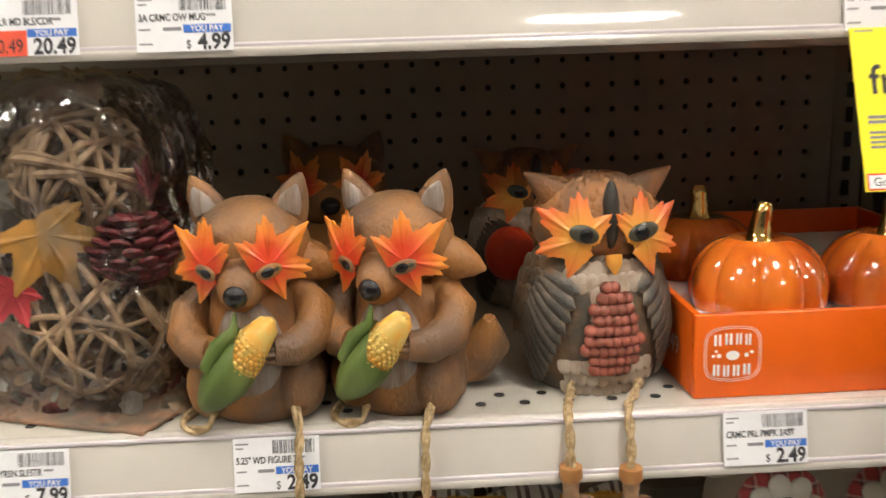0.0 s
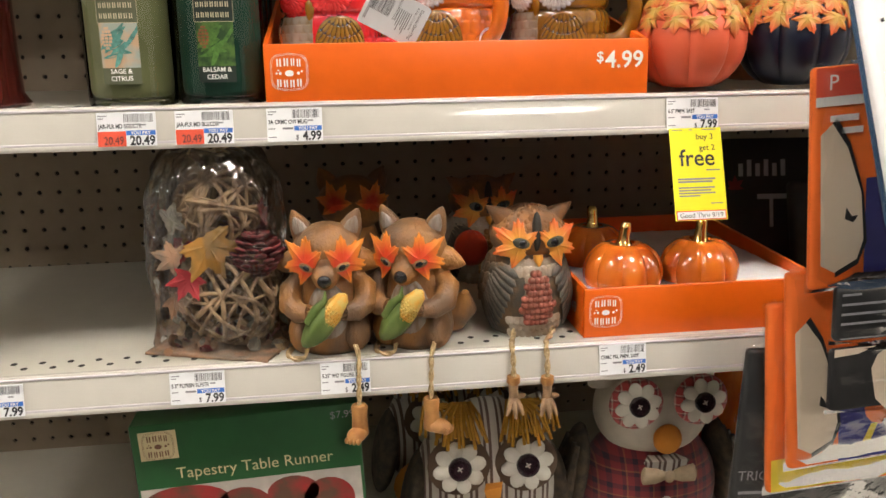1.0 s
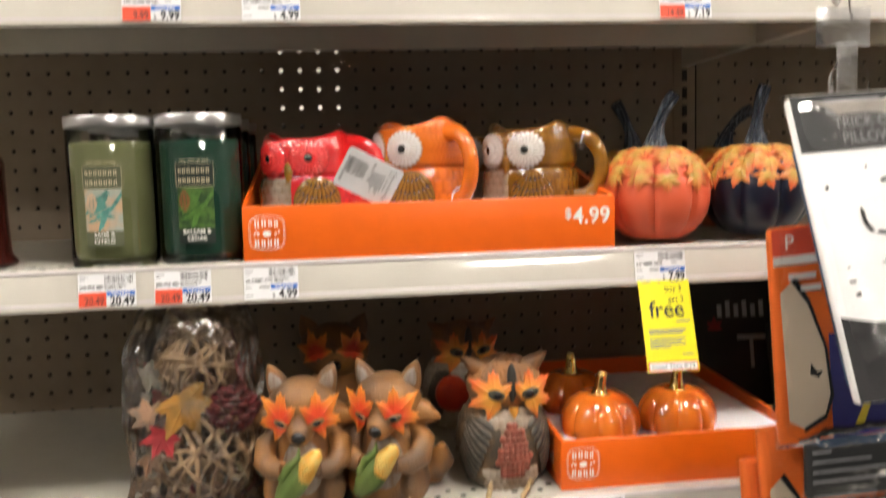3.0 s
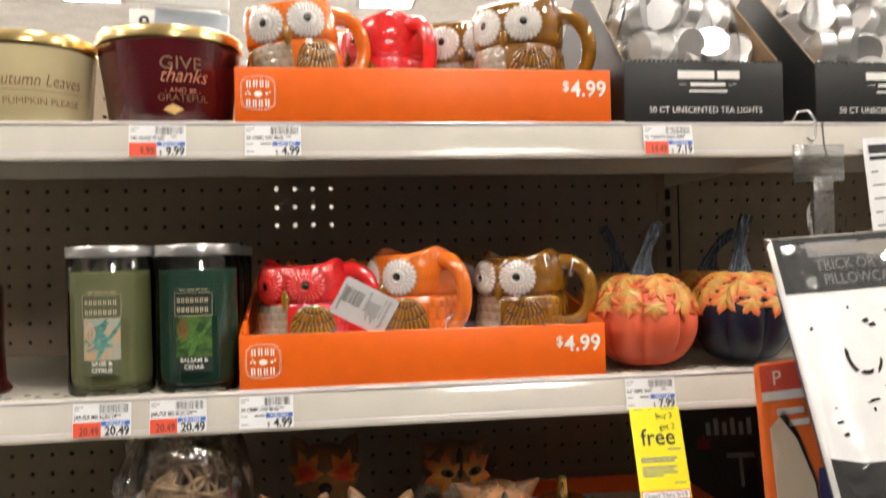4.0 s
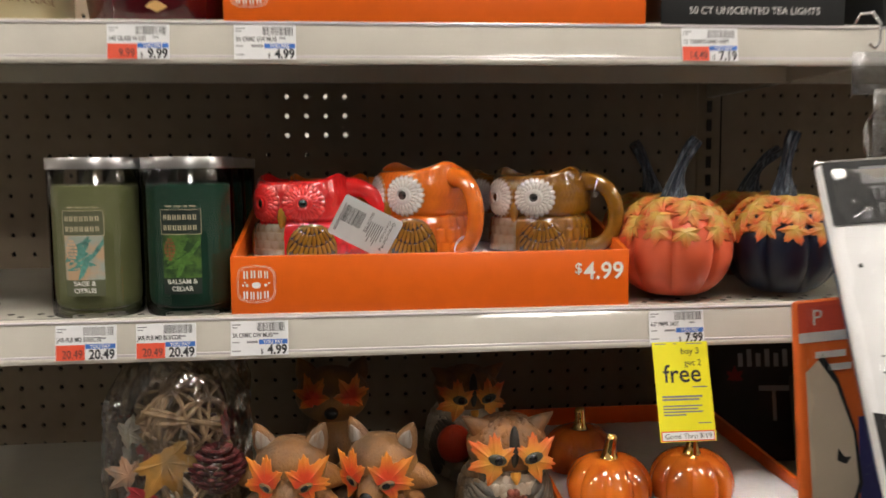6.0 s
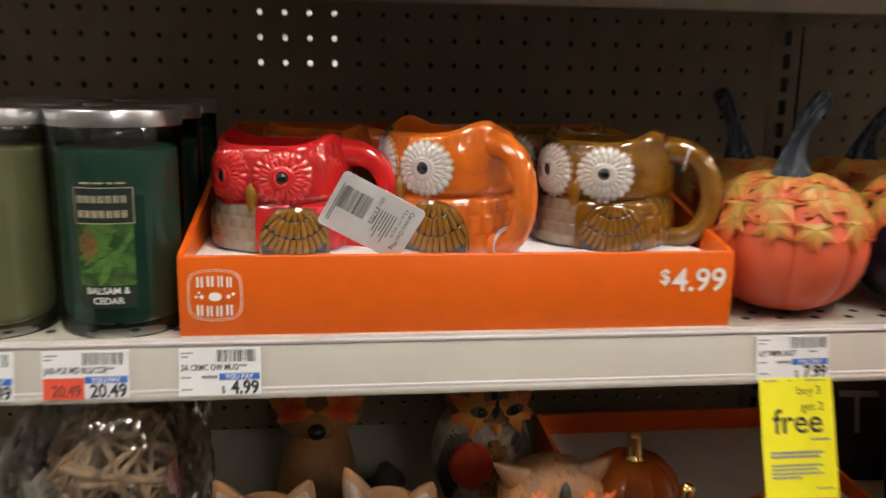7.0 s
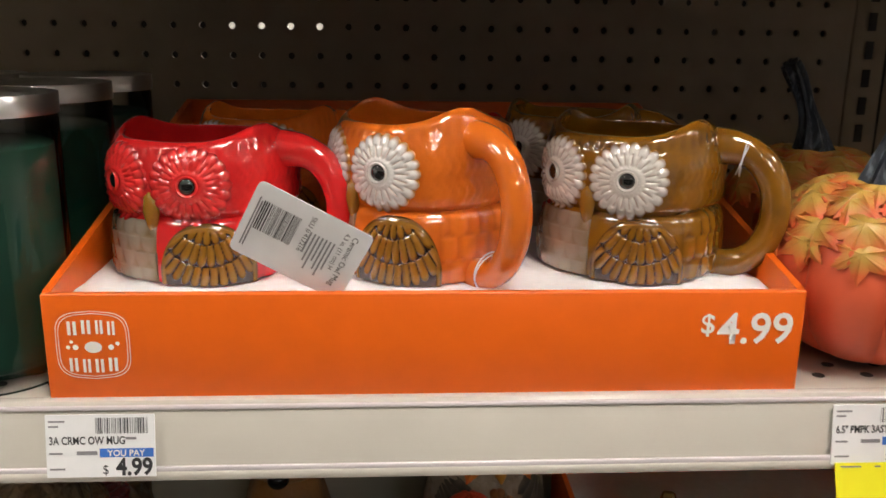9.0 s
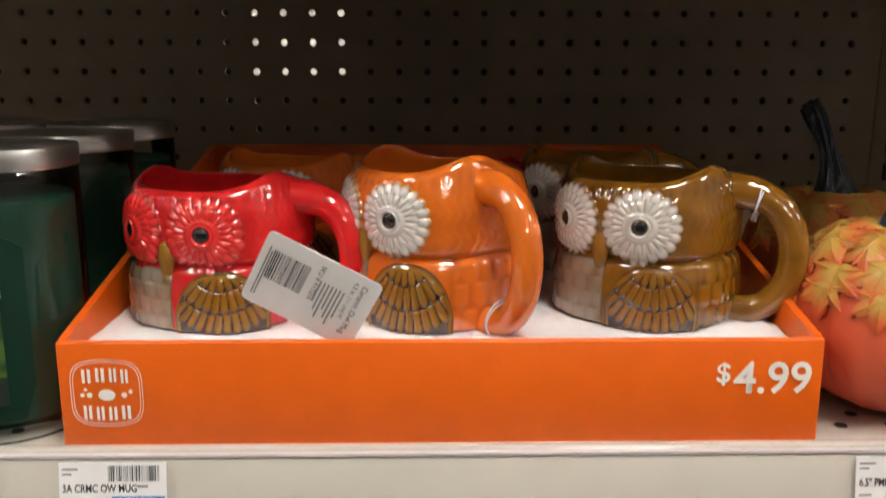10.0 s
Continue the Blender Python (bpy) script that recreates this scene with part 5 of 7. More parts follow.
PINEC = mat_two("pinecone_paint", (0.32, 0.085, 0.055), (0.20, 0.06, 0.035), 0.5, scale=120, bump=0.3)
DARKF = mat("dark_feather_paint", (0.030, 0.027, 0.022), 0.55, vary=0.4, scale=120, bump=0.4)
PINION = mat_pool("grey_pinion_paint", (0.045, 0.040, 0.033), (0.20, 0.155, 0.105), 0.55, 0.0, 0.3, 120, 0.6, 400)
EYEW = mat("eye_ground_paint", (0.055, 0.055, 0.035), 0.3, bump=0.1)


def cord(b, pts, r=0.0025):
    """Two-ply twisted cord through the given points."""
    P = [Vector(p) for p in pts]
    fine = []
    for i in range(len(P) - 1):
        p0, p1, p2, p3 = P[max(i - 1, 0)], P[i], P[i + 1], P[min(i + 2, len(P) - 1)]
        k = max(3, int((p2 - p1).length / 0.0016))
        for q in range(k):
            t = q / k
            fine.append(0.5 * ((2 * p1) + (p2 - p0) * t + (2 * p0 - 5 * p1 + 4 * p2 - p3) * t * t + (3 * p1 - p0 - 3 * p2 + p3) * t ** 3))
    fine.append(P[-1])
    b.use(ROPE)
    for ply in (0, 1):
        pts2 = []
        for i, p in enumerate(fine):
            d = (fine[min(i + 1, len(fine) - 1)] - fine[max(i - 1, 0)]).normalized()
            u = d.cross(Vector((0.3, 1, 0.2))).normalized()
            v = d.cross(u)
            a = i * 0.42 + ply * math.pi
            pts2.append(p + (u * math.cos(a) + v * math.sin(a)) * r * 0.5)
        b.tube(pts2, r * 0.66, 6)
    return b


def fox(x, y, turn, head_turn, leg_x, foot, curl, label):
    b = Build(FUR)
    T = pose(0, 0, 0, 0, 0, turn)
    # body, haunches and belly
    prof = [(0.001, 0.0), (0.030, 0.0), (0.0365, 0.006), (0.039, 0.018), (0.0375, 0.032), (0.033, 0.045), (0.0315, 0.056), (0.029, 0.068), (0.022, 0.080), (0.010, 0.086), (0.001, 0.088)]
    b.lathe(prof, n=40, m=T @ Matrix.Diagonal((1, 0.92, 1, 1)), warp=lambda p, a: (p.x * (1 + 0.02 * math.sin(3 * a + p.z * 90)), p.y, p.z))
    for sx in (-1, 1):
        b.ball(T @ Vector((sx * 0.026, -0.016, 0.020)), (0.0155, 0.020, 0.020), T.to_3x3().to_4x4(), 18, 10)
    b.use(BELLYF).ball(T @ Vector((0, -0.0235, 0.036)), (0.021, 0.0145, 0.034), T.to_3x3().to_4x4(), 22, 14)
    # arms and paws
    for sx in (-1, 1):
        b.use(FUR)
        pts = [T @ Vector(p) for p in ((sx * 0.028, -0.004, 0.070), (sx * 0.0375, -0.012, 0.060), (sx * 0.037, -0.024, 0.049), (sx * 0.028, -0.036, 0.0445), (sx * 0.017, -0.042, 0.0455))]
        b.tube(pts, [0.008, 0.0118, 0.0118, 0.0098, 0.0078], 14)
        b.ball(pts[0], (0.010, 0.010, 0.010), n=14, k=8)
        for q in range(4):
            b.ball(T @ Vector((sx * (0.0165 - 0.0015 * q), -0.0435 - 0.0012 * (q == 1 or q == 2), 0.0405 + 0.0034 * q)), (0.0068, 0.0036, 0.0021), T.to_3x3().to_4x4(), 10, 6)
    # cob in its husk
    C = T @ Matrix.Translation((-0.002, -0.0475, 0.0405)) @ Matrix.Rotation(radians(43), 4, "Y") @ Matrix.Scale(1.17, 4)
    C3 = C.to_3x3().to_4x4()
    b.use(KERNEL).lathe([(0.0085, -0.006), (0.0090, 0.004), (0.0078, 0.015), (0.0055, 0.024), (0.001, 0.0275)], n=20, m=C)
    for row in range(15):
        z = -0.006 + row * 0.0023
        rr = 0.0092 * (1 - max(0.0, (z - 0.004) / 0.0245) ** 1.7)
        cnt = max(6, int(rr / 0.0092 * 19))
        for j in range(cnt):
            a = 2 * math.pi * (j + 0.5 * (row % 2)) / cnt
            b.ball(C @ Vector((rr * math.cos(a), rr * math.sin(a), z)), (0.0013, 0.0013, 0.0012), C3, 7, 4)
    b.use(HUSK).lathe([(0.0005, -0.0285), (0.0040, -0.0265), (0.0085, -0.020), (0.0112, -0.011), (0.0112, -0.003), (0.0104, 0.002)], n=28, m=C,
                      warp=lambda p, a: (p.x * (1 + 0.05 * math.sin(6 * a)), p.y * (1 + 0.05 * math.sin(6 * a)), p.z + 0.011 * max(0.0, -math.cos(a)) * (p.z + 0.0285) / 0.03), caps=False)
    pts = [C @ Vector(p) for p in ((-0.0095, -0.004, -0.010), (-0.0120, -0.006, 0.003), (-0.0105, -0.005, 0.013), (-0.0150, -0.004, 0.019))]
    b.tube(pts, [0.0040, 0.0042, 0.0030, 0.0008], 10)
    # head
    Hd = Matrix.Translation(T @ Vector((0, -0.006, 0.096))) @ pose(0, 0, 0, 7, 0, head_turn)
    H3 = Hd.to_3x3().to_4x4()
    b.use(FUR).ball(Hd @ Vector((0, 0, 0.0)), (0.0350, 0.0290, 0.0270), H3, 32, 18)
    for sx in (-1, 1):
        b.use(FUR).lathe([(0.0125, -0.002), (0.011, 0.008), (0.006, 0.018), (0.001, 0.024)], n=14, m=Hd @ Matrix.Translation((sx * 0.031, 0.002, -0.010)) @ Matrix.Rotation(sx * radians(105), 4, "Y"))
        em = Hd @ Matrix.Translation((sx * 0.0235, 0.004, 0.0175)) @ Matrix.Rotation(sx * radians(24), 4, "Y") @ Matrix.Diagonal((1, 0.62, 1, 1))
        b.use(FUR).lathe([(0.0122, -0.006), (0.0112, 0.004), (0.0080, 0.013), (0.0034, 0.0205), (0.0008, 0.023)], n=16, m=em)
        b.use(BELLYF).lathe([(0.0072, 0.001), (0.0066, 0.007), (0.004, 0.012), (0.001, 0.016)], n=12, m=Hd @ Matrix.Translation((sx * 0.0240, -0.0015, 0.0185)) @ Matrix.Rotation(sx * radians(24), 4, "Y") @ Matrix.Diagonal((1, 0.45, 1, 1)))
    b.use(FUR).lathe([(0.0165, 0), (0.0145, 0.010), (0.0112, 0.019), (0.0075, 0.024), (0.001, 0.026)], n=20, m=Hd @ Matrix.Translation((0, -0.018, -0.0115)) @ Matrix.Rotation(radians(104), 4, "X"))
    b.use(NOSE).ball(Hd @ Vector((0, -0.0410, -0.0155)), (0.0072, 0.0058, 0.0064), H3, 14, 9)
    for sx in (-1, 1):
        lm = Hd @ Matrix.Translation((sx * 0.0175, -0.0310, -0.0020)) @ Matrix.Rotation(sx * radians(26), 4, "Z") @ Matrix.Rotation(radians(86), 4, "X") @ Matrix.Rotation(-sx * radians(54), 4, "Z")
        b.use(MASK).leaf(lm, 0.0300, 0.0020, -0.25, seed=7 + sx)
        em = lm @ Matrix.Rotation(sx * radians(66), 4, "Z")
        b.use(FUR).ball(em @ Vector((-sx * 0.001, -0.003, 0.0018)), (0.0078, 0.0040, 0.0012), em.to_3x3().to_4x4(), 16, 8)
        b.use(NOSE).ball(em @ Vector((-sx * 0.002, -0.003, 0.0025)), (0.0042, 0.0026, 0.0011), em.to_3x3().to_4x4(), 12, 7)
        b.use(EYEW).ball(em @ Vector((sx * 0.0030, -0.003, 0.0025)), (0.0022, 0.0014, 0.0009), em.to_3x3().to_4x4(), 10, 6)
    # bushy tail behind
    b.use(FUR).tube([T @ Vector(p) for p in ((0.018, 0.026, 0.010), (0.034, 0.034, 0.016), (0.046, 0.030, 0.030), (0.048, 0.024, 0.045))], [0.010, 0.015, 0.014, 0.004], 12)
    # cord legs: one over the edge, one curled on the shelf
    lx, ly, fz = foot
    cord(b, [(leg_x, -0.0335, 0.010), (leg_x + 0.001, -0.040, 0.010), (lx + 0.002, YC - y - 0.0085, 0.001), (lx + 0.001, YC - y - 0.0125, -0.012), (lx, YC - y - 0.0135, fz)])
    fx = Matrix.Translation((lx, YC - y - 0.0135, fz)) @ pose(0, 0, 0, 0, 0, ly)
    b.use(FOOT).lathe([(0.001, 0.003), (0.0070, 0.003), (0.0084, 0.001), (0.0076, -0.008), (0.0082, -0.018), (0.0085, -0.026), (0.006, -0.029), (0.001, -0.029)], n=18, m=fx)
    b.ball(fx @ Vector((0, -0.0085, -0.0235)), (0.0095, 0.0135, 0.0068), fx.to_3x3().to_4x4(), 16, 9)
    for q in range(4):
        b.ball(fx @ Vector((-0.0062 + q * 0.0041, -0.0205 + 0.001 * abs(q - 1.5), -0.0255)), (0.0023, 0.0036, 0.0030), fx.to_3x3().to_4x4(), 9, 6)
    if curl:
        cord(b, [(-0.024, -0.033, 0.009), (-0.027, -0.040, 0.0035), (-0.036, -0.0400, 0.0028), (-0.043, -0.030, 0.003), (-0.042, -0.016, 0.003), (-0.036, -0.004, 0.003)])
    ob = b.make("fox_figurine")
    ob.matrix_basis = pose(x, y, ZC) @ Matrix.Diagonal((0.94, 0.96, 1.015, 1))
    return tagged(ob, label, "figurine", "resin fox figurines")


fox(-0.1475, 0.0070, -4, -5, 0.0235, (0.0245, -25, -0.045), True, "brown resin fox figurine in a leaf mask holding corn")
fox(-0.0645, 0.0070, -20, -24, 0.0130, (0.0085, 55, -0.043), True, "brown resin fox figurine turned aside, holding corn")


def owl_figure(x, y, turn, label, legs=True, body=OWLBODY, breast=PINEC):
    b = Build(body)
    T = pose(0, 0, 0, 0, 0, turn)
    T3 = T.to_3x3().to_4x4()
    prof = [(0.001, 0), (0.034, 0.0), (0.0385, 0.006), (0.043, 0.020), (0.0465, 0.038), (0.0455, 0.055), (0.040, 0.072), (0.033, 0.082), (0.001, 0.088)]
    b.lathe(prof, n=40, m=T @ Matrix.Diagonal((1, 0.95, 1, 1)))
    def surf(a, z):
        for (r0, z0), (r1, z1) in zip(prof[1:], prof[2:]):
            if z0 <= z <= z1:
                r = r0 + (r1 - r0) * (z - z0) / max(1e-6, z1 - z0)
                return Vector((r * math.cos(a), 0.95 * r * math.sin(a), z))
        return Vector((0.03 * math.cos(a), 0.03 * math.sin(a), z))
    rnd = random.Random(2)
    # white bib and breast
    b.use(OWLWHITE)
    for row in range(11):
        z = 0.006 + row * 0.0068
        for j in range(-4, 5):
            if 2 < row < 9 and abs(j) > 1:
                continue
            a = -math.pi / 2 + (j + 0.5 * (row % 2)) * 0.15
            b.ball(T @ surf(a, z), (0.0013, 0.0048, 0.0064), T3 @ Matrix.Rotation(a, 4, "Z") @ Matrix.Rotation(-0.22, 4, "Y"), 10, 6)
    # cone on the breast
    b.use(breast)
    for row in range(9):
        z = 0.018 + row * 0.0060
        half = (2, 2.5, 3, 3, 2.8, 2.4, 2, 1.5, 0.8)[row]
        k = int(half * 2) + 1
        for j in range(k):
            a = -math.pi / 2 + (j - (k - 1) / 2 + 0.5 * (row % 2)) * 0.105
            p = surf(a, z)
            b.ball(T @ (p + Vector((0, -0.0030, 0))), (0.0040, 0.0042, 0.0036), T3 @ Matrix.Rotation(0.55, 4, "X"), 10, 6)
    # wings: long dark pinions over shorter scales
    for sx in (-1, 1):
        for row in range(5):
            for j in range(4):
                a = -math.pi / 2 + sx * (0.75 + j * 0.23 + 0.1 * (row % 2))
                z = 0.076 - row * 0.0085 - j * 0.001
                b.use(body).ball(T @ (surf(a, max(0.007, z)) * 1.02), (0.0013, 0.0062, 0.0072), T3 @ Matrix.Rotation(a, 4, "Z") @ Matrix.Rotation(-0.25, 4, "Y"), 10, 6)
        for j in range(11):
            # long pinions fanned from the shoulder, each a curved vane with paler edges
            ang = radians(12 + 7.0 * j)
            a0, z0 = -math.pi / 2 + sx * (1.02 + 0.022 * j), 0.074 - 0.0036 * j
            da, dz = -sx * 0.66 * math.cos(ang), -0.037 * math.sin(ang)
            nx, nz = sx * 0.0048 / 0.045 * math.sin(ang), -0.0048 * math.cos(ang)
            rows, ws = [], []
            for q in range(11):
                f = q / 10
                wd = min(1.0, 0.45 + f) * math.sqrt(max(0.0, 1 - max(0.0, (f - 0.72) / 0.28) ** 2))
                row, wr = [], []
                for e in (-1, -0.6, -0.2, 0, 0.2, 0.6, 1):
                    lift = 1.035 + 0.006 * (j % 2) + 0.050 * (1 - e * e) * wd + 0.02 * f
                    p = surf(a0 + da * f + nx * e * wd, max(0.004, z0 + dz * f - 0.004 * f * f + nz * e * wd))
                    row.append(T @ Vector((p.x * lift, p.y * lift, p.z)))
                    wr.append(min(1.0, 0.05 + 0.55 * abs(e) ** 1.5 + 0.35 * (1 - f) * (1 - abs(e))))
                rows.append(row)
                ws.append(wr)
            laid(b.use(PINION), rows, ws, False)
    # head, tufts
    Hd = T @ Matrix.Translation((0.003, 0.0, 0.098))
    b.use(OWLHEAD).ball(Hd.translation, (0.0385, 0.0365, 0.0295), T3, 32, 18)
    for q in range(150):
        a, e = rnd.uniform(0, 6.28), rnd.uniform(0.1, 1.45)
        p = Vector((0.0385 * math.cos(e) * math.cos(a), 0.0365 * math.cos(e) * math.sin(a), 0.0295 * math.sin(e)))
        b.ball(Hd @ p, (0.0035, 0.0022, 0.0012), T3 @ Matrix.Rotation(a, 4, "Z") @ Matrix.Rotation(math.pi / 2 - e, 4, "Y"), 7, 4)
    b.use(DARKF).ball(Hd @ Vector((0, -0.0335, 0.008)), (0.0050, 0.0055, 0.020), T3, 12, 8)
    for sx in (-1, 1):
        b.use(OWLHEAD).lathe([(0.0115, -0.006), (0.0105, 0.004), (0.006, 0.015), (0.0008, 0.025)], n=14, m=Hd @ Matrix.Translation((sx * 0.0240, -0.006, 0.0165)) @ Matrix.Rotation(sx * radians(54), 4, "Y") @ Matrix.Diagonal((1, 0.7, 1, 1)))
        lm = Hd @ Matrix.Translation((sx * 0.0175, -0.0355, -0.0050)) @ Matrix.Rotation(sx * radians(20), 4, "Z") @ Matrix.Rotation(radians(84), 4, "X") @ Matrix.Rotation(-sx * radians(56), 4, "Z")
        b.use(MASK2).leaf(lm, 0.0305, 0.0022, -0.24, seed=21 + sx)
        em = Hd @ Matrix.Translation((sx * 0.0170, -0.0392, -0.0015)) @ Matrix.Rotation(radians(90), 4, "X") @ Matrix.Rotation(sx * radians(18), 4, "Z")
        b.use(EYEW).ball(em.translation, (0.0090, 0.0052, 0.0022), em.to_3x3().to_4x4(), 16, 8)
        b.use(NOSE).ball(em @ Vector((-sx * 0.001, 0, 0.0018)), (0.0042, 0.0042, 0.0016), em.to_3x3().to_4x4(), 14, 8)
    b.use(MASK2).lathe([(0.0050, 0), (0.0045, 0.005), (0.0008, 0.011)], n=12, m=Hd @ Matrix.Translation((0, -0.0385, -0.0145)) @ Matrix.Rotation(radians(160), 4, "X"))
    if not legs:
        b.use(MASK).ball((-0.016, -0.046, 0.048), (0.021, 0.016, 0.022), n=24, k=14, warp=lambda p, a: tuple(p * (1 - 0.08 * (1 - abs(math.sin(4 * a)) ** 0.5))))
    if legs:
        for lx0, lx, fz in ((-0.018, -0.0275, -0.0265), (0.022, 0.0055, -0.0290)):
            yy = YC - y - 0.0135
            cord(b, [(lx0, -0.0335, 0.008), (lx0 * 0.6 + lx * 0.4, -0.048, 0.0045), (lx0 * 0.15 + lx * 0.85, YC - y + 0.002, 0.0036), (lx, YC - y - 0.0085, 0.0005), (lx, YC - y - 0.0130, -0.012), (lx, yy, fz)], 0.0026)
            b.use(FOOT).lathe([(0.001, 0.003), (0.0062, 0.003), (0.0066, -0.003), (0.0052, -0.005)], n=16, m=Matrix.Translation((lx, yy, fz)))
            b.use(TALON).lathe([(0.0052, -0.004), (0.0046, -0.012), (0.0050, -0.020), (0.003, -0.024)], n=14, m=Matrix.Translation((lx, yy, fz)), warp=lambda p, a: (p.x * (1 + 0.08 * math.sin(p.z * 2200)), p.y * (1 + 0.08 * math.sin(p.z * 2200)), p.z))
            for q, (dx, dy, dz) in enumerate(((-0.008, -0.008, -0.034), (0.000, -0.012, -0.036), (0.008, -0.008, -0.034), (0.013, 0.006, -0.020))):
                b.tube([(lx, yy, fz - 0.018), (lx + dx * 0.6, yy + dy * 0.7, fz + (dz - 0.018) / 2), (lx + dx, yy + dy, fz + dz)], [0.0040, 0.0032, 0.0014], 8)
    ob = b.make("owl_figurine")
    ob.matrix_basis = pose(x, y, ZC)
    return tagged(ob, label, "figurine", "resin owl figurines")


owl_figure(0.0500, 0.0345, 3, "resin owl figurine in an amber maple leaf mask")
owl_figure(0.0360, 0.235, 8, "pale resin animal figurine with red mask at the back", False, OWLWHITE, FOOT)


def back_fox(x, y, label):
    """A second-row figure, seen only from the front over the others' heads."""
    b = Build(FUR)
    b.lathe([(0.001, 0.0), (0.034, 0.0), (0.039, 0.016), (0.033, 0.050), (0.026, 0.075), (0.001, 0.088)], n=32)
    b.ball((0, -0.004, 0.105), (0.042, 0.034, 0.033), n=28, k=16)
    for sx in (-1, 1):
        b.use(FUR).lathe([(0.013, -0.004), (0.012, 0.006), (0.008, 0.014), (0.0008, 0.023)], n=14, m=Matrix.Translation((sx * 0.028, 0.002, 0.126)) @ Matrix.Rotation(sx * radians(26), 4, "Y") @ Matrix.Diagonal((1, 0.6, 1, 1)))
        lm = Matrix.Translation((sx * 0.021, -0.034, 0.108)) @ Matrix.Rotation(sx * radians(26), 4, "Z") @ Matrix.Rotation(radians(88), 4, "X") @ Matrix.Rotation(-sx * radians(22), 4, "Z")
        b.use(MASK).leaf(lm, 0.028, 0.0022, -0.18, seed=60 + sx)
    b.use(NOSE).ball((0, -0.045, 0.094), (0.008, 0.008, 0.007), n=12, k=8)
    b.use(DARKF).tube([(0.03, 0.0, 0.01), (0.055, -0.02, 0.02), (0.064, -0.03, 0.04), (0.058, -0.034, 0.055)], [0.012, 0.016, 0.014, 0.006], 12)
    ob = b.make("fox_figurine")
    ob.matrix_basis = pose(x, y, ZC)
    return tagged(ob, label, "figurine", "resin fox figurines")


back_fox(-0.118, 0.215, "dark resin fox figurine in the shade at the back")


# ---- cellophane bags of rattan balls and dried leaves ----
VINE = mat_two("dry_vine", (0.34, 0.23, 0.13), (0.17, 0.105, 0.06), 0.75, scale=90, bump=0.6, bscale=500, stretch=(1, 1, 1))
LEAFGOLD = mat_two("gold_leaf", (0.42, 0.20, 0.035), (0.22, 0.13, 0.035), 0.6, scale=40, bump=0.4)
LEAFRED = mat_two("red_leaf", (0.42, 0.025, 0.03), (0.25, 0.015, 0.02), 0.6, scale=50, bump=0.4)
LEAFTAN = mat_two("tan_leaf", (0.30, 0.165, 0.095), (0.16, 0.115, 0.08), 0.7, scale=60, bump=0.4)
LEAFGREY = mat_two("grey_leaf", (0.15, 0.13, 0.095), (0.075, 0.062, 0.048), 0.7, scale=60, bump=0.4)
MAROON = mat_two("maroon_cone", (0.18, 0.026, 0.030), (0.055, 0.012, 0.012), 0.6, scale=120, bump=0.4)
BAGFILM = mat_film("cellophane", (0.92, 0.92, 0.91), 0.06, 0.05, 0.35, 1.5)
TWINE = mat("raffia", (0.40, 0.30, 0.17), 0.8, vary=0.2)


def vine_ball(c, r, seed, parent, label):
    rnd = random.Random(seed)
    b = Build(VINE)
    for k in range(21):
        u = Vector((rnd.gauss(0, 1), rnd.gauss(0, 1), rnd.gauss(0, 1))).normalized()
        v = u.orthogonal().normalized()
        w = u.cross(v)
        off = u * rnd.uniform(-0.66, 0.66) * r
        rr = math.sqrt(max(0, r * r - off.length_squared)) * rnd.uniform(0.93, 1.0)
        a0, n = rnd.uniform(0, 6.28), 26
        pts = [Vector(c) + off + (v * math.cos(a0 + 6.28 * i / n) + w * math.sin(a0 + 6.28 * i / n)) * rr * (1 + 0.035 * math.sin(i * 1.3 + k)) for i in range(n + 1)]
        b.tube(pts, rnd.uniform(0.0014, 0.0027), 7, caps=False)
    return b.make("vine_ball", parent, label)


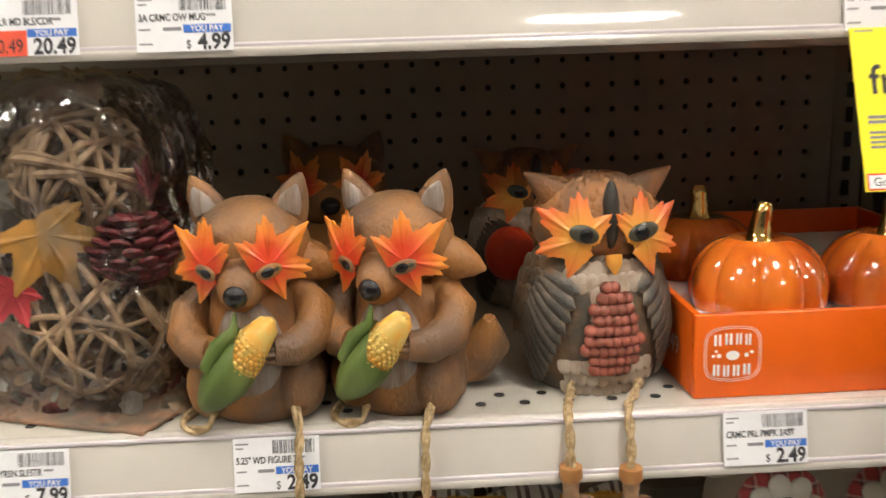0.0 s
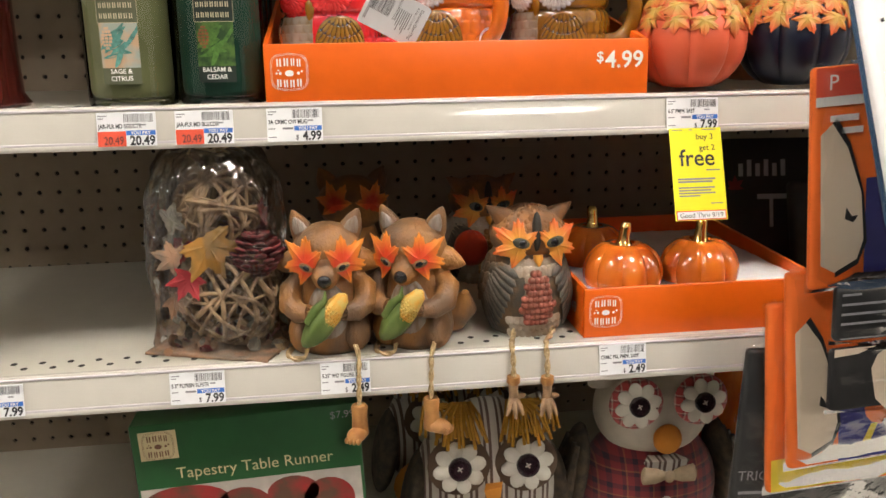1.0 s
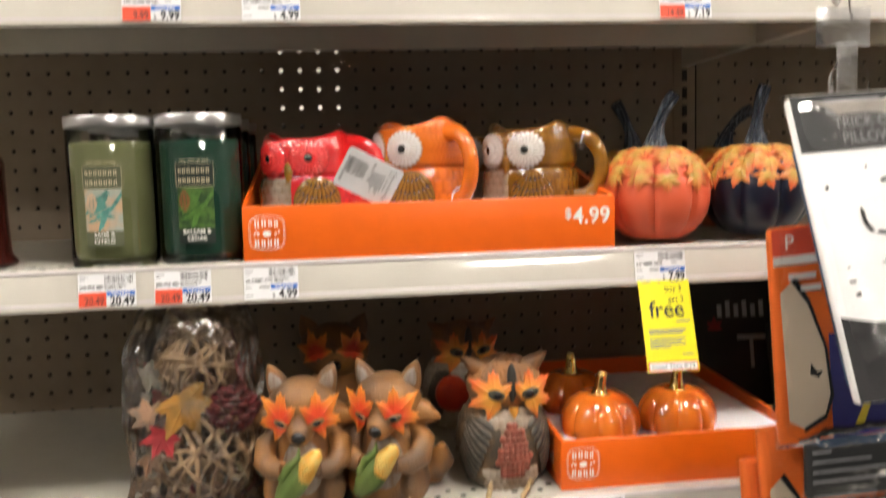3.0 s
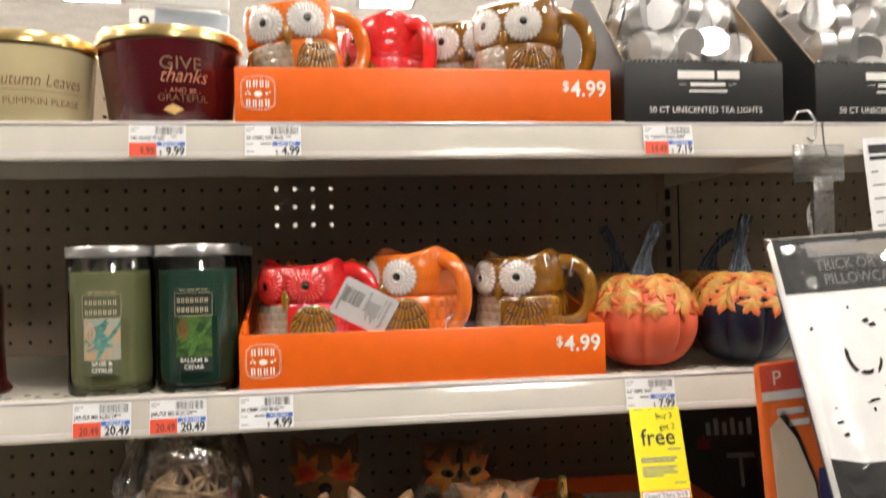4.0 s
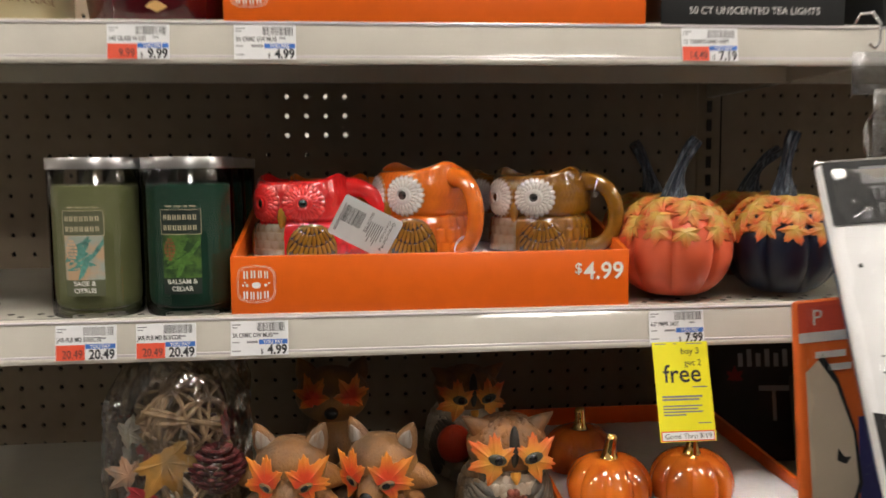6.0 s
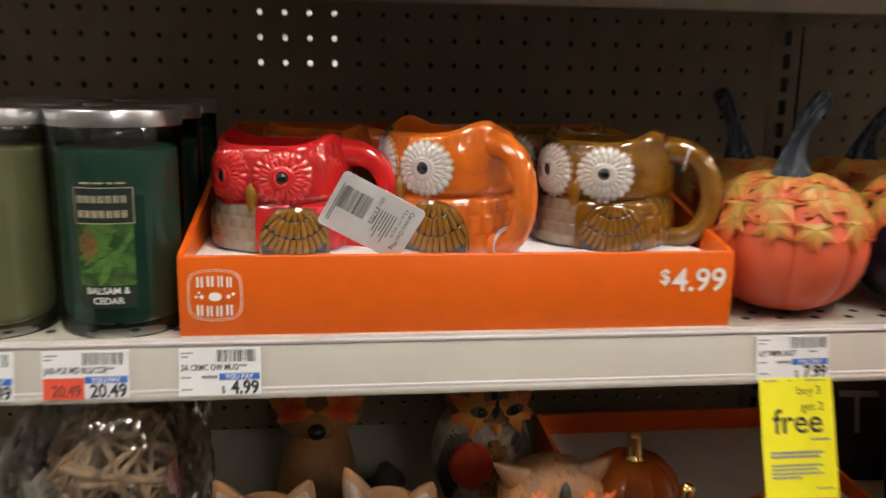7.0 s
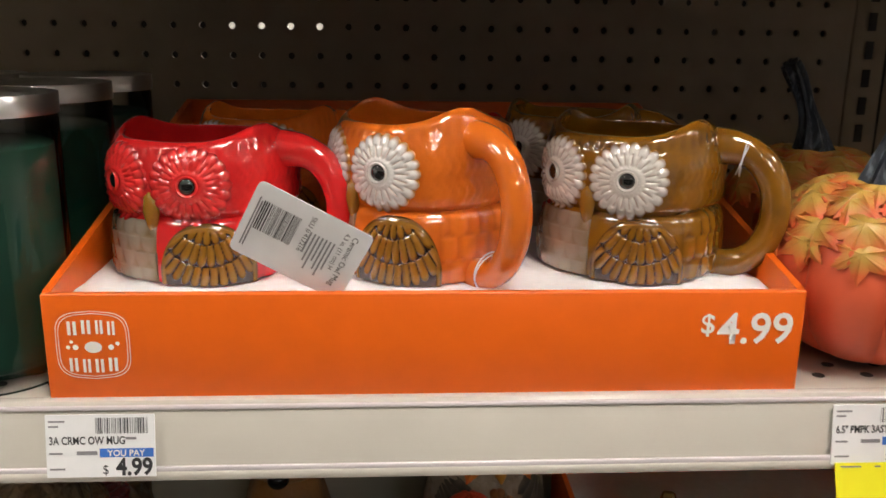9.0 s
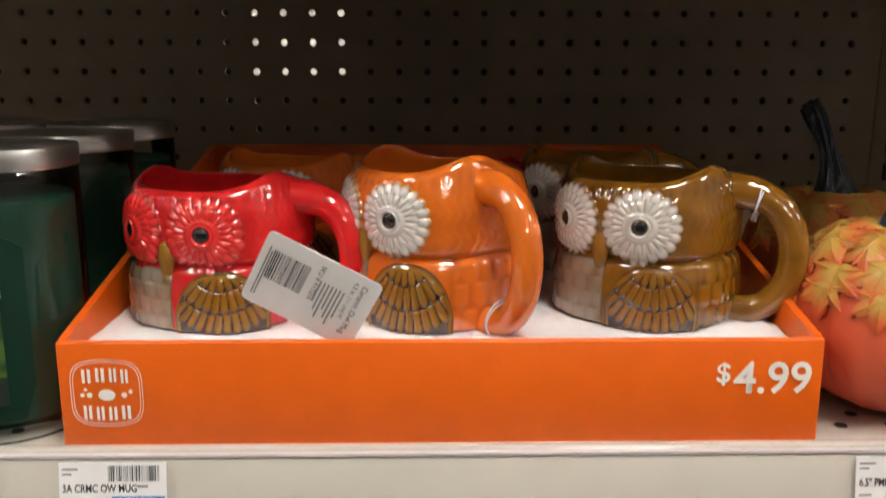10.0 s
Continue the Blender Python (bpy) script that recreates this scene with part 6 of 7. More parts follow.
def gift_bag(x, y, label, seed, turn=0):
    t = thing("potpourri_bag", pose(x, y, ZC, 0, 0, turn), label, "potpourri bag", "potpourri bags")
    rnd = random.Random(seed)
    Build(LEAFTAN).box((0.126, 0.088, 0.003), (0, 0, 0.002), 0.001).make("base_card", t, "brown cardboard base").matrix_basis = Matrix.Rotation(radians(-24), 4, "Z")
    vine_ball((0.010, -0.004, 0.0515), 0.0485, seed, t, "woven vine ball")
    vine_ball((0.002, 0.004, 0.137), 0.040, seed + 1, t, "woven vine ball")
    spots = [(-0.006, -0.043, 0.110, 0.038, LEAFGOLD, 205), (-0.026, -0.043, 0.080, 0.022, LEAFRED, 150), (-0.038, -0.036, 0.098, 0.021, LEAFTAN, 70), (-0.042, -0.024, 0.055, 0.019, LEAFTAN, 200),
             (-0.040, -0.026, 0.132, 0.019, LEAFGREY, 300), (0.044, -0.016, 0.130, 0.019, MAROON, 60),
             (0.046, 0.000, 0.085, 0.019, LEAFRED, 100), (-0.046, 0.0, 0.10, 0.019, LEAFGREY, 10), (-0.046, 0.008, 0.04, 0.019, LEAFTAN, 80)]
    for i, (px, py, pz, sz, mt, q) in enumerate(spots):
        m = Matrix.Translation((px, py, pz)) @ Euler((radians(90 + rnd.uniform(-22, 22)), radians(rnd.uniform(-20, 20)), radians(rnd.uniform(-25, 25) + (40 if px > 0.04 else -40 if px < -0.045 else 0)))).to_matrix().to_4x4() @ Matrix.Rotation(radians(q), 4, "Z")
        Build(mt).leaf(m, sz, 0.0004, 0.5 if i % 2 else -0.3, seed=seed * 31 + i).make("leaf", t)
    for cx, cy, cz, R0, H0, mt in ((0.036, -0.026, 0.095, 0.0215, 0.036, MAROON),):
        b = Build(mt)
        for row in range(8):
            zz = cz - H0 / 2 + H0 * row / 7
            rr = R0 * math.sin(math.pi * (row + 1.2) / 9.5)
            for j in range(9):
                a = 2 * math.pi * (j + 0.5 * (row % 2)) / 9
                b.ball((cx + rr * math.cos(a), cy + rr * math.sin(a), zz), (R0 * 0.28, R0 * 0.28, R0 * 0.11), Matrix.Rotation(a, 4, "Z") @ Matrix.Rotation(-0.5, 4, "Y"), 8, 5)
        b.make("pine_cone", t)
    chips = Build(LEAFTAN)
    for i in range(90):
        m = Matrix.Translation((rnd.uniform(-0.054, 0.054), rnd.uniform(-0.038, 0.038), 0.006 + abs(rnd.gauss(0, 0.005)))) @ Euler((rnd.uniform(0, 6), rnd.uniform(0, 6), rnd.uniform(0, 6))).to_matrix().to_4x4()
        chips.use(rnd.choice((LEAFTAN, LEAFGREY, VINE, MAROON))).leaf(m, rnd.uniform(0.005, 0.011), 0.0003, 0.5, lobes=1, seed=i)
    tagged(chips.make("leaf_chips", t), kind="stuff")

    def warp(p, a):
        c, q = math.cos(a), math.sin(a)
        r = math.hypot(p.x, p.y)
        px = math.copysign(abs(c) ** 0.55, c) * r * 0.062
        py = math.copysign(abs(q) ** 0.55, q) * r * 0.044
        k = 1 + 0.11 * noise.noise(Vector((px * 45, py * 45, p.z * 30 + seed)))
        k += 0.13 * (0.3 - abs(noise.noise(Vector((px * 70, py * 70, p.z * 26 + seed))))) + 0.05 * (0.3 - abs(noise.noise(Vector((px * 150, py * 150, p.z * 90 - seed)))))
        return (px * k, py * k, p.z)
    side = [(0.98, 0.0035)] + [(1.0 - 0.03 * (i / 33) ** 2, 0.008 + 0.122 * i / 33) for i in range(34)]
    side += [(0.97 * math.cos(q) ** 0.6 + 0.08 * math.sin(q), 0.130 + 0.064 * math.sin(q)) for q in [1.5 * i / 20 for i in range(1, 21)]]
    f = Build(BAGFILM).lathe(side, n=150, warp=warp, caps=False).make("film", t, "clear crinkled cellophane")
    f.matrix_basis = Matrix.Rotation(radians(-24), 4, "Z")
    f.visible_shadow = False
    b = Build(TWINE)
    for k in range(5):
        q = k * 1.25
        b.tube([(0.004, -0.006, 0.191), (0.02 * math.cos(q), -0.006 + 0.012 * math.sin(q), 0.197), (0.032 * math.cos(q + 0.3), -0.006 + 0.02 * math.sin(q), 0.191)], 0.0012, 6)
    b.make("raffia_bow", t, "raffia tie")
    return t


gift_bag(-0.2510, 0.030, "clear cellophane bag of vine balls and autumn leaves", 11, 4)
gift_bag(-0.2700, 0.170, "shaded cellophane bag of vine balls at the back", 27, -8)


# ---- goods on the lowest shelf ----
GREENCARD = mat("green_card", (0.012, 0.085, 0.022), 0.45, vary=0.12, scale=40, bump=0.06)
CREAMINK = mat("cream_ink", (0.62, 0.52, 0.30), 0.5, bump=0)
PICTURE = mat_two("printed_fruit", (0.30, 0.02, 0.02), (0.10, 0.05, 0.03), 0.5, scale=26, bump=0)
PICWHITE = mat_two("printed_cloth", (0.60, 0.57, 0.52), (0.42, 0.38, 0.34), 0.6, scale=20, bump=0)
rb = thing("table_runner_pack", pose(-0.338, 0.004, ZD, 0, -2.6, 0), "green and red boxed table runner leaning upright", "boxed textile")
Build(GREENCARD).box((0.222, 0.045, 0.200), (0.111, 0.0225, 0.100), 0.002).make("box", rb)
b = Build(PICWHITE)
b.box((0.216, 0.0008, 0.130), (0.111, -0.0006, 0.067)).make("picture_ground", rb)
for cx, cz, rx, rz in ((0.045, 0.115, 0.042, 0.018), (0.10, 0.098, 0.030, 0.026), (0.150, 0.112, 0.026, 0.018), (0.185, 0.10, 0.026, 0.024), (0.06, 0.075, 0.035, 0.02)):
    Build(PICTURE).add([(cx + rx * math.cos(a), -0.0014, cz + rz * math.sin(a)) for a in [2 * math.pi * j / 20 for j in range(20)]], [tuple(range(20))], False).make("printed_fruit", rb)
write("Tapestry Table Runner", 0.0168, CREAMINK, rb, 0.116, 0.141, y=-0.0006, align="CENTER", wide=0.98)
write("$7.99", 0.0110, GREYINK, rb, 0.218, 0.186, y=-0.0006, align="RIGHT")
Build(CREAMINK).box((0.036, 0.0006, 0.030), (0.026, -0.0005, 0.178), 0.0002).make("badge_ground", rb)
badge(rb, 0.026, 0.178, 0.030, -0.0012, RUSTINK)

TICK = mat_stripe("brown_ticking", ((0.0, (0.52, 0.48, 0.43)), (0.45, (0.10, 0.055, 0.04)), (0.62, (0.52, 0.48, 0.43)), (0.80, (0.10, 0.055, 0.04))), 0.016, 0)
PLAID = mat_stripe("red_plaid", ((0.0, (0.22, 0.022, 0.028)), (0.35, (0.055, 0.014, 0.03)), (0.50, (0.30, 0.12, 0.05)), (0.56, (0.20, 0.02, 0.026)), (0.80, (0.03, 0.012, 0.03))), 0.027, 0, cross=0.5)
PLAID2 = mat_stripe("small_red_plaid", ((0.0, (0.40, 0.05, 0.05)), (0.4, (0.12, 0.03, 0.03)), (0.6, (0.50, 0.42, 0.36)), (0.75, (0.36, 0.04, 0.04))), 0.010, 0, cross=0.5)
FELTW = mat("white_felt", (0.58, 0.55, 0.48), 0.95, vary=0.08, scale=90, bump=0.5, bscale=900)
FELTB = mat("brown_felt", (0.11, 0.070, 0.045), 0.95, vary=0.15, scale=90, bump=0.5, bscale=900)
FELTO = mat("orange_felt", (0.52, 0.20, 0.02), 0.95, vary=0.1, scale=90, bump=0.5, bscale=900)
LINEN = mat("cream_linen", (0.50, 0.45, 0.38), 0.9, vary=0.08, scale=90, bump=0.5, bscale=900)
BURLAP = mat("natural_burlap", (0.34, 0.26, 0.17), 0.95, vary=0.15, scale=200, bump=0.8, bscale=900)
YARN = mat("mustard_yarn", (0.50, 0.26, 0.03), 0.9, vary=0.2, scale=200, bump=0.6, bscale=900)
BUTTON = mat("dark_button", (0.020, 0.008, 0.012), 0.18, bump=0)
WOODF = mat_two("dark_wing_felt", (0.045, 0.036, 0.026), (0.085, 0.062, 0.04), 0.95, scale=90, bump=0.5)


def flower_eye(b, c, R, ground, tilt=0.0):
    rot = pose(0, 0, 0, 90 + tilt, 0, 0)
    b.use(ground).ball(c, (R * 1.16, R * 1.10, 0.008), rot, 26, 8)
    b.use(FELTW)
    for j in range(8):
        a = 2 * math.pi * j / 8 + 0.2
        p = Matrix.Translation(c) @ rot @ Vector((R * 0.60 * math.cos(a), R * 0.60 * math.sin(a), 0.007))
        b.ball(p, (R * 0.40, R * 0.30, 0.0035), rot @ Matrix.Rotation(a, 4, "Z"), 12, 7)
    b.ball(Matrix.Translation(c) @ rot @ Vector((0, 0, 0.005)), (R * 0.5, R * 0.5, 0.0035), rot, 14, 7)
    b.use(BUTTON).lathe([(0.001, 0.0115), (R * 0.30, 0.0115), (R * 0.36, 0.0145), (R * 0.42, 0.0135), (R * 0.43, 0.0090), (R * 0.3, 0.007)], c, 24, rot)
    b.use(FELTW)
    for q in (0.5, 2.07):
        d = Vector((math.cos(q), math.sin(q), 0)) * R * 0.11
        m = Matrix.Translation(c) @ rot
        b.tube([m @ (Vector((0, 0, 0.0122)) - d), m @ (Vector((0, 0, 0.0122)) + d)], 0.0006, 5)


def plush_striped(x, y, z, turn, label):
    b = Build(TICK)
    b.ball((0, 0, 0.085), (0.080, 0.055, 0.090), n=32, k=18, warp=lambda p, a: (p.x * (1.05 - 0.15 * max(0, p.z)), p.y, p.z))
    for sx in (-1, 1):
        b.use(TICK).lathe([(0.024, 0), (0.018, 0.02), (0.006, 0.036), (0.001, 0.038)], n=16, m=pose(sx * 0.048, 0, 0.145, 0, sx * 28, 0))
        b.use(YARN)
        for k in range(16):
            a = k * 0.55
            b.tube([(sx * 0.060, -0.01, 0.172), (sx * 0.055 + 0.016 * math.cos(a), -0.018 + 0.010 * math.sin(a), 0.176), (sx * 0.050 + 0.026 * math.cos(a), -0.030 + 0.012 * math.sin(a), 0.150)], 0.0017, 5)
        for k in range(14):
            q = (k - 6.5) / 6.5
            b.tube([(sx * 0.030 + 0.010 * q, -0.020, 0.180), (sx * 0.034 + 0.020 * q, -0.046, 0.172 + 0.006 * math.sin(k * 2.1)), (sx * 0.034 + 0.027 * q, -0.060, 0.152 + 0.008 * math.sin(k * 1.7))], 0.0019, 5)
        b.use(WOODF).ball((sx * 0.082, 0, 0.065), (0.014, 0.035, 0.055), pose(0, 0, 0, 0, sx * -12, 0), 18, 10)
        flower_eye(b, (sx * 0.036, -0.050, 0.122), 0.029, FELTB, -8)
    b.use(FELTO).lathe([(0.017, 0.0), (0.012, 0.014), (0.001, 0.030)], n=4, m=pose(0, -0.058, 0.102, 176, 0, 45) @ Matrix.Diagonal((1, 0.6, 1, 1)))
    b.use(FELTO).ball((-0.055, -0.050, 0.040), (0.030, 0.010, 0.030), n=18, k=8)
    ob = b.make("plush_owl")
    ob.matrix_basis = pose(x, y, z, 0, 0, turn)
    return tagged(ob, label, "plush toy", "plush owls")


plush_striped(0.016, 0.072, ZD, -2, "striped cotton plush owl with button flower eyes")
plush_striped(-0.010, 0.200, ZD, 10, "striped plush owl in the second row")

b = Build(PLAID)
b.ball((0, 0.004, 0.060), (0.080, 0.058, 0.078), n=32, k=18)
b.use(LINEN).ball((0, 0, 0.154), (0.066, 0.050, 0.058), n=32, k=18)
for sx in (-1, 1):
    b.use(LINEN).lathe([(0.024, 0), (0.018, 0.022), (0.005, 0.040), (0.001, 0.042)], n=16, m=pose(sx * 0.050, 0.004, 0.190, 0, sx * 22, 0))
    b.use(WOODF).ball((sx * 0.088, 0.004, 0.075), (0.013, 0.036, 0.062), pose(0, 0, 0, 0, sx * -10, 0), 18, 10)
    for k in range(4):
        b.tube([(sx * 0.090, -0.02 + 0.012 * k, 0.12), (sx * (0.100 + 0.002 * k), -0.024 + 0.012 * k, 0.08), (sx * 0.098, -0.02 + 0.012 * k, 0.03)], [0.003, 0.006, 0.002], 7)
    flower_eye(b, (sx * 0.036, -0.050, 0.180), 0.026, PLAID2, -4)
    b.use(BURLAP).lathe([(0.004, 0.0), (0.009, 0.012), (0.0105, 0.026), (0.007, 0.028)], n=12, m=pose(sx * 0.002, -0.060, 0.098, 0, sx * 86, 0) @ Matrix.Diagonal((1, 0.55, 1, 1)))
b.use(FELTO).ball((0, -0.052, 0.137), (0.016, 0.010, 0.017), n=16, k=10)
b.use(TICK).lathe([(0.030, 0.0), (0.018, -0.026), (0.001, -0.050)], n=3, m=pose(0, -0.040, 0.112, 0, 0, 90) @ Matrix.Diagonal((0.9, 1, 1, 1)))
b.use(BURLAP).ball((0, -0.062, 0.098), (0.006, 0.005, 0.007), n=12, k=8)
b.use(LINEN).lathe([(0.001, 0.002), (0.0055, 0.002), (0.0062, 0), (0.0055, -0.002)], n=16, m=pose(0.0, -0.0575, 0.066, 90, 0, 0))
po = b.make("plush_owl")
po.matrix_basis = pose(0.205, 0.070, ZD)
tagged(po, "plush owl in a red plaid vest with bow tie", "plush toy", "plush owls")
jp = thing("glazed_pumpkin", pose(0.345, 0.160, ZD), "large glossy orange ceramic pumpkin", "pumpkin")
pf, wf = ribbed(0.082, 0.205, 8, 0.05)
Build(PEARL).lathe(pf, n=72, warp=wf).make("body", jp)
Build(STEM).tube([(0, 0, 0.19), (0.004, 0, 0.212), (0.012, 0, 0.228)], [0.010, 0.008, 0.006], 10).make("stem", jp)


# ---- folded prints at the back of the next bay ----
BLACKCLOTH = mat("black_cloth", (0.014, 0.013, 0.014), 0.85, vary=0.3, scale=60, bump=0.5, bscale=700)
DEEPRED = mat("deep_red_cloth", (0.16, 0.012, 0.016), 0.85, vary=0.2, scale=60, bump=0.4)
for i, (x, y, w, h, tl, zz) in enumerate(((0.425, 0.215, 0.16, 0.165, 12, 0.0), (0.500, 0.150, 0.16, 0.120, 18, 0.0))):
    t = thing("folded_cloth_pack", pose(x, y, ZC, -tl, 0, -6), "black printed cloth pack leaning on the shelf", "boxed textile", "black cloth packs")
    Build(BLACKCLOTH).box((w, 0.02, h), (0, 0.01, h / 2), 0.006, smooth=True).make("cloth", t)
    bars([(-w * 0.30 + 0.011 * k, h * 0.70, -w * 0.30 + 0.011 * k + 0.006, h * (0.80 + 0.03 * (k % 2))) for k in range(6)], GREYINK, t, y=-0.0006, name="striped_print")
    bars([(-w * 0.05, h * 0.30, -w * 0.02, h * 0.55), (-w * 0.15, h * 0.52, w * 0.10, h * 0.56)], GREYINK, t, y=-0.0006, name="letter_bar")
    bars([(w * 0.15, h * 0.12, w * 0.40, h * 0.34)], DEEPRED, t, y=-0.0006, name="red_patch")
    Build(DEEPRED).leaf(pose(-w * 0.33, -0.001, h * 0.62, 90, 0, 0), 0.014, 0.0003, 0.0).make("leaf_print", t)


# ---- bagged pillowcases hanging in front of the next bay ----
WHITECLOTH = mat("white_cotton", (0.84, 0.84, 0.85), 0.8, vary=0.04, scale=60, bump=0.3, bscale=500)
NAVYCLOTH = mat("navy_print", (0.022, 0.022, 0.16), 0.7, vary=0.08, scale=60, bump=0.2)
ORANGECLOTH = mat("orange_print", (0.80, 0.15, 0.015), 0.7, vary=0.06, scale=60, bump=0.2)
CREAMCLOTH = mat("cream_print", (0.74, 0.62, 0.48), 0.7, vary=0.04, scale=60, bump=0.2)
BLUECLOTH = mat("blue_print", (0.015, 0.070, 0.16), 0.6, vary=0.15, scale=60, bump=0.2)
YELLOWINK = mat("yellow_print", (0.72, 0.55, 0.04), 0.6, bump=0)
PACKFILM = mat_film("pack_film", (0.95, 0.95, 0.95), 0.015, 0.06, 0.28, 1.42)


def blob(parent, pts, material, w, h, y, name):
    """A flat printed shape given in shares of the pack's width and height, from its upper left corner."""
    Build(material).add([(u * w, y, -v * h) for u, v in pts], [tuple(range(len(pts)))], False).make(name, parent)


def arc(cx, cz, rx, rz, a0, a1, n=14):
    return [(cx + rx * math.cos(radians(a0 + (a1 - a0) * i / n)), cz + rz * math.sin(radians(a0 + (a1 - a0) * i / n))) for i in range(n + 1)]


def pack(x, y, z, w, h, lean, cloth, label, tip=0.0):
    t = thing("pillowcase_pack", pose(x, y, z, tip, lean, 0), label, "bagged pillowcase", "bagged pillowcases")
    Build(cloth).box((w - 0.006, 0.010, h - 0.006), (w / 2, 0.0065, -h / 2), 0.004, smooth=True).make("cloth", t)
    n = 14
    rows = []
    rnd = random.Random(int(abs(z) * 1000))
    for i in range(n + 1):
        row = []
        for j in range(n + 1):
            e = min(i, n - i, j, n - j)
            row.append((w * j / n, -0.0015 - (0.0045 * rnd.random() if e else -0.008), -h * i / n))
        rows.append(row)
    f = Build(PACKFILM).rings(rows, closed=False, caps=False).make("film", t, "clear plastic sleeve")
    f.visible_shadow = False
    return t


W1, H1 = 0.26, 0.235
p = pack(0.2275, -0.190, 1.436, W1, H1, -3, WHITECLOTH, "white and black pillowcase in a clear plastic bag", -20)
blob(p, ((0.014, 0.014), (0.986, 0.014), (0.986, 0.20), (0.014, 0.205)), BLACKCARD, W1, H1, 0.0006, "header")
bars([(0.030, -0.020, 0.075, -0.008), (0.026, -0.012, 0.080, -0.010)], GREYINK, p, y=0.0002)
write("TRICK OR TREAT", 0.0125, GREYINK, p, 0.034, -0.031, y=0.0002, wide=0.9)
write("PILLOWCASE", 0.0125, GREYINK, p, 0.038, -0.043, y=0.0002, wide=0.9)
blob(p, [(0.014, 0.73)] + [(0.014 + 0.97 * k / 10, 0.73 + 0.03 * math.sin(k)) for k in range(1, 11)] + [(0.984, 0.986), (0.014, 0.986)], BLACKCLOTH, W1, H1, 0.0006, "black_print")
for a0, a1, k in ((200, 130, 1.0), (118, 70, 0.9), (58, 20, 1.08)):
    blob(p, arc(0.20, 0.42, 0.055 * k, 0.075 * k, a0, a1) + arc(0.202, 0.42, 0.045 * k, 0.062 * k, a1 - 6, a0 - 10), BLACKCLOTH, W1, H1, 0.0004, "brush_stroke")
blob(p, ((0.30, 0.56), (0.37, 0.59), (0.43, 0.62), (0.35, 0.62)), BLACKCLOTH, W1, H1, 0.0004, "brush_stroke")
rnd = random.Random(3)
for k in range(26):
    u, v = rnd.uniform(0.05, 0.55), rnd.choice((rnd.uniform(0.24, 0.34), rnd.uniform(0.5, 0.7)))
    d, e = rnd.uniform(0.006, 0.030), rnd.uniform(0.002, 0.008)
    blob(p, ((u, v), (u + d, v - e), (u + d * 1.2, v + e), (u + d * 0.3, v + e * 1.4)), BLACKCLOTH, W1, H1, 0.0004, "ink_fleck")

p = pack(0.2450, -0.172, 1.400, 0.16, 0.195, -5, BLUECLOTH, "dark blue pillowcase in a clear plastic bag", -17)
blob(p, ((0.20, 0.25), (0.34, 0.33), (0.18, 0.42)), ORANGECLOTH, 0.16, 0.17, 0.0004, "orange_print")


def cartoon_pack(x, y, z, w, h, lean, header, label):
    """Broad colour fields of a bright print: an orange ground, a pale rounded field, a navy field."""
    p = pack(x, y, z, w, h, lean, ORANGECLOTH, label)
    if header:
        blob(p, ((0.015, 0.02), (0.6, 0.02), (0.6, 0.14), (0.015, 0.14)), REDINK, w, h, 0.0006, "header")
        blob(p, ((0.015, 0.14), (0.6, 0.14), (0.6, 0.18), (0.015, 0.18)), WHITEINK, w, h, 0.0006, "header_stripe")
        write(header, 0.017, WHITEINK, p, 0.014, -0.021, y=0.0002)
        bars([(0.016, -0.046, 0.040, -0.041), (0.026, -0.056, 0.044, -0.051)], WHITEINK, p, y=0.0002)
    a = 0.105
    blob(p, [(0.08, 0.30), (0.20, 0.24), (0.30, 0.34), (0.42, 0.56), (0.46, 0.78), (0.40, 0.86), (0.22, 0.91), (0.10, 0.87)], CREAMCLOTH, a, h, 0.0004, "pale_print")
    blob(p, [(0.46, 0.50), (2.4, 0.50), (2.4, 0.97), (0.46, 0.97)], NAVYCLOTH, a, h, 0.0005, "navy_print")
    blob(p, [(0.17, 0.25), (0.21, 0.23), (0.32, 0.34), (0.44, 0.56), (0.48, 0.78), (0.41, 0.88), (0.22, 0.93), (0.22, 0.905), (0.40, 0.855), (0.45, 0.77), (0.42, 0.56), (0.30, 0.36)], BLACKCLOTH, a, h, 0.0002, "outline_print")
    blob(p, [(0.30, 0.62), (0.35, 0.66), (0.40, 0.66), (0.36, 0.69), (0.29, 0.67)], BLACKCLOTH, a, h, 0.0002, "outline_print")
    blob(p, arc(0.85, 0.72, 0.16, 0.09, 0, 350), ORANGECLOTH, a, h, 0.0002, "round_print")
    blob(p, [(0.75, 0.80), (0.81, 0.80), (0.70, 0.95), (0.62, 0.95)], YELLOWINK, a, h, 0.0, "yellow_print")
    return p


cartoon_pack(0.231, -0.160, 1.334, 0.27, 0.187, -4, "P", "orange and navy printed pillowcase in a plastic bag")
cartoon_pack(0.229, -0.149, 1.166, 0.27, 0.187, -5, "", "orange and navy printed pillowcase hanging lower down")
p = pack(0.2475, -0.192, 1.1655, 0.26, 0.052, -2, BLACKCARD, "black folded pillowcase pack with small print")
bars([(0.006, -0.010 - 0.008 * k, 0.006 + q, -0.008 - 0.008 * k) for k, q in enumerate((0.016, 0.05, 0.09, 0.10))] + [(0.006, -0.046, 0.06, -0.0448)] + [(0.10, -0.034 - 0.004 * k, 0.13, -0.032 - 0.004 * k) for k in range(4)], GREYINK, p, y=0.0002)
p = pack(0.2505, -0.188, 1.1115, 0.26, 0.060, -3, BLACKCLOTH, "black and cream printed pillowcase folded in plastic")
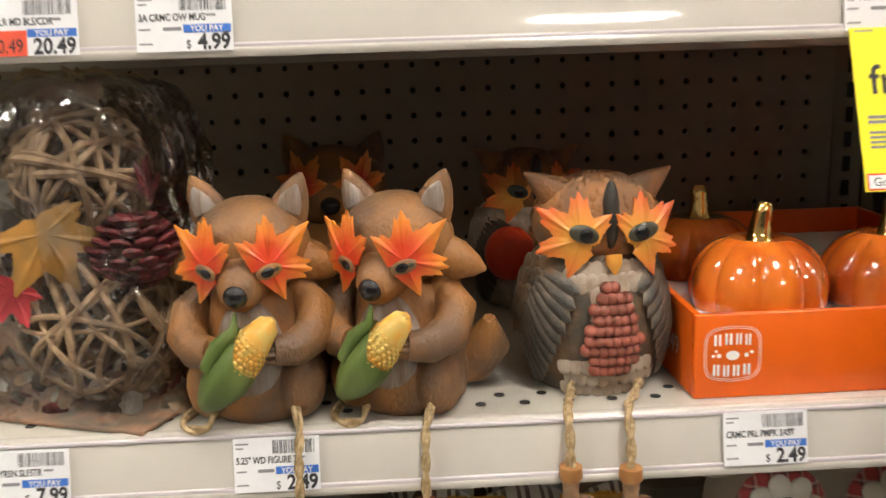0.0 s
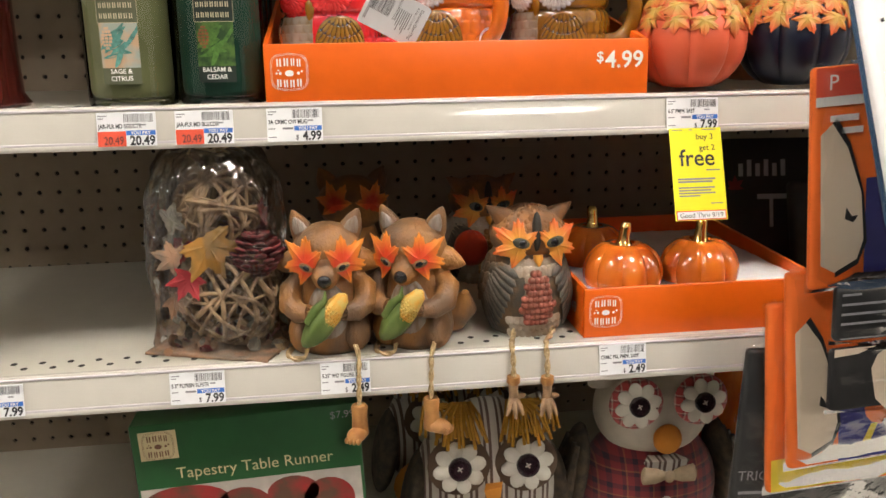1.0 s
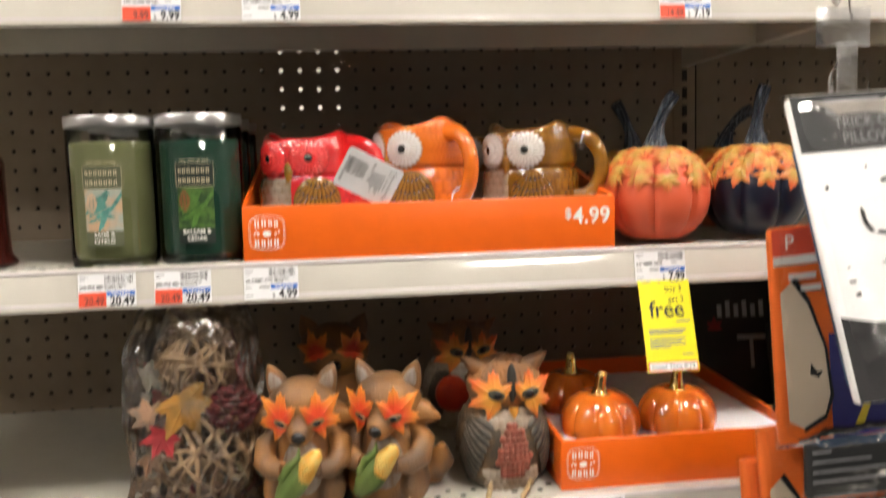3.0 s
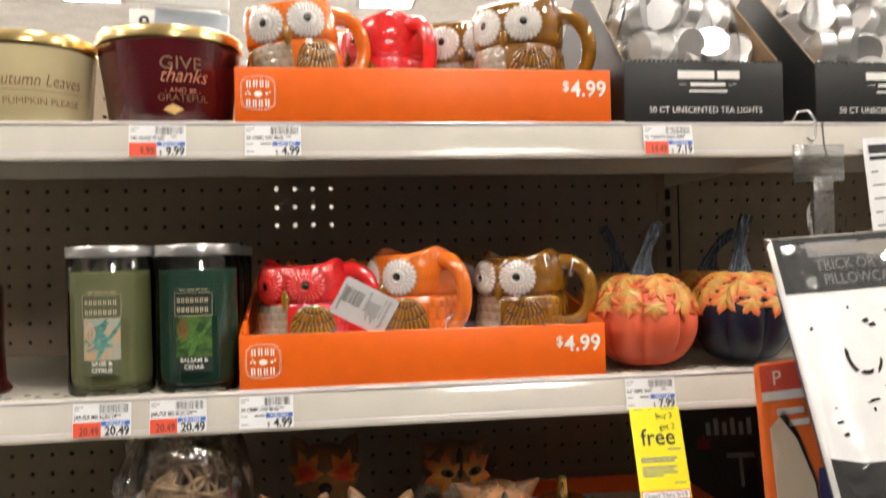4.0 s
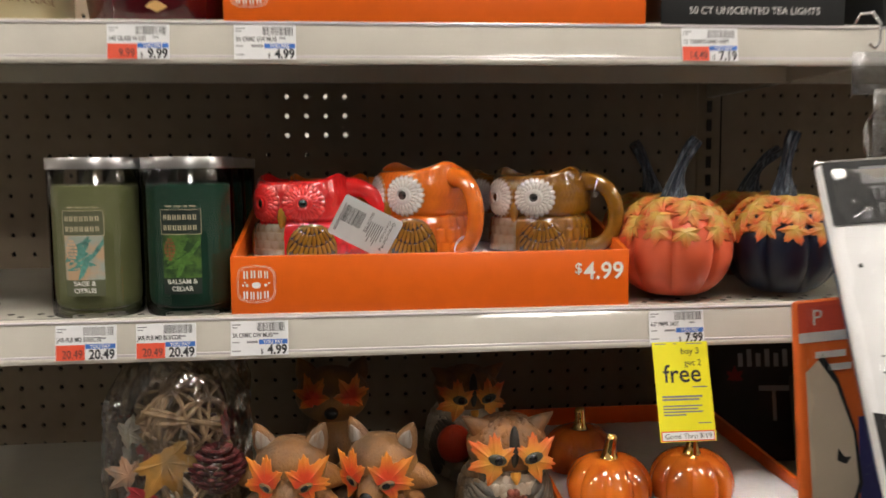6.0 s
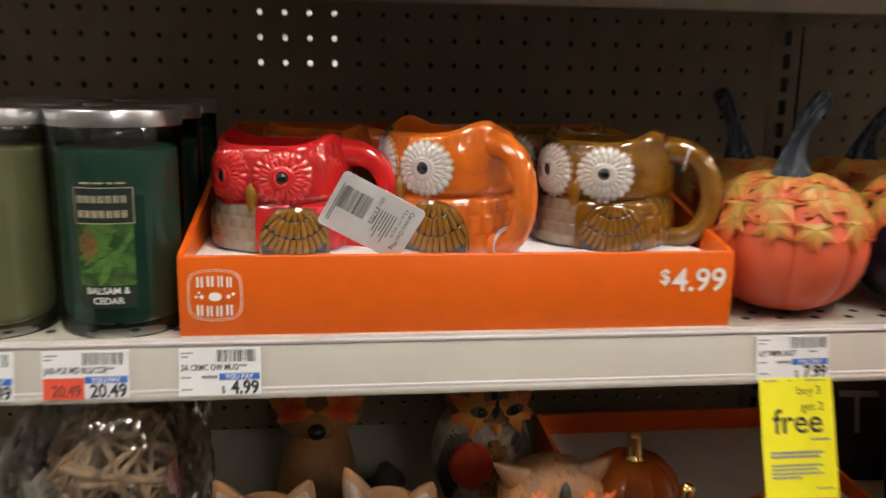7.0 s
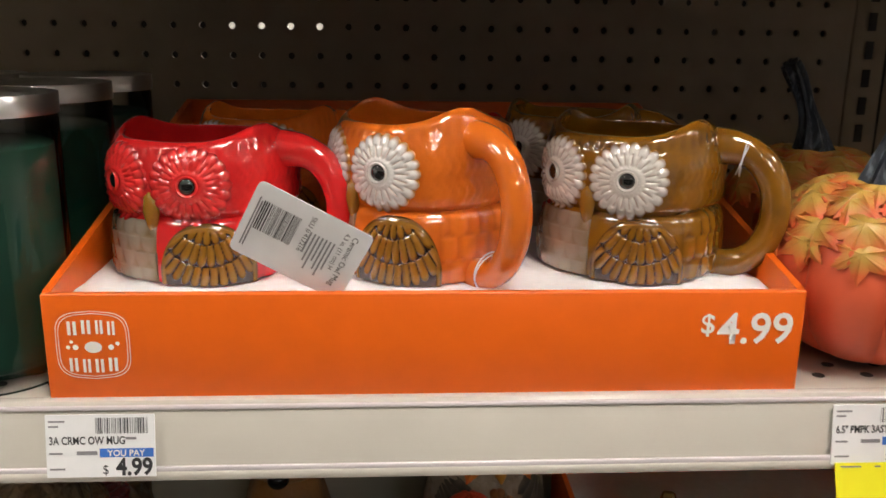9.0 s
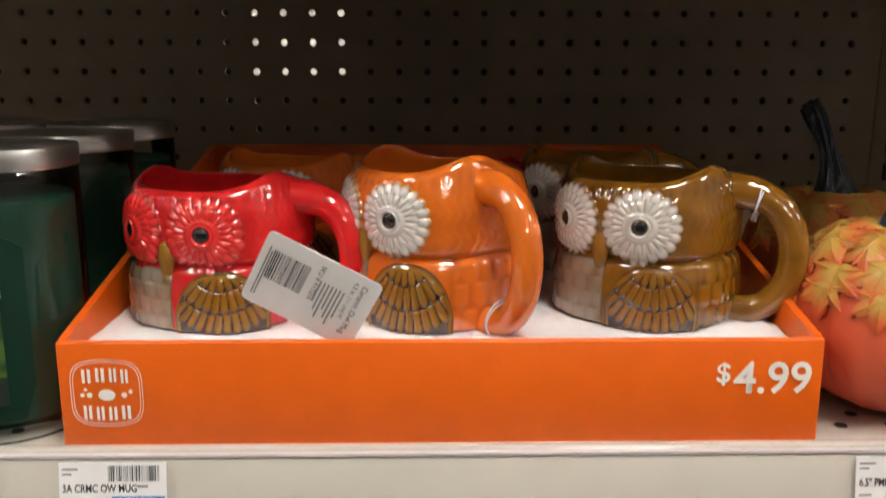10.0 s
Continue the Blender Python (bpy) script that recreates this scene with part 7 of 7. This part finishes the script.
blob(p, [(0.30, 0.35), (0.34, 0.16), (0.45, 0.03), (2.0, 0.03), (2.0, 0.97), (0.42, 0.97), (0.34, 0.80)], CREAMCLOTH, 0.12, 0.06, 0.0004, "pale_print")
blob(p, [(0.03, 0.03), (0.33, 0.03), (0.20, 0.12), (0.03, 0.14)], CREAMCLOTH, 0.12, 0.06, 0.0004, "pale_print")
blob(p, arc(0.56, 0.45, 0.05, 0.25, 100, 260) + arc(0.57, 0.45, 0.03, 0.2, 260, 100), BLACKCLOTH, 0.12, 0.06, 0.0002, "brush_stroke")
p = pack(0.221, -0.137, 1.136, 0.27, 0.186, -4, ORANGECLOTH, "orange printed pillowcase pack hanging behind others")
blob(p, [(0.02, 0.80), (0.98, 0.76), (0.98, 0.95), (0.02, 0.97)], YELLOWINK, 0.27, 0.186, 0.0005, "yellow_band")
bars([(0.04, -0.152, 0.10, -0.150), (0.04, -0.157, 0.12, -0.155), (0.13, -0.162, 0.20, -0.148)], REDINK, p, y=0.0002)
p = pack(0.2135, -0.124, 1.092, 0.24, 0.19, 3, BLACKCARD, "black pillowcase pack hanging at the back")
write("TRICK", 0.0135, GREYINK, p, 0.006, -0.128, y=0.0002)
bars([(0.008, -0.142, 0.034, -0.139), (0.008, -0.150, 0.028, -0.147)], GREYINK, p, y=0.0002)

WIRE = mat("steel_wire", (0.6, 0.6, 0.6), 0.25, 1.0, bump=0)
peg = thing("peg_hook", pose(0.485, 0, 0), "thin steel wire hooks that hold hanging packs", "peg hook")
for zz, yy in ((1.420, -0.185), (1.375, -0.165), (1.322, -0.153)):
    Build(WIRE).tube([(0, YA - 0.008, 1.532), (0.001, YA - 0.03, 1.534), (0, yy, zz + 0.02), (0, yy, zz)], 0.0014, 6).make("wire", peg)
for zz, yy in ((1.176, -0.161), (1.14, -0.185), (1.088, -0.181), (1.124, -0.143), (1.080, -0.125)):
    Build(WIRE).tube([(0, YB - 0.008, 1.280), (0.001, YB - 0.03, 1.282), (0, yy, zz + 0.02), (0, yy, zz)], 0.0014, 6).make("wire", peg)

# the clip with its clear tab on the top shelf's edge, and a paper note
CLEARTAB = mat_film("clear_tab", (0.96, 0.97, 0.98), 0.22, 0.25, 0.3)
hk = thing("hang_strip", pose(0.380, YA - 0.012, ZA - 0.008), "clear plastic hang strip hooked over the shelf edge", "hang strip")
Build(WIRE).tube([(-0.010, 0.010, 0.010), (-0.008, 0.004, 0.018), (0.000, -0.002, 0.018), (0.006, -0.004, 0.008), (0.006, -0.004, -0.008), (0.002, -0.004, -0.014), (-0.004, -0.004, -0.010)], 0.0013, 8).make("wire_hook", hk, "bent steel wire hook")
for sx, nm, a, c in ((0, "tab", (0.056, 0.0010, 0.038), (0.008, -0.005, -0.036)), (0, "strip", (0.022, 0.0010, 0.100), (0.012, -0.006, -0.100))):
    Build(CLEARTAB).box(a, c, 0.0003).make(nm, hk, "clear plastic sheet")
Build(CRINKLE).ball((0.012, -0.010, -0.095), (0.020, 0.010, 0.030), n=20, k=12, warp=lambda p, a: tuple(p * (1 + 0.25 * noise.noise(p * 3)))).make("crumpled_film", hk, "crumpled clear film")
nt_ = thing("paper_note", pose(0.4385, YA - 0.014, 1.538, -3, -4, 0), "white paper note hanging from the shelf edge", "paper note")
Build(PAPER).box((0.09, 0.0005, 0.14), (0.045, 0, -0.07)).make("sheet", nt_)
bars([(0.006, -0.016, 0.030, -0.007), (0.006, -0.023, 0.034, -0.019)], INK, nt_)
bars([(0.006, -0.036 - 0.014 * k, 0.014 + 0.01 * (k % 3), -0.034 - 0.014 * k) for k in range(6)], GREYINK, nt_)

# ---- hanging aisle sign and the column beyond ----
SIGNW = mat("sign_white", (0.80, 0.80, 0.78), 0.5, vary=0.03, bump=0.02)
SIGNB = mat("sign_grey", (0.42, 0.47, 0.52), 0.5, vary=0.05, bump=0.02)
sg = thing("aisle_sign", pose(-0.642, 1.60, 2.150, 0, 5, 0), "white hanging aisle sign with black lettering", "aisle sign")
Build(SIGNW).box((0.290, 0.02, 0.30), (0.145, 0.0, 0.15), 0.003).make("panel", sg)
Build(SIGNB).box((0.20, 0.05, 0.075), (0.185, 0.06, -0.036), 0.003).make("lower_panel", sg)
write("vitamins", 0.034, INK, sg, 0.105, 0.026, y=-0.0112, wide=0.9)
write("multivitamins", 0.034, INK, sg, 0.105, 0.078, y=-0.0112, wide=0.9)
write("8", 0.075, INK, sg, 0.020, 0.070, y=-0.0112, bold=0.002)
for sx in (0.03, 0.26):
    Build(WIRE).tube([(sx, 0, 0.30), (sx - 0.09, 0, 1.44)], 0.003, 6).make("hanger", sg)
sg2 = thing("aisle_sign", pose(-0.95, 3.2, 2.46, 0, 0, 0), "white aisle sign farther off", "aisle sign")
Build(SIGNW).box((0.40, 0.02, 0.13), (0.2, 0, 0.065), 0.003).make("panel", sg2)
write("9", 0.10, INK, sg2, 0.04, 0.03, y=-0.0112, bold=0.002)
for sx in (0.05, 0.35):
    Build(WIRE).tube([(sx, 0, 0.13), (sx, 0, 1.14)], 0.003, 6).make("hanger", sg2)
tagged(Build(SIGNW).box((0.20, 0.20, HC), (1.08, 4.0, HC / 2), 0.004).make("column"), "white painted store column", "column", kind="structure")
